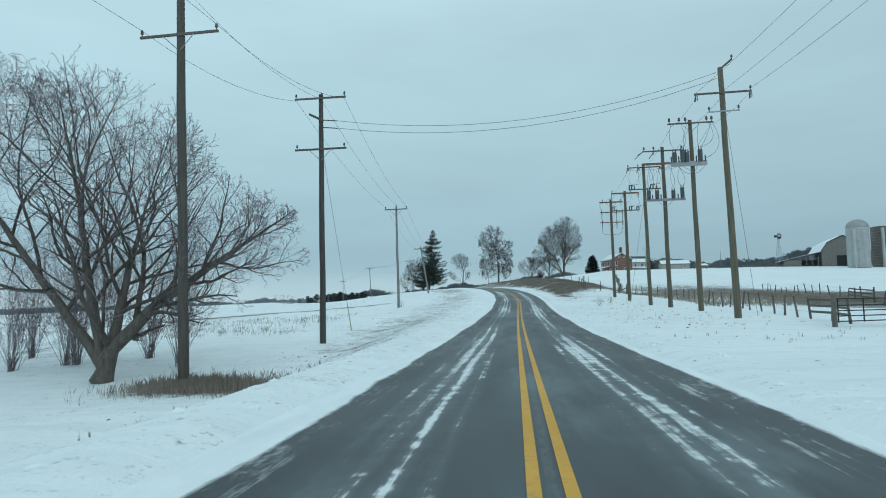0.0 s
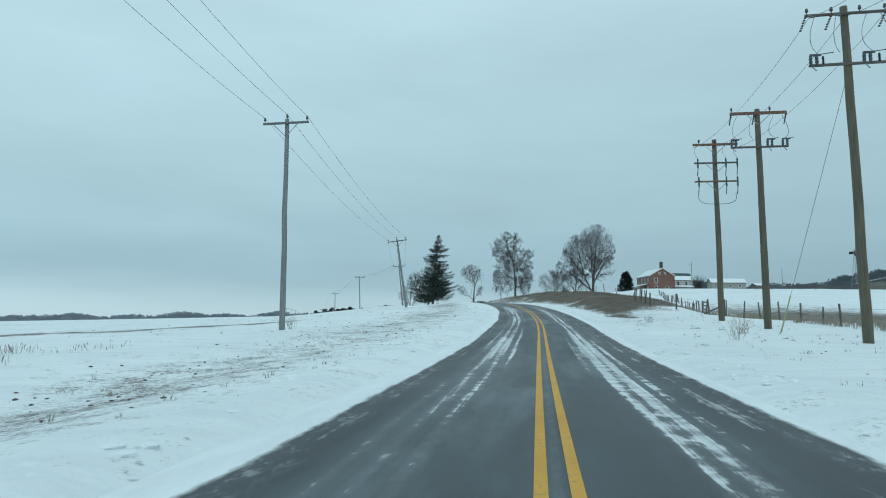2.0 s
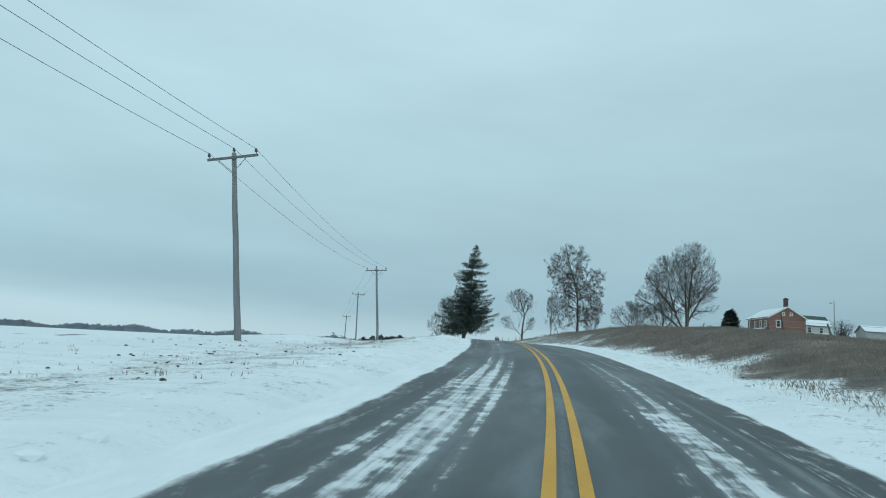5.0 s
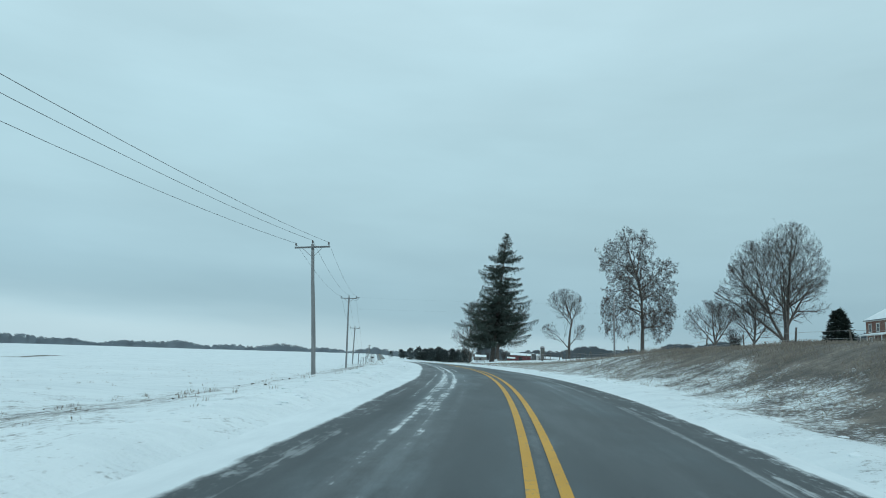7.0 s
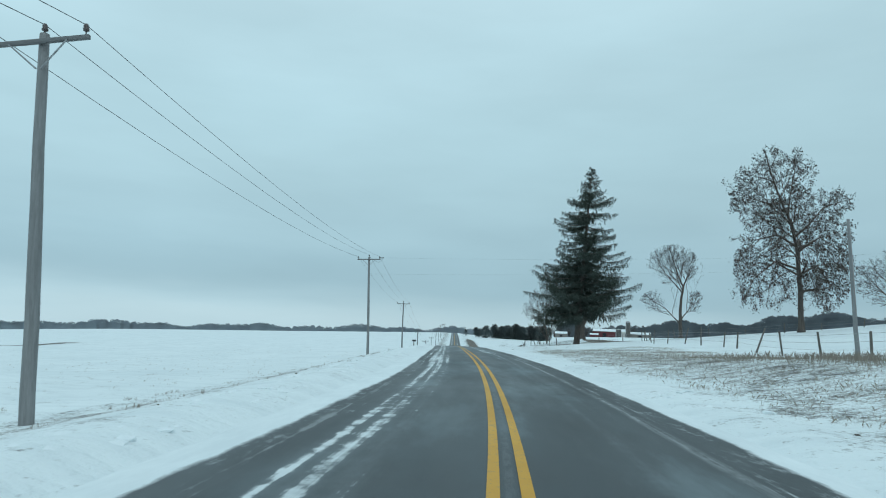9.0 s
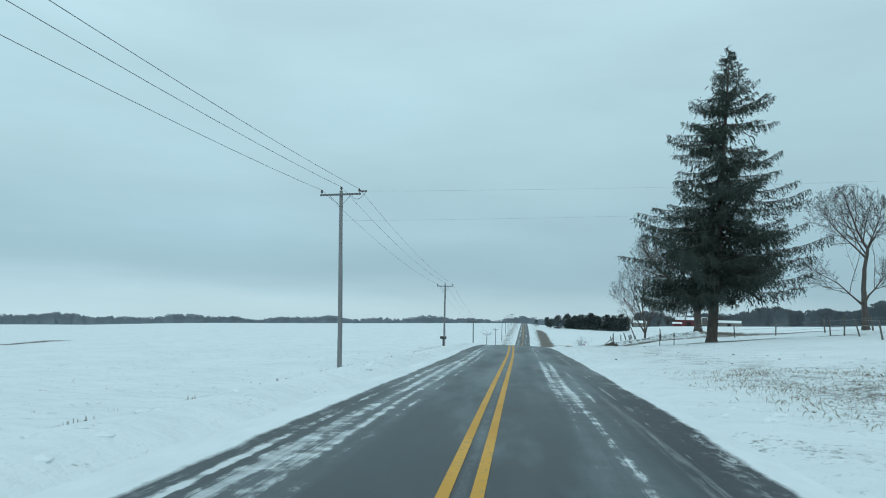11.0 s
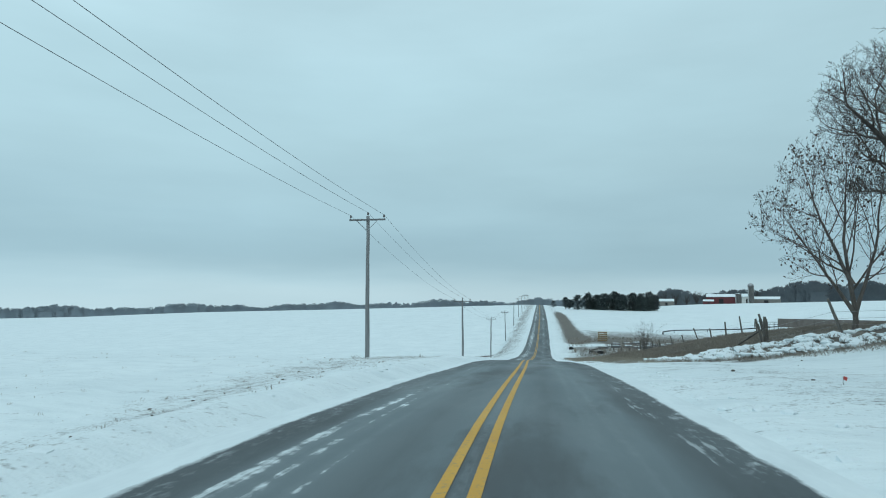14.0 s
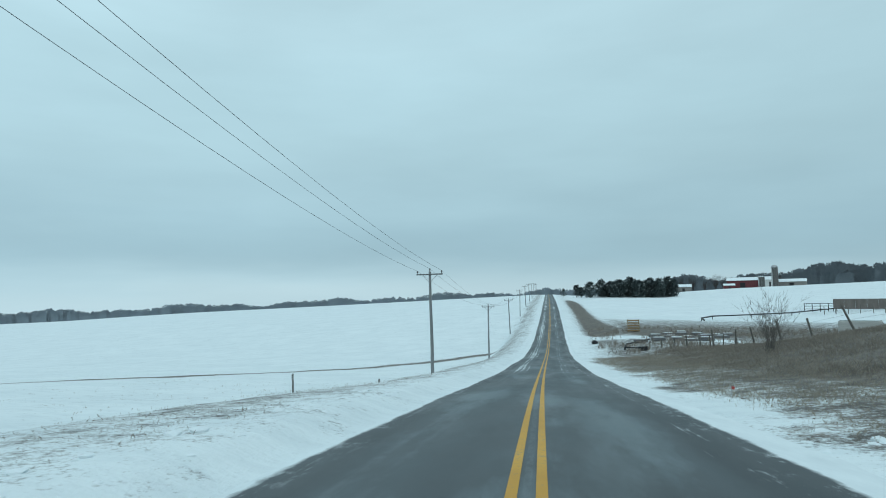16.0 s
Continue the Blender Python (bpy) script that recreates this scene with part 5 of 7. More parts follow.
young = bare_tree("young_tree", -15.9, 285.5, [(-0.2, 0, 5.6, 4.4, 3.6, 4.6), (1.2, 0, 8, 2.4, 2.0, 3.0), (-3.0, 0, 5.6, 2.4, 2.0, 2.0)],
          [((0, 0, 0), (0.1, 0, 1.3), (-0.3, 0, 4.5), (0, 0, 8)), ((0.1, 0, 1.1), (1.2, 0.2, 4.0), (1.8, 0.2, 8.0)), ((0.1, 0, 1.0), (-1.6, -0.3, 3.4), (-3.2, -0.3, 5.6)), ((0.0, 0, 2.4), (-1.4, -0.2, 5.5), (-2.2, -0.2, 8.0))], 41,
          "small bare tree with a few brown leaves beside a fence", limbs=8, kids=(7, 5, 3), fork=(55, 25), first=0.2, leaves=1700, leaf_size=0.13, trunk_r=0.16, tip=0.006)
young.scale = (1.0, 1.0, 1.22)
lawn = bare_tree("lawn_tree", -8.7, 284.8, [(-5.8, 0, 10.8, 3.6, 4, 3.2), (-1, 0, 12.4, 4.0, 5, 3.8), (4.5, 0, 9.8, 4.5, 4.5, 4), (-4.2, 0, 6.6, 3.6, 3, 2.4), (0, 0, 7, 3, 3, 2.4)],
          [((0, 0, 0), (0, 0, 3.2), (-2.0, 0, 5.4), (-5.2, 0, 8.2), (-7, 0, 10.5)), ((0, 0, 3.0), (0.6, 0, 6.5), (-0.7, 0, 10), (-0.6, 0, 13)), ((0.05, 0, 3.2), (3.0, 1, 6.8), (5.2, 1, 10)), ((-0.8, 0, 4.1), (-3.2, 0.5, 5.2), (-5.5, 0.4, 6.0))], 51,
          "bare spreading tree with curved limbs behind the spruce", limbs=13, kids=(10, 7, 5), fork=(70, 30), first=0.3, trunk_r=0.55, tip=0.0075, wander=0.17)
lawn.scale = (0.98, 0.98, 1.08)
bare_tree("roadside_tree", -16.6, 30.5, [(-1, 1, 9.5, 6.0, 6, 6.5), (5.0, 0, 6.4, 5.0, 5, 4.0), (-8, 2, 11, 6, 6, 6.5), (-2, 0, 4.5, 7, 5, 3.2), (2.0, 2, 8.0, 4, 4, 3.4)],
          [((0, 0, 0), (0.4, 0, 1.6), (2.6, 0, 3.8), (5.4, 0, 5.8), (8, 0, 7.5)), ((0.1, 0, 0.6), (-1.0, 0.4, 4.6), (-2.0, 1, 9), (-3, 1, 13.5)), ((0.3, 0, 1.2), (0.8, 0.6, 5.5), (1.6, 1, 9.5)), ((0.1, 0, 0.8), (-3.0, 1, 4), (-7, 1.6, 9), (-9, 2, 14))], 61,
          "large bare spreading tree with tangled purplish-grey twigs", limbs=13, kids=(9, 7, 4), fork=(62, 24), first=0.18, twig_mat=M_TWIG_LILAC, trunk_r=0.42, tip=0.008, wander=0.13)

# ---- more trees and bushes ----


def bush(name, x, y, h, w, seed, label, mat=None, stems=60, r=0.012):
    """A leafless bush: many stems fanning out from the ground."""
    rng = random.Random(seed)
    ob = thing(name, x, y, gz(x, y) - 0.05, 0, label, "bush")
    segs = []
    for _ in range(stems):
        az, out = rng.uniform(0, 6.283), rng.uniform(0.05, 1.0)
        p = np.array([rng.gauss(0, 0.12), rng.gauss(0, 0.12), 0])
        w0 = np.array([math.cos(az) * out * w / h, math.sin(az) * out * w / h, 1.0])
        w0 /= np.linalg.norm(w0)
        ln = h * rng.uniform(0.6, 1.05)
        rr = r * rng.uniform(0.8, 1.6)
        for i in range(5):
            q = p + w0 * ln / 5
            segs.append((p, q, rr * (1 - i * 0.17), rr * (1 - (i + 1) * 0.17)))
            if i > 0:
                for _ in range(3):
                    s = w0 + np.array([rng.gauss(0, 0.5), rng.gauss(0, 0.5), rng.gauss(0, 0.3)])
                    segs.append((q, q + s * ln * 0.16, rr * 0.5, rr * 0.25))
            w0 = w0 + np.array([rng.gauss(0, 0.1), rng.gauss(0, 0.1), 0.02])
            p = q
    v, f = tubes(segs, 3)
    mesh_object("branchwork", v, f, mat or M_TWIG, ob)
    return ob


bush("roadside_bush", -32.7, 318.6, 3.0, 1.5, 1, "bare upright bush on the brown field bank", M_BUSH, stems=46, r=0.010)
small = bare_tree("small_tree", 37.7, 262, [(-0.6, 0, 6.2, 5.4, 4.6, 4.2), (-3.0, 0, 5.0, 3.2, 3.0, 3.0)],
          [((0, 0, 0), (0.1, 0, 1.6), (-0.3, 0, 4.4), (-0.4, 0, 8.2)), ((0.1, 0, 1.2), (-1.8, 0.2, 3.6), (-4.2, 0.2, 6.4)), ((0.1, 0, 1.4), (1.8, 0, 4.2), (3.4, 0, 7.0)), ((0, 0, 1.8), (0.6, -1.4, 4.6), (0.8, -2.4, 7.6))], 71,
          "small bare spreading tree beside the maple", limbs=9, kids=(8, 6, 4), fork=(58, 26), first=0.25, trunk_r=0.28, side_r=0.6, tip=0.011)
copy_thing(small, pose(45.2, 262.5, gz(45.2, 262.5) - 0.05, 0, 0, 140))
for bx, by, bh, s in ((41.5, 263, 3.6, 8), (88.5, 262.0, 5.0, 9)):
    bush("leafless_bush", bx, by, bh, bh * 0.8, s, "grey leafless bush among the farm trees", stems=90, r=0.028)
for k in range(8):
    rr = random.Random(70 + k)
    bush("thicket_sapling", -15 - 1.8 * k + rr.uniform(-1, 1), 34 + rr.uniform(-3, 6), rr.uniform(5.5, 9), 3.2, 80 + k, "purplish-grey sapling thicket beside the road", M_TWIG_LILAC, 60, 0.010)


def conifer(name, x, y, h, w, seed, label, low=0.5, material=None, clumps=150, category="tree"):
    """An evergreen of small needle tufts round a trunk, with an uneven outline."""
    rng = random.Random(seed)
    ob = thing(name, x, y, gz(x, y) - 0.05, 0, label, category)
    v, f = tubes([((0, 0, -0.2), (0, 0, h * 0.9), 0.03 * h * 0.7, 0.05)], 7)
    mesh_object("trunk", v, f, M_BARK, ob)
    vv, ff = [], []
    for _ in range(clumps):
        t = rng.random() ** 0.8
        z = low + (h - low) * t
        r = w * (1 - t) ** 0.75 * (0.55 + 0.45 * min(1, t * 6))
        az, q = rng.uniform(0, 6.283), math.sqrt(rng.random())
        c = np.array([math.cos(az) * r * q, math.sin(az) * r * q, z])
        for _ in range(9):
            way = np.array([math.cos(az) + rng.gauss(0, 0.7), math.sin(az) + rng.gauss(0, 0.7), rng.gauss(0.1, 0.6)])
            way /= np.linalg.norm(way)
            sd = np.cross(way, [0.3, 0.2, 1.0])
            ln = 0.09 * h * rng.uniform(0.6, 1.3)
            k = len(vv)
            p = c + way * rng.uniform(0, 0.4)
            vv += [p, p + way * ln * 0.5 + sd * ln * 0.22, p + way * ln, p + way * ln * 0.5 - sd * ln * 0.22]
            ff.append((k, k + 1, k + 2, k + 3))
    mesh_object("crown", vv, ff, material or M_NEEDLE, ob)
    return ob


conifer("yard_evergreen", 69.5, 287, 12.0, 4.2, 5, "dark rounded evergreen beside the brick farmhouse", clumps=420)


def pine(x, y, h, w, seed, low=0.12):
    """A far pine: a dark crown of needle clumps in uneven tiers, nearly to the ground."""
    rng = random.Random(seed)
    ob = thing("pine_tree", x, y, gz(x, y) - 0.2, 0, "dark green pine in a distant roadside grove", "tree", "pine grove")
    v, f = tubes([((0, 0, 0), (rng.uniform(-0.4, 0.4), 0, h * 0.93), 0.28, 0.08)], 6)
    mesh_object("trunk", v, f, M_BARK, ob)
    vv, ff = [], []
    for _ in range(int(58 * h * w / 12)):
        t = rng.random()
        wide = w * math.sqrt(max(0.05, 1 - abs(2 * t - 0.85) ** 2.6 / 1.5)) * rng.uniform(0.75, 1.12)
        az, q = rng.uniform(0, 6.283), math.sqrt(rng.random())
        c = np.array([math.cos(az) * q * wide, math.sin(az) * q * wide, h * (low + (0.95 - low) * t) + rng.gauss(0, 0.02) * h])
        s = rng.uniform(0.7, 1.2)
        for _ in range(12):
            way = np.array([rng.gauss(0, 1), rng.gauss(0, 1), rng.gauss(0, 0.55) + 0.2])
            way /= np.linalg.norm(way)
            sd = np.cross(way, [0.4, 0.3, 1.0])
            p = c + way * s * rng.uniform(0, 0.6)
            ln = s * rng.uniform(0.5, 1.0)
            k = len(vv)
            vv += [p, p + way * ln * 0.5 + sd * ln * 0.42, p + way * ln, p + way * ln * 0.5 - sd * ln * 0.42]
            ff.append((k, k + 1, k + 2, k + 3))
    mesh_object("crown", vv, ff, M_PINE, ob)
    return ob


prng = random.Random(9)
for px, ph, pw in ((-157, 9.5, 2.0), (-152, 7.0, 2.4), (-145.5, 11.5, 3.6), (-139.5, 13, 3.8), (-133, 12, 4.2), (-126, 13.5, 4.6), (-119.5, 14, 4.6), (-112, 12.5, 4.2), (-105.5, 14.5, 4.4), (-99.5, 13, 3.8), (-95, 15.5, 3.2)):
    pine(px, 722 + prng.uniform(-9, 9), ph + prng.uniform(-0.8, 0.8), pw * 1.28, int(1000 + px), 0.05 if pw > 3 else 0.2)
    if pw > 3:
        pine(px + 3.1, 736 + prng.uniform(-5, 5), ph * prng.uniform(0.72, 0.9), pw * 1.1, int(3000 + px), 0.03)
conifer("roadside_evergreen", -164, 712, 6.0, 3.2, 77, "dark evergreen shrub at the top of the hill road", clumps=120)

# ---- woods ----


def woods(name, line, h, seed, depth, n, label, material, twigs=170):
    """Trees of a far wood along a line, each of many upright twig tufts, joined into one mesh."""
    rs = np.random.RandomState(seed)
    pts = np.array(line, float)[:, :2]
    run = np.concatenate([[0], np.cumsum(np.hypot(*np.diff(pts, axis=0).T))])
    s = run[-1] * (np.arange(n) + rs.rand(n)) / n
    p = np.stack([np.interp(s, run, pts[:, 0]), np.interp(s, run, pts[:, 1])], 1)
    out = p / np.linalg.norm(p, axis=1, keepdims=True)
    p = p + out * (rs.rand(n, 1) * depth)
    z = ground_z(p[:, 0], p[:, 1])
    i = np.arange(n) / n
    hh = h * rs.uniform(0.62, 1.12, n) * (0.86 + 0.14 * np.sin(i * 40 + seed) + 0.10 * np.sin(i * 97))
    w = hh * rs.uniform(0.26, 0.46, n)
    cross = np.stack([out[:, 1], -out[:, 0], 0 * i], 1)
    out = np.concatenate([out, np.zeros((n, 1))], 1)
    up = rs.rand(n, twigs) ** 0.75
    across = rs.uniform(-1, 1, (n, twigs)) * w[:, None] * np.sqrt(np.maximum(0.02, 1 - (up - 0.35) ** 2 * 2.3))
    c = np.concatenate([p, z[:, None]], 1)[:, None, :] + cross[:, None, :] * across[..., None] + out[:, None, :] * (rs.uniform(-0.5, 0.5, (n, twigs)) * w[:, None])[..., None]
    c[..., 2] += hh[:, None] * (0.06 + 0.88 * up)
    a = rs.normal(0, 0.55, (n, twigs)) + 0.5 * across / w[:, None]
    way = cross[:, None, :] * np.sin(a)[..., None] + np.array([0, 0, 1.0]) * np.cos(a)[..., None]
    flat = cross[:, None, :] * np.cos(a)[..., None] - np.array([0, 0, 1.0]) * np.sin(a)[..., None]
    ln = (hh[:, None] * rs.uniform(0.035, 0.09, (n, twigs)))[..., None]
    wd = (hh[:, None] * rs.uniform(0.010, 0.026, (n, twigs)))[..., None]
    leaf = np.stack([c - way * ln, c + flat * wd, c + way * ln, c - flat * wd], 2).reshape(-1, 3)
    # crowded stems close the foot of the wood
    foot = np.concatenate([p, z[:, None] - 0.5], 1)
    rise = np.stack([0 * i, 0 * i, hh * 0.62], 1)
    stems = np.stack([foot - cross * w[:, None], foot + cross * w[:, None], foot + cross * w[:, None] * 0.8 + rise, foot - cross * w[:, None] * 0.8 + rise], 1).reshape(-1, 3)
    verts = np.concatenate([leaf, stems])
    faces = np.arange(len(verts)).reshape(-1, 4).tolist()
    return tagged(mesh_object(name, verts.tolist(), faces, material), label, "woods", kind="stuff")


def arc(cx, cy, r, a0, a1, k=14):
    return [(cx + (r + 50 * math.sin(i * 1.7)) * math.sin(radians(a0 + (a1 - a0) * i / k)), cy + (r + 50 * math.sin(i * 1.7)) * math.cos(radians(a0 + (a1 - a0) * i / k)), 0) for i in range(k + 1)]


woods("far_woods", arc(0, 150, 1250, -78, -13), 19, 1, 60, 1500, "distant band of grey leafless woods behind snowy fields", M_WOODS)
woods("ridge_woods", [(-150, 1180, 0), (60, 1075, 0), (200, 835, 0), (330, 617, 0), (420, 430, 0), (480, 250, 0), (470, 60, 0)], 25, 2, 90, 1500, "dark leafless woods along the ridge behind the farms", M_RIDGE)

# ---- farmhouse ----


def window(parent, x, y, z, w, h, face, mat=None):
    """A sash window with frame, sill and panes. face: 's', 'n', 'w' or 'e'."""
    turn = {"s": 0, "n": 180, "w": -90, "e": 90}[face]
    m = pose(x, y, z, 0, 0, turn)
    bm = bmesh.new()
    for cx, cz, sx, sz in ((0, h / 2, w + 0.24, 0.14), (0, -h / 2, w + 0.24, 0.14), (-w / 2, 0, 0.13, h), (w / 2, 0, 0.13, h), (0, 0, w, 0.07)):
        box(bm, m @ Vector((cx, -0.05, cz)), (sx, 0.10, sz), pose(0, 0, 0, 0, 0, turn))
    fr = part("window", bm, mat or M_WHITE, parent, "white painted sash window")
    for cz in (-h / 4, h / 4):
        bm = bmesh.new()
        box(bm, m @ Vector((0, -0.02, cz)), (w - 0.1, 0.03, h / 2 - 0.08), pose(0, 0, 0, 0, 0, turn))
        part("pane", bm, M_GLASS, fr)
    bm = bmesh.new()
    box(bm, m @ Vector((0, -0.09, -h / 2 - 0.1)), (w + 0.35, 0.2, 0.07), pose(0, 0, 0, 0, 0, turn))
    part("sill", bm, mat or M_WHITE, fr)
    return fr


def gable_walls(x0, x1, y0, y1, eave, ridge, along="y"):
    """A closed house body with gable ends; the ridge runs along y or x."""
    bm = bmesh.new()
    if along == "y":
        xm = (x0 + x1) / 2
        ring = [[(x0, y, 0), (x1, y, 0), (x1, y, eave), (xm, y, ridge), (x0, y, eave)] for y in (y0, y1)]
    else:
        ym = (y0 + y1) / 2
        ring = [[(x, y0, 0), (x, y1, 0), (x, y1, eave), (x, ym, ridge), (x, y0, eave)] for x in (x0, x1)]
    a, b = [[bm.verts.new(p) for p in r] for r in ring]
    bm.faces.new(a)
    bm.faces.new(b[::-1])
    for i in range(5):
        bm.faces.new((a[i], b[i], b[(i + 1) % 5], a[(i + 1) % 5]))
    return bm


def roof_slabs(parent, x0, x1, y0, y1, eave, ridge, mat, along="y", over=0.4, thick=0.16, snow=1.0, trim=True):
    """Two roof slopes, each with its snow, and white verge boards."""
    for sd in (-1, 1):
        if along == "y":
            mid, half = (x0 + x1) / 2, (x1 - x0) / 2
        else:
            mid, half = (y0 + y1) / 2, (y1 - y0) / 2
        run = half + over
        drop = (ridge - eave) / half
        ln = math.hypot(run, run * drop)
        ang = math.atan(drop)
        length = ((y1 - y0) if along == "y" else (x1 - x0)) + 2 * over
        cz = ridge - run * drop / 2
        for nm, mt, up, th, sh in (("roof", mat, thick / 2 + 0.003, thick, 1.0), ("roof_snow", M_SNOWCAP, thick + 0.05, 0.09, 0.94 * snow)):
            if sh <= 0:
                continue
            bm = bmesh.new()
            shift = (1 - sh) * run / 2 if nm == "roof_snow" else 0
            if along == "y":
                c = (mid + sd * (run / 2 + shift) + sd * math.sin(ang) * up, (y0 + y1) / 2, cz - shift * drop + math.cos(ang) * up)
                box(bm, c, (ln * sh, length - (0.1 if nm == "roof_snow" else 0), th), pose(0, 0, 0, 0, math.degrees(ang) * sd, 0), 0.03)
            else:
                c = ((x0 + x1) / 2, mid + sd * (run / 2 + shift) + sd * math.sin(ang) * up, cz - shift * drop + math.cos(ang) * up)
                box(bm, c, (length - (0.1 if nm == "roof_snow" else 0), ln * sh, th), pose(0, 0, 0, -math.degrees(ang) * sd, 0, 0), 0.03)
            part(nm, bm, mt, parent, "snow lying on the roof" if nm == "roof_snow" else "")


def farmhouse(x, y, rz):
    ob = thing("farmhouse", x, y, gz(x, y) - 0.1, rz, "two-storey red brick farmhouse with snowy roof and chimney", "house")
    part("brick_wall", gable_walls(-4.6, 4.6, 0, 13, 6.2, 9.0), M_BRICK, ob)
    roof_slabs(ob, -4.6, 4.6, 0, 13, 6.2, 9.0, M_ROOF, "y", 0.35)
    for sd in (-1, 1):
        bm = bmesh.new()
        a = math.degrees(math.atan(2.8 / 4.6))
        box(bm, (sd * 2.45, -0.37, 7.53), (5.75, 0.06, 0.28), pose(0, 0, 0, 0, a * sd, 0))
        part("verge_board", bm, M_WHITE, ob, "white painted verge board")
        bm = bmesh.new()
        box(bm, (sd * 4.75, 6.5, 6.02), (0.3, 13.6, 0.3))
        part("eaves_board", bm, M_WHITE, ob)
    bm = bmesh.new()
    box(bm, (0, 0.75, 9.6), (0.95, 0.7, 3.3), bevel=0.02)
    box(bm, (0, 0.75, 11.1), (1.12, 0.86, 0.22), bevel=0.02)
    ch = part("chimney", bm, M_SOOT, ob, "soot-dark brick chimney")
    bm = bmesh.new()
    box(bm, (0, 0.75, 11.3), (0.6, 0.4, 0.25), bevel=0.03)
    part("flue", bm, M_DARK, ch)
    for wx, wz, ww, wh in ((-2.3, 4.5, 1.0, 1.75), (-2.3, 1.65, 1.0, 1.75), (1.7, 1.65, 1.0, 1.75), (-1.0, 7.2, 0.55, 0.7), (1.0, 7.2, 0.55, 0.7)):
        window(ob, wx, 0, wz, ww, wh, "s")
    for wy in (1.8, 4.8, 8.2, 11.2):
        window(ob, -4.6, wy, 4.5, 0.95, 1.7, "w")
    for wy in (1.8, 11.2):
        window(ob, -4.6, wy, 1.65, 0.95, 1.7, "w")
    bm = bmesh.new()
    box(bm, (-4.63, 6.4, 1.1), (0.08, 1.0, 2.1))
    part("front_door", bm, M_WHITE, ob, "white panelled front door")
    # porch
    bm = bmesh.new()
    box(bm, (-5.9, 6.4, 0.15), (2.6, 8.6, 0.3), bevel=0.02)
    part("porch_floor", bm, M_SIDING, ob)
    bm = bmesh.new()
    box(bm, (-5.95, 6.4, 2.95), (2.9, 9.0, 0.14), pose(0, 0, 0, 0, -14, 0), 0.02)
    pr = part("porch_roof", bm, M_WHITE, ob)
    bm = bmesh.new()
    box(bm, (-5.97, 6.4, 3.07), (2.7, 8.9, 0.09), pose(0, 0, 0, 0, -14, 0), 0.02)
    part("roof_snow", bm, M_SNOWCAP, pr)
    for wy in (2.3, 5.0, 7.8, 10.5):
        bm = bmesh.new()
        rod(bm, (-7.05, wy, 0.3), (-7.05, wy, 2.68), 0.10, 0.08, 10)
        part("porch_column", bm, M_WHITE, ob)
    # rear wing with a green metal roof
    wing = part("wing", gable_walls(4.62, 13.5, 5, 12, 5.2, 7.8, "x"), M_SIDING, ob, "pale grey siding wing")
    roof_slabs(wing, 4.9, 13.5, 5, 12, 5.2, 7.8, M_GREENROOF, "x", 0.4, snow=0.62)
    window(wing, 8, 5, 3.9, 0.9, 1.4, "s")
    window(wing, 11, 5, 3.9, 0.9, 1.4, "s")
    bm = bmesh.new()
    box(bm, (9, 3.7, 2.7), (8.2, 3.0, 0.16), pose(0, 0, 0, 16, 0, 0), 0.02)
    lean = part("lean_to_roof", bm, M_ROOF, ob)
    bm = bmesh.new()
    box(bm, (9, 3.68, 2.84), (8.1, 2.9, 0.1), pose(0, 0, 0, 16, 0, 0), 0.02)
    part("roof_snow", bm, M_SNOWCAP, lean)
    bm = bmesh.new()
    box(bm, (9, 4.0, 1.2), (7.6, 1.9, 2.4))
    part("lean_to_wall", bm, M_SIDING, ob)
    window(ob, 7.5, 3.05, 1.4, 0.9, 1.1, "s")
    window(ob, 10.5, 3.05, 1.4, 0.9, 1.1, "s")
    return ob


farmhouse(77.0, 265.5, 4)


def shed(name, x, y, rz, w, l, eave, ridge, wall, label, doors=(), wins=(), snow=1.0, category="shed"):
    ob = thing(name, x, y, gz(x, y) - 0.15, rz, label, category)
    part("wall", gable_walls(-w / 2, w / 2, -l / 2, l / 2, eave, ridge, "x"), wall, ob)
    roof_slabs(ob, -w / 2, w / 2, -l / 2, l / 2, eave, ridge, M_ROOF, "x", 0.35, snow=snow)
    # flat dark sheets whose colour stands in for the shade inside open doors
    for wx, ww, wh in doors:
        bm = bmesh.new()
        box(bm, (wx, -l / 2 - 0.03, wh / 2 + 0.05), (ww, 0.08, wh))
        part("door", bm, M_DARK, ob, "dark panel coloured as a shaded open doorway")
    for wx, wz, ww, wh in wins:
        window(ob, wx, -l / 2, wz, ww, wh, "s")
    return ob


shed("long_shed", 96, 256.5, -8, 11.0, 6.5, 2.7, 4.2, M_SHED, "long low pale greenish shed with snow on its roof", wins=((0.5, 1.6, 0.8, 0.8), (3.5, 1.6, 0.8, 0.8)))
shed("pump_shed", 107, 256, 6, 4, 3, 1.8, 2.5, M_BARNWOOD, "small grey wooden shed with snow on its roof")
yard_pole = pole_base(84.5, 257, "slim grey yard pole with a lamp beside the house", 10.0, 0.12, M_POLE_GREY, 20, (0, 0), "farmyard poles")
bm = bmesh.new()
rod(bm, (0, 0, 9.0), (-0.9, 0, 9.4), 0.04, n=6)
part("bracket", bm, M_STEEL, yard_pole)
bm = bmesh.new()
lathe(bm, [(0.05, 0.2), (0.22, 0.0), (0.2, -0.12), (0.05, -0.2)][::-1], 10, (-1.0, 0, 9.35))
part("lamp_head", bm, M_STEEL, yard_pole)
pole_base(118, 262, "slim grey yard pole near the sheds", 8.5, 0.12, M_POLE_GREY, 20, (0, 0), "farmyard poles")
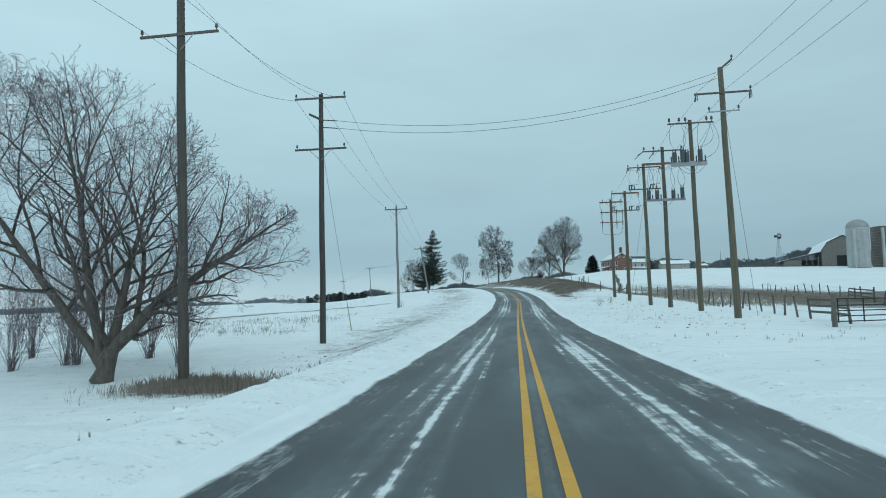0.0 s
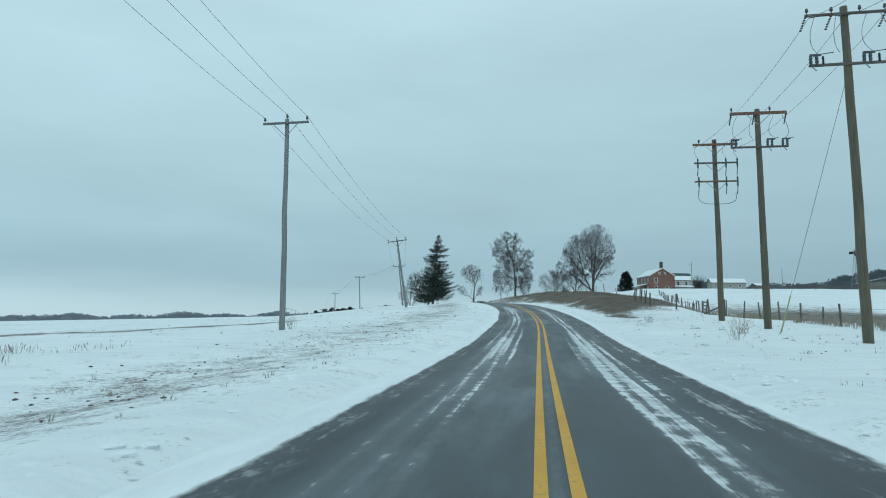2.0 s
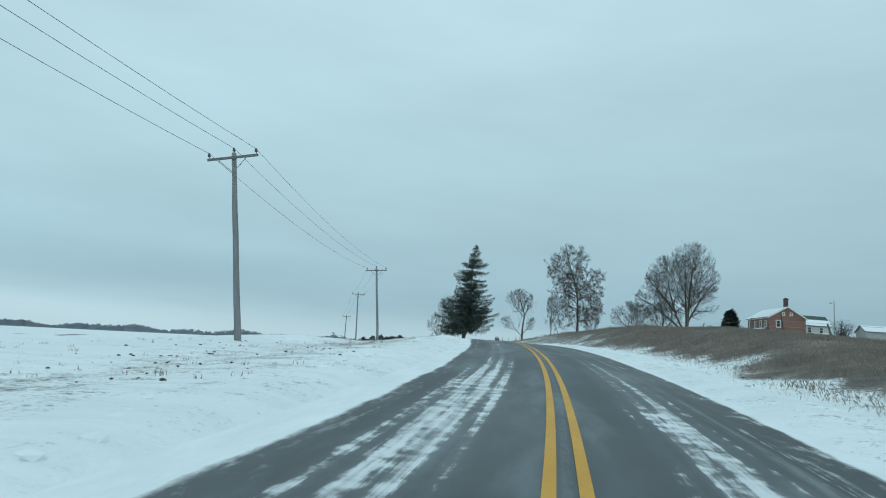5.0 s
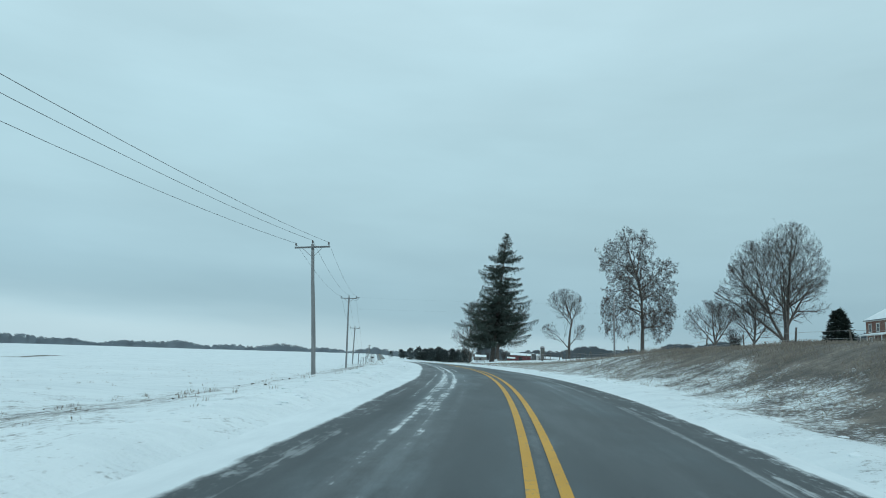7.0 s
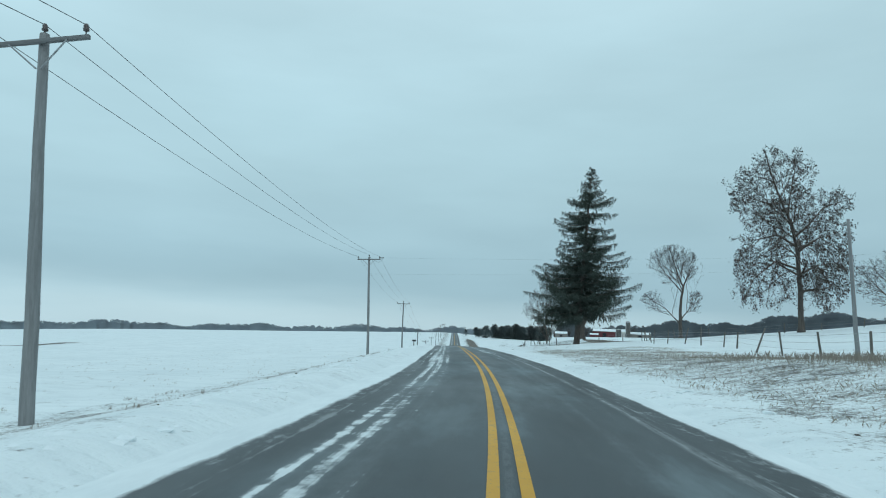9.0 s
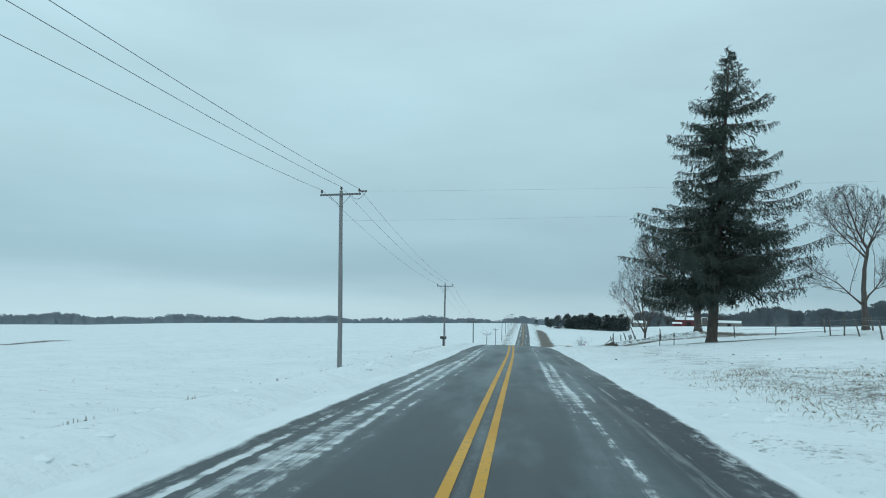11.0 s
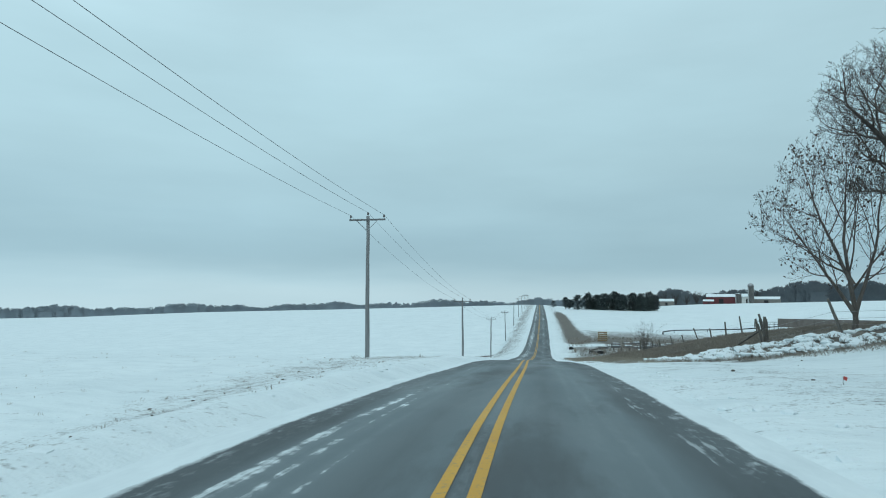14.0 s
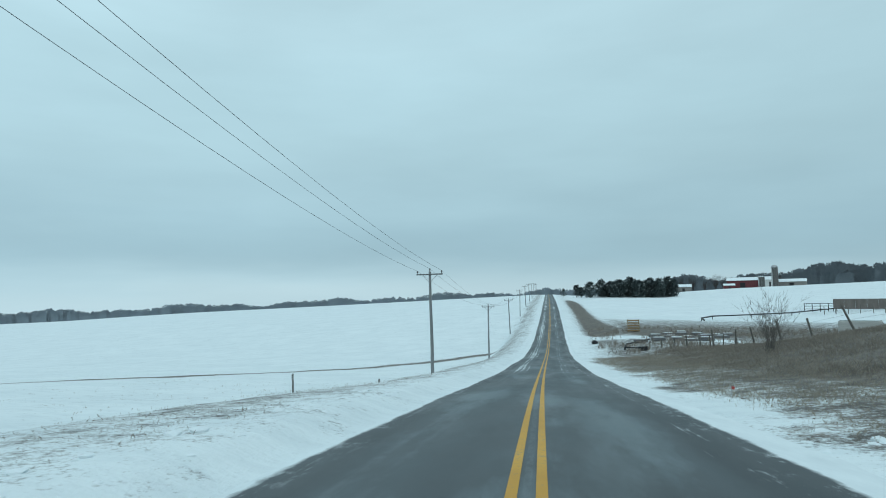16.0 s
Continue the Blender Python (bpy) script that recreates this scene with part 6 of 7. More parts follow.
field_pole = pole_base(14.3, 193.2, "bare grey wooden pole beside the pasture fence", 6.6, 0.10, M_POLE_GREY, 20, (-1.5, 0), "farmyard poles")

# ---- barn, silos and wind pump ----


def barn(x, y, rz):
    ob = thing("barn", x, y, gz(x, y) - 0.2, rz, "large old grey barn with gambrel roof and snowy lean-to", "barn")
    bm = bmesh.new()
    prof = [(-7, 0), (7, 0), (7, 6.2), (5.0, 9.2), (0, 11.6), (-5.0, 9.2), (-7, 6.2)]
    a, b = [[bm.verts.new((px, py, pz)) for px, pz in prof] for py in (0, 22)]
    bm.faces.new(a)
    bm.faces.new(b[::-1])
    for i in range(len(prof)):
        k = (i + 1) % len(prof)
        bm.faces.new((a[i], b[i], b[k], a[k]))
    part("board_wall", bm, M_BARNWOOD, ob)
    for (ax, az), (bx, bz) in (((7.4, 5.7), (5.0, 9.35)), ((5.05, 9.3), (0, 11.8)), ((0, 11.8), (-5.05, 9.3)), ((-5.0, 9.35), (-7.4, 5.7))):
        ln, ang = math.hypot(bx - ax, bz - az), math.degrees(math.atan2(bz - az, bx - ax))
        nx, nz = -(bz - az) / ln, (bx - ax) / ln
        if nz < 0:
            nx, nz = -nx, -nz
        for nm, mt, up, th in (("roof", M_ROOF, 0.1, 0.16), ("roof_snow", M_SNOWCAP, 0.22, 0.08)):
            bm = bmesh.new()
            box(bm, ((ax + bx) / 2 + nx * up, 11, (az + bz) / 2 + nz * up), (ln, 22.8, th), pose(0, 0, 0, 0, -ang, 0))
            part(nm, bm, mt, ob)
    # dark panel on the closed wall, coloured like the shaded barn inside
    bm = bmesh.new()
    box(bm, (0, -0.05, 2.2), (4.2, 0.12, 4.2))
    part("barn_door", bm, M_DARK, ob, "dark panel coloured as a shaded barn doorway")
    # lean-to towards the road
    bm = bmesh.new()
    box(bm, (-13.5, 6, 4.35), (13.6, 13, 0.18), pose(0, 0, 0, 0, -13, 0))
    lt = part("lean_to_roof", bm, M_ROOF, ob)
    bm = bmesh.new()
    box(bm, (-13.55, 6, 4.5), (13.4, 12.9, 0.1), pose(0, 0, 0, 0, -13, 0))
    part("roof_snow", bm, M_SNOWCAP, lt)
    bm = bmesh.new()
    box(bm, (-13.6, 12.2, 1.7), (13.0, 0.2, 3.4))
    part("lean_to_wall", bm, M_BARNWOOD, ob)
    bm = bmesh.new()
    box(bm, (-16.8, 0.2, 1.5), (6.0, 0.2, 3.0))
    part("lean_to_wall", bm, M_BARNWOOD, ob)
    for k in range(4):
        bm = bmesh.new()
        box(bm, (-8.2 - 2.0 * k, 0.0, 2.0), (0.22, 0.22, 4.0))
        part("lean_to_post", bm, M_BARNWOOD, ob)
    return ob


def silo(x, y, h, r, mat, label, dome=True):
    ob = thing("silo", x, y, gz(x, y) - 0.2, 0, label, "silo", "farm silos")
    bm = bmesh.new()
    lathe(bm, [(r, 0), (r, h)], 28)
    body = part("silo_wall", bm, mat, ob)
    k = int(h / 0.9)
    for i in range(1, k):
        bm = bmesh.new()
        n = 28
        ring = [[bm.verts.new(((r + o) * math.cos(6.28319 * j / n), (r + o) * math.sin(6.28319 * j / n), h * i / k + dz)) for j in range(n)] for o, dz in ((0.0, -0.03), (0.04, 0), (0.0, 0.03))]
        for lo, hi in zip(ring, ring[1:]):
            for j in range(n):
                bm.faces.new((lo[j], lo[(j + 1) % n], hi[(j + 1) % n], hi[j]))
        part("hoop", bm, M_STEEL, body)
    bm = bmesh.new()
    if dome:
        lathe(bm, [(r * 1.02, h)] + [(r * 1.02 * math.cos(a), h + r * 0.85 * math.sin(a)) for a in (0.2, 0.5, 0.8, 1.1, 1.35)] + [(0.1, h + r * 0.86)], 28)
    else:
        lathe(bm, [(r * 1.02, h), (r * 1.02, h + 0.25), (0.2, h + 0.55)], 28)
    part("dome" if dome else "cap", bm, M_STEEL if dome else M_SNOWCAP, ob)
    bm = bmesh.new()
    box(bm, (-r * 0.75 - 0.2, -r * 0.75, h * 0.48), (0.7, 0.7, h * 0.95))
    part("unloading_chute", bm, M_CONCRETE, ob)
    return ob


barn(150, 231, -20)
silo(141, 209, 13.6, 3.4, M_CONCRETE, "pale concrete stave silo with a metal dome", True)
silo(153, 212, 14.0, 4.6, M_RUSTSILO, "broad brown silo with a snow-covered flat top", False)


def wind_pump(x, y, h):
    ob = thing("wind_pump", x, y, gz(x, y) - 0.1, 15, "old metal farm wind pump on a lattice tower", "wind pump")
    for sx in (-1, 1):
        for sy in (-1, 1):
            bm = bmesh.new()
            rod(bm, (sx * 1.1, sy * 1.1, 0), (sx * 0.12, sy * 0.12, h), 0.06, n=5)
            part("tower_leg", bm, M_STEEL, ob)
    for i in range(1, 6):
        q = 1.1 - 0.98 * i / 6.3
        z = h * i / 6.3
        for a, b in (((-q, -q), (q, -q)), ((q, -q), (q, q)), ((q, q), (-q, q)), ((-q, q), (-q, -q))):
            bm = bmesh.new()
            rod(bm, (*a, z), (*b, z), 0.035, n=4)
            rod(bm, (*a, z), (b[0] * 0.87, b[1] * 0.87, z + h / 6.3), 0.025, n=4)
            part("tower_brace", bm, M_STEEL, ob)
    hub = Vector((0, -0.5, h + 0.3))
    for i in range(12):
        a = 2 * math.pi * i / 12
        bm = bmesh.new()
        c = hub + Vector((math.cos(a) * 0.85, 0, math.sin(a) * 0.85))
        box(bm, c, (0.95, 0.03, 0.34), pose(0, 0, 0, 25, -math.degrees(a), 0))
        part("blade", bm, M_DARK, ob)
    bm = bmesh.new()
    box(bm, (0, 1.4, h + 0.3), (0.04, 1.5, 0.9))
    rod(bm, (0, -0.5, h + 0.3), (0, 1.2, h + 0.3), 0.06, n=6)
    part("tail_vane", bm, M_DARK, ob)
    return ob


wind_pump(137.5, 252, 12.5)
for k in range(9):
    bx = 92 + 4.6 * k
    by = 226 + 0.5 * k
    ps = thing("yard_post", bx, by, gz(bx, by) - 0.1, 0, "grey wooden farmyard fence post", "fence post", "farmyard fence")
    bm = bmesh.new()
    rod(bm, (0, 0, 0), (0, 0, 1.4), 0.10, 0.09, 7)
    part("post", bm, M_POST, ps)
    bm = bmesh.new()
    for zz in (0.6, 1.1):
        box(bm, (2.3, 0.25, zz + 0.1), (4.7, 0.05, 0.16), pose(0, 0, 0, 0, 0, 6))
    part("rail", bm, M_POST, ps)

# ---- fences ----


def fence(name, pts, spacing, seed, label, h=1.35, wires=(0.45, 0.8, 1.15), r=0.075, lean=5.0, rails=(), tall=0.25, tilt=(0, 0)):
    """A run of posts with wires between them; rails: spans that have wooden rails instead."""
    rng = random.Random(seed)
    spots = []
    for (ax, ay), (bx, by) in zip(pts, pts[1:]):
        k = max(1, int(round(math.hypot(bx - ax, by - ay) / spacing)))
        spots += [(ax + (bx - ax) * i / k + rng.gauss(0, 0.1), ay + (by - ay) * i / k + rng.gauss(0, 0.15)) for i in range(k)]
    spots.append(pts[-1])
    x0, y0 = spots[0]
    z0 = gz(x0, y0)
    ob = thing(name, x0, y0, z0, 0, label, "fence", "pasture fences")
    tops = []
    for x, y in spots:
        z = gz(x, y)
        bm = bmesh.new()
        hh = h * rng.uniform(0.9, 1.0 + tall)
        tx, ty = math.sin(radians(rng.gauss(tilt[0], lean))), math.sin(radians(rng.gauss(tilt[1], lean)))
        a = Vector((x - x0, y - y0, z - z0 - 0.3))
        b = a + Vector((tx, ty, 1)) * (hh + 0.3)
        rod(bm, a, b, r * rng.uniform(0.8, 1.25), r * rng.uniform(0.7, 1.0), 7)
        part("post", bm, M_POST, ob)
        tops.append((a + Vector((tx, ty, 1)) * 0.3, Vector((tx, ty, 1))))
    for i, ((a, u), (b, v)) in enumerate(zip(tops, tops[1:])):
        bm = bmesh.new()
        if i in rails:
            for zz in (0.45, 0.8, 1.15):
                m = (a + b) / 2 + (u + v) / 2 * zz
                w = (b + v * zz) - (a + u * zz)
                box(bm, m, (w.length, 0.05, 0.13), w.to_track_quat("X", "Z").to_matrix().to_4x4())
            part("rail", bm, M_POST, ob)
        else:
            for zz in wires:
                rod(bm, a + u * zz, b + v * zz, 0.008, n=3, caps=False)
            part("wire", bm, M_STEEL, ob)
    return ob


def beside(y, d):
    """A place at the distance d to the right of the road's middle."""
    return (float(road_x(y)) + d / float(slope_cos(y)), y)


fence("pasture_fence", [beside(y, q) for y, q in ((31.5, 16.6), (45, 18.2), (60, 19.4), (75, 19.8), (86, 19.4))] + [(29.0, 97.2)], 2.7, 1, "weathered pasture fence with wooden posts and wire", rails=(0, 1), h=1.35, r=0.07, tall=0.12)
fence("pasture_fence", [(28.2, 100.6), (30.3, 106.6), (36, 125), (48, 170), (60, 215)], 3.0, 2, "pasture fence climbing towards the farmhouse", h=1.35, rails=(0,), r=0.07, tall=0.12)
fence("cross_fence", [(28.4, 99.6), (25.1, 100.0), (23.2, 101.0), (23.6, 107.5)], 2.4, 22, "short wire fence joining the grassy bank", h=1.4, r=0.075, tall=0.1)
fence("pasture_fence", [beside(48, 30), (48, 75), (62, 120)], 4.0, 3, "inner pasture fence in dead grass", h=1.2, rails=(3, 4, 5))
fence("bank_fence", [(24.2, 110), beside(120, 17), beside(150, 17), beside(185, 15.5), beside(200, 17.5), beside(214.5, 20.5), beside(235, 22), beside(252, 26)], 4.8, 4, "leaning old wire fence along the grassy bank", h=1.3, lean=9, r=0.055)
fence("field_fence", [(-13.0, 281), (-20.4, 286.0), (-20.2, 297), (-20.8, 311), (-24.0, 319), (-27.5, 328), (-32, 338), (-38, 348)], 4.6, 5, "old leaning field fence above the brown bank", h=1.5, lean=7, tilt=(-13, 4), r=0.085)
fence("yard_fence", [(-4, 268), (8, 262), (22, 257), (40, 254)], 5.0, 6, "wire fence behind the snowy lawn", h=1.2, lean=4)


def corner_post(x, y, h, r, label):
    ob = thing("corner_post", x, y, gz(x, y) - 0.2, 0, label, "fence post")
    bm = bmesh.new()
    rod(bm, (0, 0, 0), (0.02, 0, h), r, r * 0.9, 10)
    part("post", bm, M_POST, ob)
    bm = bmesh.new()
    rod(bm, (-1.5, 0.9, 0.4), (0, 0, h * 0.7), r * 0.55, n=6)
    part("brace", bm, M_POST, ob)
    return ob


corner_post(-20.4, 286.0, 2.2, 0.10, "stout braced corner post of the field fence")
corner_post(28.9, 97.4, 1.75, 0.13, "stout dark corner post of the pasture fence")


def farm_gate(x, y, rz, w=3.4):
    ob = thing("farm_gate", x, y, gz(x, y) + 0.05, rz, "tubular steel farm gate between wooden posts", "gate")
    for zz in (0.2, 0.45, 0.7, 0.95, 1.25):
        bm = bmesh.new()
        rod(bm, (-w / 2, 0, zz), (w / 2, 0, zz), 0.03, n=6)
        part("gate_rail", bm, M_DARK, ob)
    for xx in (-w / 2, 0, w / 2):
        bm = bmesh.new()
        rod(bm, (xx, 0, 0.15), (xx, 0, 1.3), 0.03, n=6)
        part("gate_upright", bm, M_DARK, ob)
    for xx in (-w / 2 - 0.25, w / 2 + 0.25):
        bm = bmesh.new()
        rod(bm, (xx, 0, -0.3), (xx, 0, 1.5), 0.12, 0.11, 9)
        part("gate_post", bm, M_POST, ob)
    return ob


farm_gate(*beside(29.6, 16.2), 20)

# ---- roadside things ----


def mailbox(x, y, rz):
    ob = thing("mailbox", x, y, gz(x, y) - 0.05, rz, "dark grey roadside mailbox on a wooden post", "mailbox")
    bm = bmesh.new()
    box(bm, (0, 0, 0.5), (0.11, 0.11, 1.25), bevel=0.01)
    part("post", bm, M_POLE_DARK, ob)
    bm = bmesh.new()
    n, prof = 8, [(-0.11, 0), (0.11, 0)]
    prof += [(0.11 * math.cos(a), 0.12 + 0.11 * math.sin(a)) for a in (math.pi * i / n for i in range(n + 1))]
    a, b = [[bm.verts.new((px, py, 1.1 + pz)) for px, pz in prof] for py in (-0.29, 0.29)]
    bm.faces.new(a)
    bm.faces.new(b[::-1])
    for i in range(len(prof)):
        k = (i + 1) % len(prof)
        bm.faces.new((a[i], b[i], b[k], a[k]))
    part("box", bm, M_MAILBOX, ob)
    bm = bmesh.new()
    box(bm, (0, 0, 1.09), (0.26, 0.64, 0.03), bevel=0.005)
    part("support_board", bm, M_POLE_DARK, ob)
    bm = bmesh.new()
    box(bm, (0.12, 0.1, 1.3), (0.012, 0.04, 0.2))
    part("flag", bm, M_STEEL, ob)
    return ob


mailbox(-28.0, 244.05, -63)


def marker_post(x, y, h, label):
    ob = thing("marker_post", x, y, gz(x, y) - 0.05, 20, label, "marker post", "roadside markers")
    bm = bmesh.new()
    box(bm, (0, 0, h / 2), (0.07, 0.04, h), bevel=0.006)
    part("post", bm, M_POLE_DARK, ob)
    bm = bmesh.new()
    box(bm, (0, -0.03, h - 0.16), (0.1, 0.02, 0.24))
    part("reflector", bm, M_RUSTSILO if h < 1.4 else M_WHITE, ob)
    if h >= 1.4:
        for k in range(3):
            bm = bmesh.new()
            box(bm, (0, -0.043, h - 0.08 - 0.09 * k), (0.102, 0.004, 0.035), Euler((0, 0.6, 0)).to_matrix().to_4x4())
            part("stripe", bm, M_DARK, ob)
    return ob


marker_post(-51.7, 299.4, 1.5, "slim roadside marker post in snow")
marker_post(-8.9, 253.5, 1.15, "short dark post standing in the lawn")
marker_post(-10.6, 257.4, 1.2, "short dark post standing in the lawn")
marker_post(-55.5, 312.0, 0.7, "short marker stake in snow")


def boulder(x, y, s, seed, label):
    rng = random.Random(seed)
    ob = thing("boulder", x, y, gz(x, y) - 0.1, rng.uniform(0, 180), label, "boulder")
    for nm, mt, lift, flat in (("stone", M_STONE, 0.0, 1.0), ("snow_patch", M_SNOWCAP, s * 0.56, 0.35)):
        bm = bmesh.new()
        bmesh.ops.create_icosphere(bm, subdivisions=3, radius=1.0)
        k = 1.0 if nm == "stone" else 0.62
        for v in bm.verts:
            f = 1 + 0.28 * noise.noise(v.co * 1.6 + Vector((seed, 0, 0))) + 0.10 * noise.noise(v.co * 4)
            v.co = Vector((v.co.x * s * f * k, v.co.y * s * 0.75 * f * k, max(-0.1, v.co.z * s * 0.85 * f * flat) + lift))
        part(nm, bm, mt, ob, smooth=False)
    return ob



def marker_flag(x, y, h):
    ob = thing("marker_flag", x, y, gz(x, y) - 0.1, 30, "small red flag on a thin wire in the snow", "marker flag", "red marker flags")
    bm = bmesh.new()
    rod(bm, (0, 0, 0), (0, 0, h), 0.006, n=5)
    part("wire", bm, M_STEEL, ob)
    bm = bmesh.new()
    box(bm, (0.05, 0, h - 0.05), (0.10, 0.006, 0.085), Euler((0.1, 0.35, 0)).to_matrix().to_4x4())
    part("flag", bm, M_FLAG, ob, "red plastic flag")


M_FLAG = two_tone("red_plastic", (0.42, 0.06, 0.05), (0.58, 0.10, 0.08), 4.0, rough=0.5)
marker_flag(-18.9, 260.9, 0.34)
marker_flag(-33.7, 298.0, 0.40)
for wx, wy, wh, k in ((17.0, 67.6, 1.1, 1), (19.6, 72.5, 0.8, 2), (-5.0, 73.6, 0.7, 3), (-11.9, 28.4, 0.9, 4), (16.6, 91.0, 0.6, 5), (17.6, 82.6, 0.5, 6), (-45.6, 279.2, 0.35, 7), (-47.3, 282.5, 0.3, 8), (-26.6, 224.6, 0.7, 9)):
    bush("dead_weeds", wx, wy, wh, wh * 0.7, 500 + k, "small clump of dead weeds standing in snow", M_GRASS, 16, 0.006)


def fallen_twig(x, y, seed):
    rng = random.Random(seed)
    ob = thing("fallen_branch", x, y, gz(x, y) + 0.02, rng.uniform(0, 180), "broken dark twigs lying on the snow", "branch", "fallen twigs")
    segs = []
    for _ in range(4):
        p, w = np.array([0.0, 0.0, 0.03]), np.array([rng.uniform(-1, 1), rng.uniform(-0.6, 0.6), rng.uniform(0, 0.25)])
        for i in range(4):
            q = p + w * 0.22
            q[2] = max(q[2], 0.02)
            segs.append((p, q, 0.022 - 0.004 * i, 0.018 - 0.004 * i))
            if i:
                segs.append((q, q + np.array([rng.gauss(0, 0.15), rng.gauss(0, 0.15), 0.12]), 0.009, 0.004))
            p, w = q, w + np.array([rng.gauss(0, 0.3), rng.gauss(0, 0.3), -0.05])
    v, f = tubes(segs, 5)
    mesh_object("branchwork", v, f, M_BARK, ob)
    ob.scale = (0.5, 0.5, 0.5)


for k, (tx, ty) in enumerate(((18.6, 76.5), (19.6, 75.6), (17.4, 84.0), (16.9, 92.5), (19.8, 68.8), (17.2, 45.5))):
    fallen_twig(tx, ty, 600 + k)
boulder(-16.2, 262.4, 0.8, 3, "dark rounded boulder with a little snow on the lawn")

# ---- far farm ----


def far_barn(x, y, rz, w, l, eave, ridge, mat, label):
    return shed("far_barn", x, y, rz, w, l, eave, ridge, mat, label, doors=((0, w * 0.16, eave * 0.7),), category="barn")


def sight(px, py, r):
    """A place r metres off towards (px, py) from the end of the straight."""
    a, b = px + 23.6, py - 252.3
    k = r / math.hypot(a, b)
    return (-23.6 + a * k, 252.3 + b * k)


fx, fy = sight(-80, 1074, 640)
far_barn(fx + 14, fy, -4, 26, 11, 6.6, 9.4, M_BARNRED, "long faded red barn with a snowy roof")
far_barn(fx + 3, fy - 14, 10, 9, 6, 2.8, 4.4, M_BARNRED, "small red farm shed with a snowy roof")
far_barn(fx + 52, fy + 5, -6, 22, 10, 3.5, 6.0, M_BARNWOOD, "grey farm building with a snowy roof")
far_barn(fx + 35, fy + 26, 0, 9, 9, 6.5, 9.5, M_WHITE, "white farm building with a snowy roof")
far_barn(fx - 38, fy + 16, 5, 14, 8, 4.5, 7.0, M_BARNWOOD, "grey farmhouse in the distance")
far_barn(fx - 62, fy + 10, 0, 10, 7, 3, 5, M_SIDING, "pale outbuilding in the distance")
silo(fx + 39, fy - 4, 16.5, 2.6, M_FARSILO, "tall dark silo behind the red barn", True)
silo(fx + 28.5, fy - 6, 9.0, 2.6, M_FARSILO, "short brown silo beside the red barn", False)
for k in range(14):
    rr = random.Random(300 + k)
    bush("farm_tree", fx - 75 + 9 * k + rr.uniform(-3, 3), fy + 38 + rr.uniform(-10, 10), rr.uniform(8, 13), 6, 310 + k, "bare tree round the distant farm", stems=34, r=0.10)

# ---- stream crossing ----


def bale(x, y, rz, label="white wrapped bale lying in snow"):
    ob = thing("bale", x, y, gz(x, y) - 0.05, rz, label, "bale", "bales by the stream")
    bm = bmesh.new()
    box(bm, (0, 0, 0.45), (1.9, 1.3, 0.9), bevel=0.15)
    part("wrapping", bm, M_ROOF, ob)
    bm = bmesh.new()
    box(bm, (0, 0, 0.95), (1.35, 0.8, 0.14), bevel=0.06)
    part("snow_patch", bm, M_SNOWCAP, ob)
    ob.scale = (1.1, 1.0, 0.34 + 0.34 * abs(math.sin(x * 3.7 + y)))
    return ob


for k in range(16):
    rr = random.Random(400 + k)
    bale(-50.5 + 2.4 * (k % 5) + 0.8 * (k // 5) + rr.uniform(-0.5, 0.5), 378 + 8.5 * (k // 5) + rr.uniform(-1.2, 1.2), rr.uniform(-25, 25))


def crate(x, y):
    ob = thing("crate", x, y, gz(x, y), 10, "weathered orange-brown wooden crate by the stream", "crate")
    for zz in (0.2, 0.7, 1.2, 1.7, 2.2):
        bm = bmesh.new()
        box(bm, (0, 0, zz), (2.2, 1.2, 0.24), bevel=0.02)
        part("board", bm, M_CRATE, ob)
    for xx in (-1.05, 1.05):
        bm = bmesh.new()
        box(bm, (xx, -0.62, 1.2), (0.16, 0.1, 2.5))
        part("corner_batten", bm, M_CRATE, ob)
    return ob


M_CRATE = two_tone("orange_brown_boards", (0.22, 0.14, 0.07), (0.36, 0.245, 0.13), 3.0)
crate(-57.0, 405)


def bunker_wall(x, y, rz, w):
    ob = thing("bunker_wall", x, y, gz(x, y) - 0.3, rz, "long dark grey concrete wall in the field", "wall")
    k = int(w / 3)
    for i in range(k):
        bm = bmesh.new()
        box(bm, (i * 3.0 - w / 2, 0, 1.2), (2.96, 0.35, 3.2), bevel=0.03)
        part("wall_panel", bm, M_RUSTSILO, ob)
    return ob


bunker_wall(17, 506, -10, 62)


def pipe_rail(pts, label, up=0.9):
    ob = thing("pipe_rail", *pts[0], gz(*pts[0]), 0, label, "rail")
    x0, y0 = pts[0]
    z0 = gz(x0, y0)
    last = None
    for (ax, ay), (bx, by) in zip(pts, pts[1:]):
        bm = bmesh.new()
        a, b = Vector((ax - x0, ay - y0, gz(ax, ay) - z0 + up)), Vector((bx - x0, by - y0, gz(bx, by) - z0 + up))
        rod(bm, a, b, 0.12 if by < 400 else 0.2, n=6)
        part("pipe", bm, M_DARK, ob)
        bm = bmesh.new()
        rod(bm, b - Vector((0, 0, up + 0.3)), b, 0.1, n=6)
        part("support", bm, M_DARK, ob)
    return ob


pipe_rail([(-47, 440), (-49.5, 460), (-48, 476), (-38, 488), (-27, 501), (-15, 512)], "low dark pipe rail across the stream field")
pipe_rail([(-49.5, 378), (-52, 373), (-51, 367), (-47.5, 362)], "low dark pipe rail curving round the bales", 0.35)
fence("stream_fence", [(-47, 363), (-42, 359.5), (-36, 353)], 2.0, 15, "short row of posts beside the bales", h=1.1, lean=5)
fence("yard_fence", [(-18, 503), (-6, 499), (14, 493)], 3.0, 16, "row of posts before a long dark wall", h=2.4, lean=3, r=0.12)


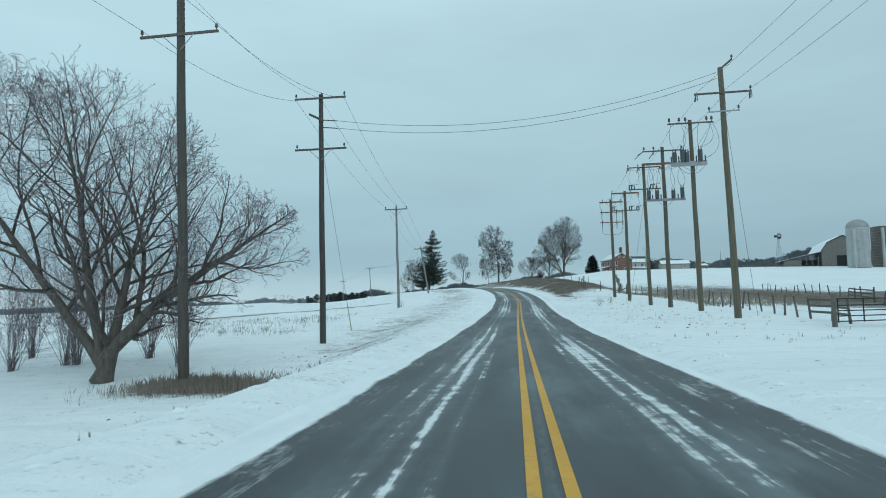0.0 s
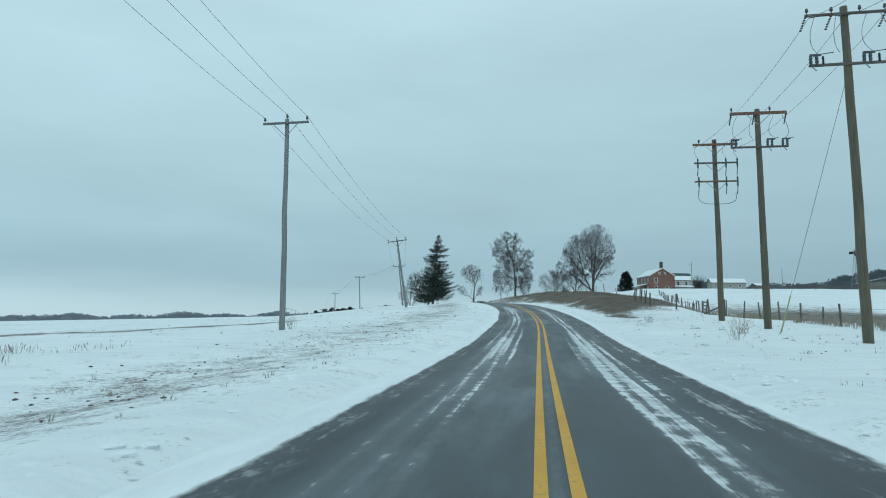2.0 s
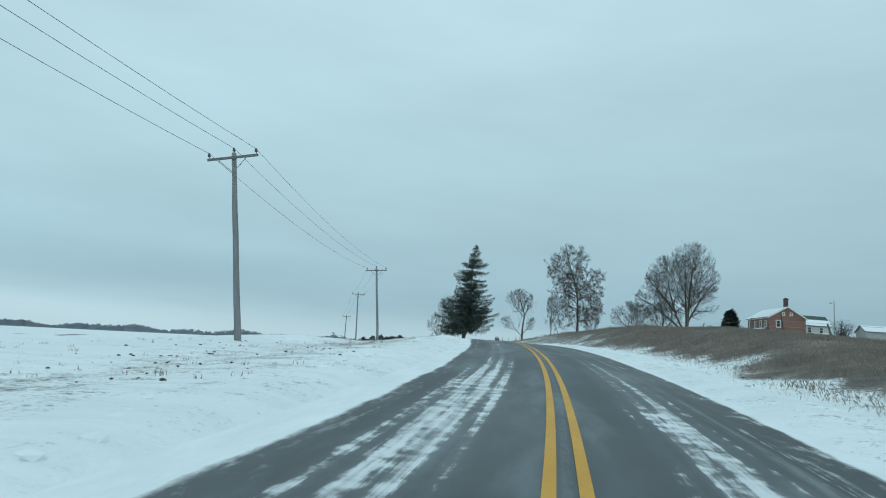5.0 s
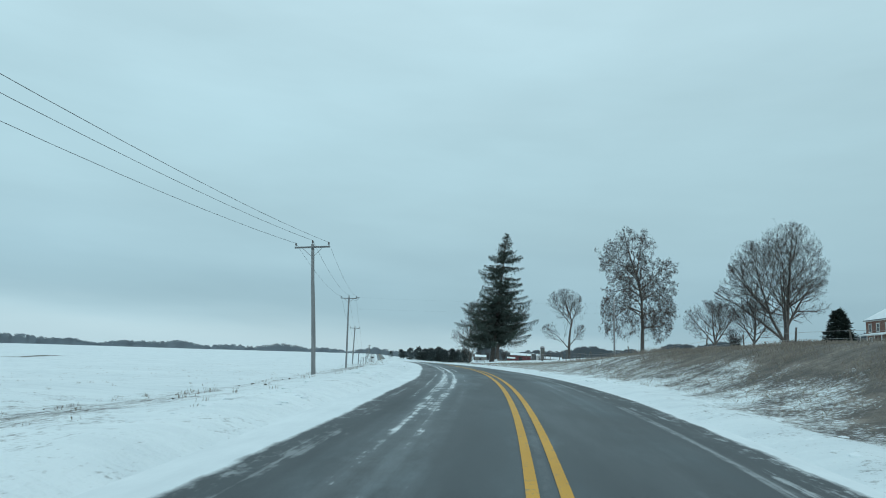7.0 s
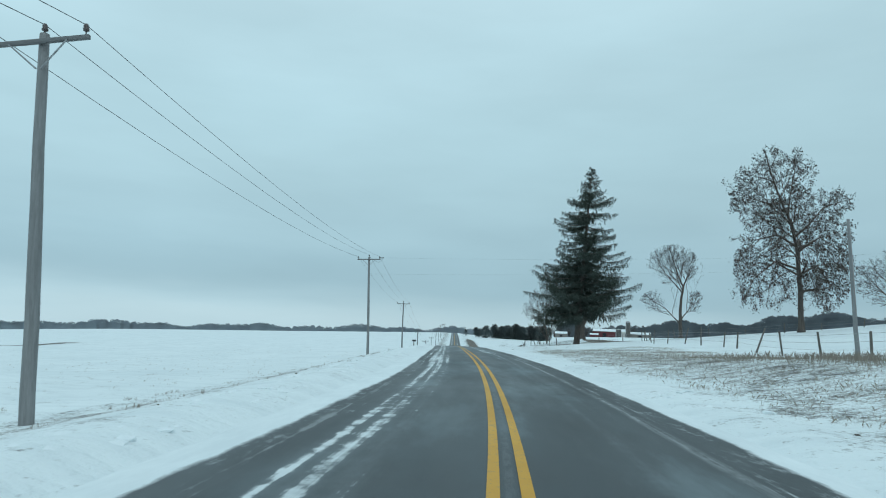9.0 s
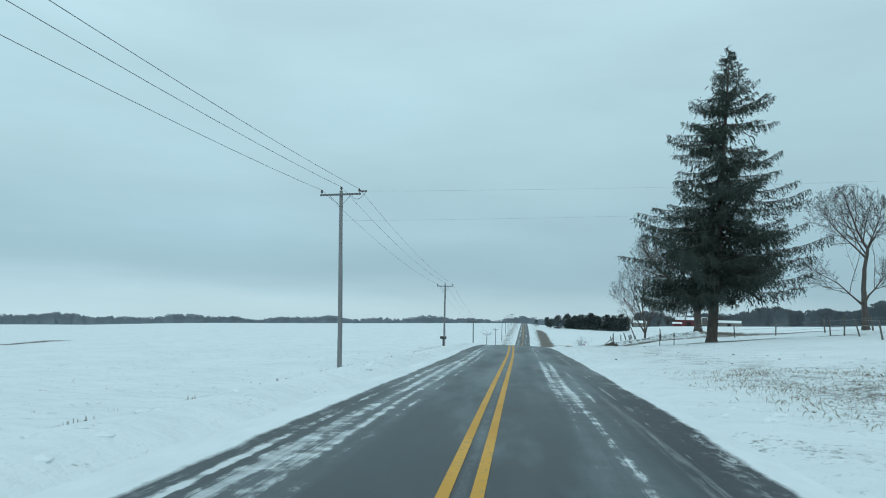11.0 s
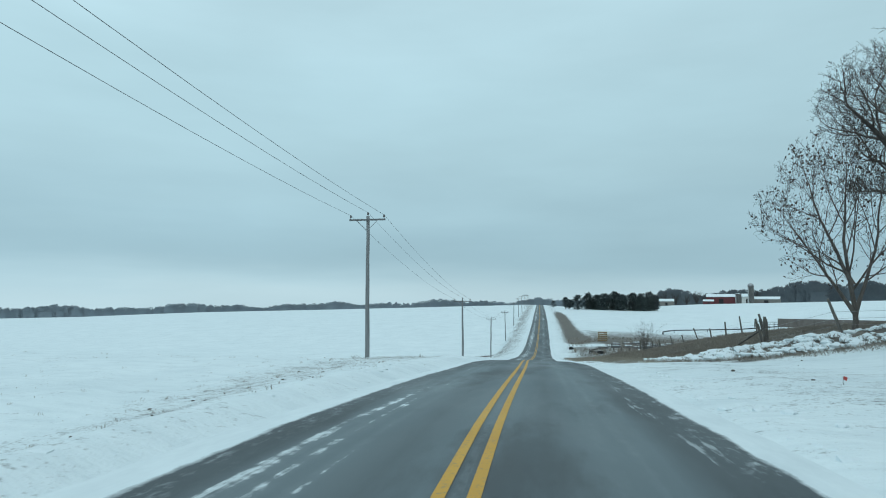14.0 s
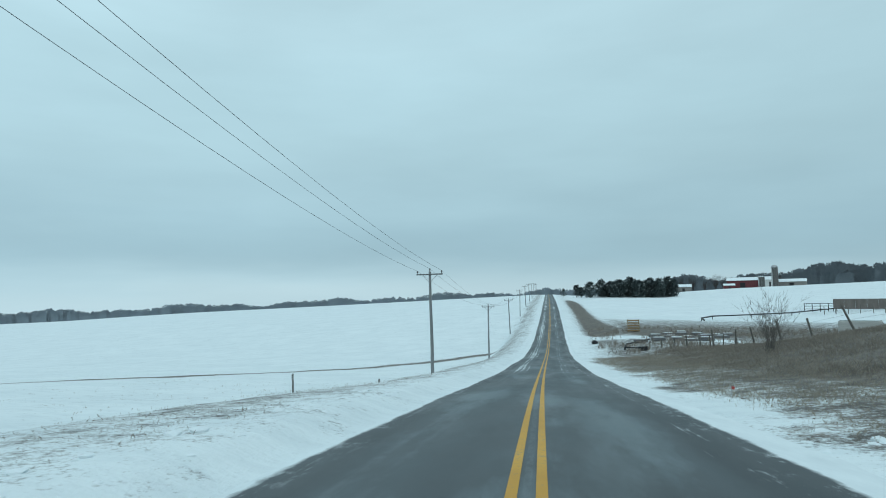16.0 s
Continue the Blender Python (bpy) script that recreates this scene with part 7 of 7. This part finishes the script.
def cattle_panel(x, y, rz, w, h):
    ob = thing("cattle_panel", x, y, gz(x, y), rz, "open steel cattle pen panels beside a long wall", "railing")
    for k in range(5):
        bm = bmesh.new()
        rod(bm, (-w / 2 + w * k / 4, 0, 0), (-w / 2 + w * k / 4, 0, h), 0.11, n=6)
        part("upright", bm, M_DARK, ob)
    for zz in (0.35, 0.7, 1.0):
        bm = bmesh.new()
        rod(bm, (-w / 2, 0, h * zz), (w / 2, 0, h * zz), 0.09, n=6)
        part("rail", bm, M_DARK, ob)
    return ob


cattle_panel(-18.5, 513, -8, 9, 2.7)


def culvert(x, y, rz):
    ob = thing("culvert_pipe", x, y, gz(x, y) + 0.1, rz, "dark open end of a culvert pipe in the bank", "pipe")
    bm = bmesh.new()
    lathe(bm, [(0.45, 0), (0.5, 0), (0.5, 1.6), (0.45, 1.6)], 16)
    bmesh.ops.rotate(bm, verts=bm.verts, cent=(0, 0, 0), matrix=Matrix.Rotation(radians(90), 3, "X"))
    part("pipe", bm, M_DARK, ob)
    return ob


culvert(-61.0, 389.5, 20)


def trough(x, y, rz):
    ob = thing("feed_trough", x, y, gz(x, y), rz, "small dark feed trough in trampled snow", "trough")
    for c, s in (((0, 0, 0.08), (1.2, 0.6, 0.06)), ((0, -0.29, 0.3), (1.2, 0.04, 0.5)), ((0, 0.29, 0.3), (1.2, 0.04, 0.5)), ((-0.58, 0, 0.3), (0.04, 0.54, 0.5)), ((0.58, 0, 0.3), (0.04, 0.54, 0.5))):
        bm = bmesh.new()
        box(bm, c, s)
        part("board", bm, M_DARK, ob)
    return ob


trough(-47.3, 360.6, 30)


def feed_tank(x, y):
    ob = thing("feed_tank", x, y, gz(x, y) - 0.1, -15, "pale dented metal tank behind the field fence", "tank")
    bm = bmesh.new()
    box(bm, (0, 0, 1.0), (3.6, 1.8, 2.0), bevel=0.15)
    part("body", bm, M_SIDING, ob)
    bm = bmesh.new()
    box(bm, (0, 0, 2.03), (3.4, 1.7, 0.12), bevel=0.04)
    part("snow_patch", bm, M_SNOWCAP, ob)
    return ob


feed_tank(-26.3, 337.3).scale = (0.8, 0.8, 0.72)

# ---- grass, stalks and snow lumps ----


def scatter(name, count, spot, material, label, seed, h=(0.25, 0.7), blades=5, width=0.012, lean=0.35, category="grass", loose=0.07):
    """Tufts of narrow blades joined into one mesh. spot(rng) gives a place and a scale, or None."""
    rng = random.Random(seed)
    px, py, ps = [], [], []
    while len(px) < count:
        s = spot(rng)
        if s:
            px.append(s[0])
            py.append(s[1])
            ps.append(s[2])
    pz = ground_z(np.array(px), np.array(py))
    vv, ff = [], []
    for x, y, z, sc in zip(px, py, pz, ps):
        for _ in range(blades):
            az = rng.uniform(0, 6.283)
            ln = rng.uniform(*h) * sc
            bx, by = x + rng.gauss(0, loose), y + rng.gauss(0, loose)
            lx, ly = math.cos(az) * lean * ln * rng.random(), math.sin(az) * lean * ln * rng.random()
            w = width * (0.7 + 0.6 * rng.random())
            cx, cy = -math.sin(az) * w, math.cos(az) * w
            k = len(vv)
            vv += [(bx - cx, by - cy, z - 0.03), (bx + cx, by + cy, z - 0.03), (bx + lx * 0.5 + cx * 0.7, by + ly * 0.5 + cy * 0.7, z + ln * 0.6), (bx + lx * 1.4, by + ly * 1.4, z + ln)]
            ff += [(k, k + 1, k + 2), (k, k + 2, k + 3)]
    ob = mesh_object(name, vv, ff, material)
    return tagged(ob, label, category, kind="stuff")


def in_band(y0, y1, d0, d1, weight=None):
    def spot(rng):
        y, d = rng.uniform(y0, y1), rng.uniform(d0, d1)
        if weight and rng.random() > weight(y, d):
            return None
        x, yy = beside(y, d)
        n = noise.noise(Vector((x * 0.35, yy * 0.35, 0)))
        if n < -0.25 and rng.random() < 0.7:
            return None
        return (x, yy, 0.75 + 0.5 * (n + 0.5))
    return spot


def bank_weight(y, d):
    x, yy = beside(y, d)
    j = 1.2 * noise.noise(Vector((x * 0.25, yy * 0.25, 5))) + 0.6 * noise.noise(Vector((x * 0.8, yy * 0.8, 2)))
    return float(ss(d + 1.5 * j - 2.2 * ss(y, 128, 156), 6.0, 8.2) * (1 - ss(y + 5 * j, 155, 172)) * ss(y + 3 * j - 1.6 * d, 76, 86) * (1 - ss(d + 2 * j, 17, 26)))


scatter("bank_grass", 24000, in_band(86, 200, 6.2, 26, bank_weight), M_GRASS, "dry brown grass covering the roadside bank", 1, (0.05, 0.17), 5, 0.0045, loose=0.2, lean=0.6)
scatter("bank_stalks", 11000, in_band(104, 216, 6.0, 16), M_STRAW, "pale dead stalks poking through thin snow", 2, (0.02, 0.085), 6, 0.0032, loose=0.45, lean=1.0)


def field_edge(y, d):
    x, yy = beside(y, d)
    j = 1.2 * noise.noise(Vector((x * 0.25, yy * 0.25, 5))) + 0.7 * noise.noise(Vector((x * 0.8, yy * 0.8, 2)))
    e = float(np.interp(y, [277, 281, 287, 297, 316, 330, 345, 362], [7.2, 7.4, 8.5, 9.6, 9.8, 11.0, 12.5, 14.0]))
    return float(ss(d + j - e, -0.8, 1.2) * (1 - ss(y, 350, 364)))


scatter("field_bank_grass", 22000, in_band(278, 364, 7.0, 30, field_edge), M_GRASS_DARK, "dry brown grass on the field bank", 3, (0.05, 0.20), 6, 0.005, loose=0.3, lean=0.7)
scatter("field_bank_stalks", 2600, in_band(278, 364, 7.0, 26, field_edge), M_STRAW, "pale straw stalks among the brown grass", 31, (0.06, 0.22), 4, 0.004, loose=0.4, lean=0.7)
scatter("verge_stalks", 12000, in_band(279, 352, 5.6, 12), M_STRAW, "pale frosted weeds on the verge", 4, (0.02, 0.09), 6, 0.0032, loose=0.4, lean=0.9)
scatter("bank_grass", 900, in_band(166, 190, 9.4, 15), M_GRASS, "tall dry grass on the bank", 21, (0.10, 0.30), 6, 0.005, loose=0.35)
scatter("verge_tufts", 900, in_band(262, 345, -9.5, -4.8), M_GRASS, "sparse grass tips in the snowy verge", 16, (0.015, 0.05), 6, 0.0035, loose=0.4, lean=0.9)
scatter("fence_grass", 5000, in_band(60, 110, 18.5, 36), M_STRAW, "pale dead grass along the pasture fence", 5, (0.2, 0.5), 4, 0.012)
scatter("verge_tufts", 700, in_band(5, 280, -12, -5.2), M_GRASS, "sparse grass tips in the snowy verge", 6, (0.03, 0.11), 6, 0.008)
scatter("verge_tufts", 260, in_band(20, 110, 6, 16), M_GRASS, "sparse grass tips in the snowy verge", 7, (0.04, 0.14), 5, 0.008)
scatter("corn_stubble", 420, in_band(46, 64, -36, -16.5), M_GRASS, "short rows of brown corn stubble in the snowy field", 41, (0.10, 0.34), 5, 0.012, loose=0.2)
scatter("field_stubble", 1300, in_band(60, 330, -45, -10), M_STRAW, "sparse stubble in the snowy field", 8, (0.04, 0.12), 5, 0.008)


def pole_tuft(rng):
    a, r = rng.uniform(0, 6.283), abs(rng.gauss(0, 1.1))
    return (-10.6 + math.cos(a) * r * 1.7, 27.3 + math.sin(a) * r, 1.0)


scatter("pole_grass", 1700, pole_tuft, M_GRASS, "tall brown grass round the foot of the pole", 9, (0.15, 0.5), 5, 0.007, loose=0.15)


def stream_spot(rng):
    y, d = rng.uniform(345, 420), rng.uniform(8, 75)
    x, yy = beside(y, d)
    if noise.noise(Vector((x * 0.12, yy * 0.12, 3))) < 0.0:
        return None
    return (x, yy, 1.2)


scatter("stream_weeds", 2600, stream_spot, M_GRASS, "dead weeds along the stream", 10, (0.25, 0.7), 5, 0.014)


def snow_lumps(name, count, spot, seed, label, size=(0.06, 0.22), material=None):
    rng = random.Random(seed)
    bm = bmesh.new()
    bmesh.ops.create_icosphere(bm, subdivisions=1, radius=1.0)
    base = [v.co.copy() for v in bm.verts]
    faces = [[v.index for v in f.verts] for f in bm.faces]
    bm.free()
    vv, ff = [], []
    while count:
        s = spot(rng)
        if not s:
            continue
        count -= 1
        x, y, sc = s
        r = rng.uniform(*size) * sc
        z = gz(x, y) + r * 0.25
        k = len(vv)
        for b in base:
            q = r * rng.uniform(0.6, 1.35)
            vv.append((x + b.x * q * 1.3, y + b.y * q * 1.3, z + b.z * q * 0.62))
        ff += [[i + k for i in f] for f in faces]
    ob = mesh_object(name, vv, ff, material or M_SNOWCAP)
    return tagged(ob, label, "snow", kind="stuff")


snow_lumps("plough_snow", 700, in_band(280.0, 285.0, 7.5, 25), 1, "lumpy ridge of ploughed snow beside the drive", (0.08, 0.30))
snow_lumps("verge_snow", 1300, in_band(-5, 300, 4.1, 5.3), 2, "small lumps of ploughed snow along the road edge", (0.03, 0.10))
snow_lumps("verge_snow", 1300, in_band(-5, 330, -5.3, -4.1), 3, "small lumps of ploughed snow along the road edge", (0.03, 0.10))
snow_lumps("clods", 260, in_band(2, 280, -11, -5.8), 4, "dark clods and leaves scattered on the snow", (0.015, 0.045), M_STONE)
snow_lumps("clods", 320, in_band(20, 125, -14, -6.0), 6, "dark clods and leaves scattered on the snow", (0.012, 0.048), M_STONE)
snow_lumps("clods", 260, in_band(2, 300, 5, 14), 5, "dark clods and leaves scattered on the snow", (0.015, 0.05), M_STONE)
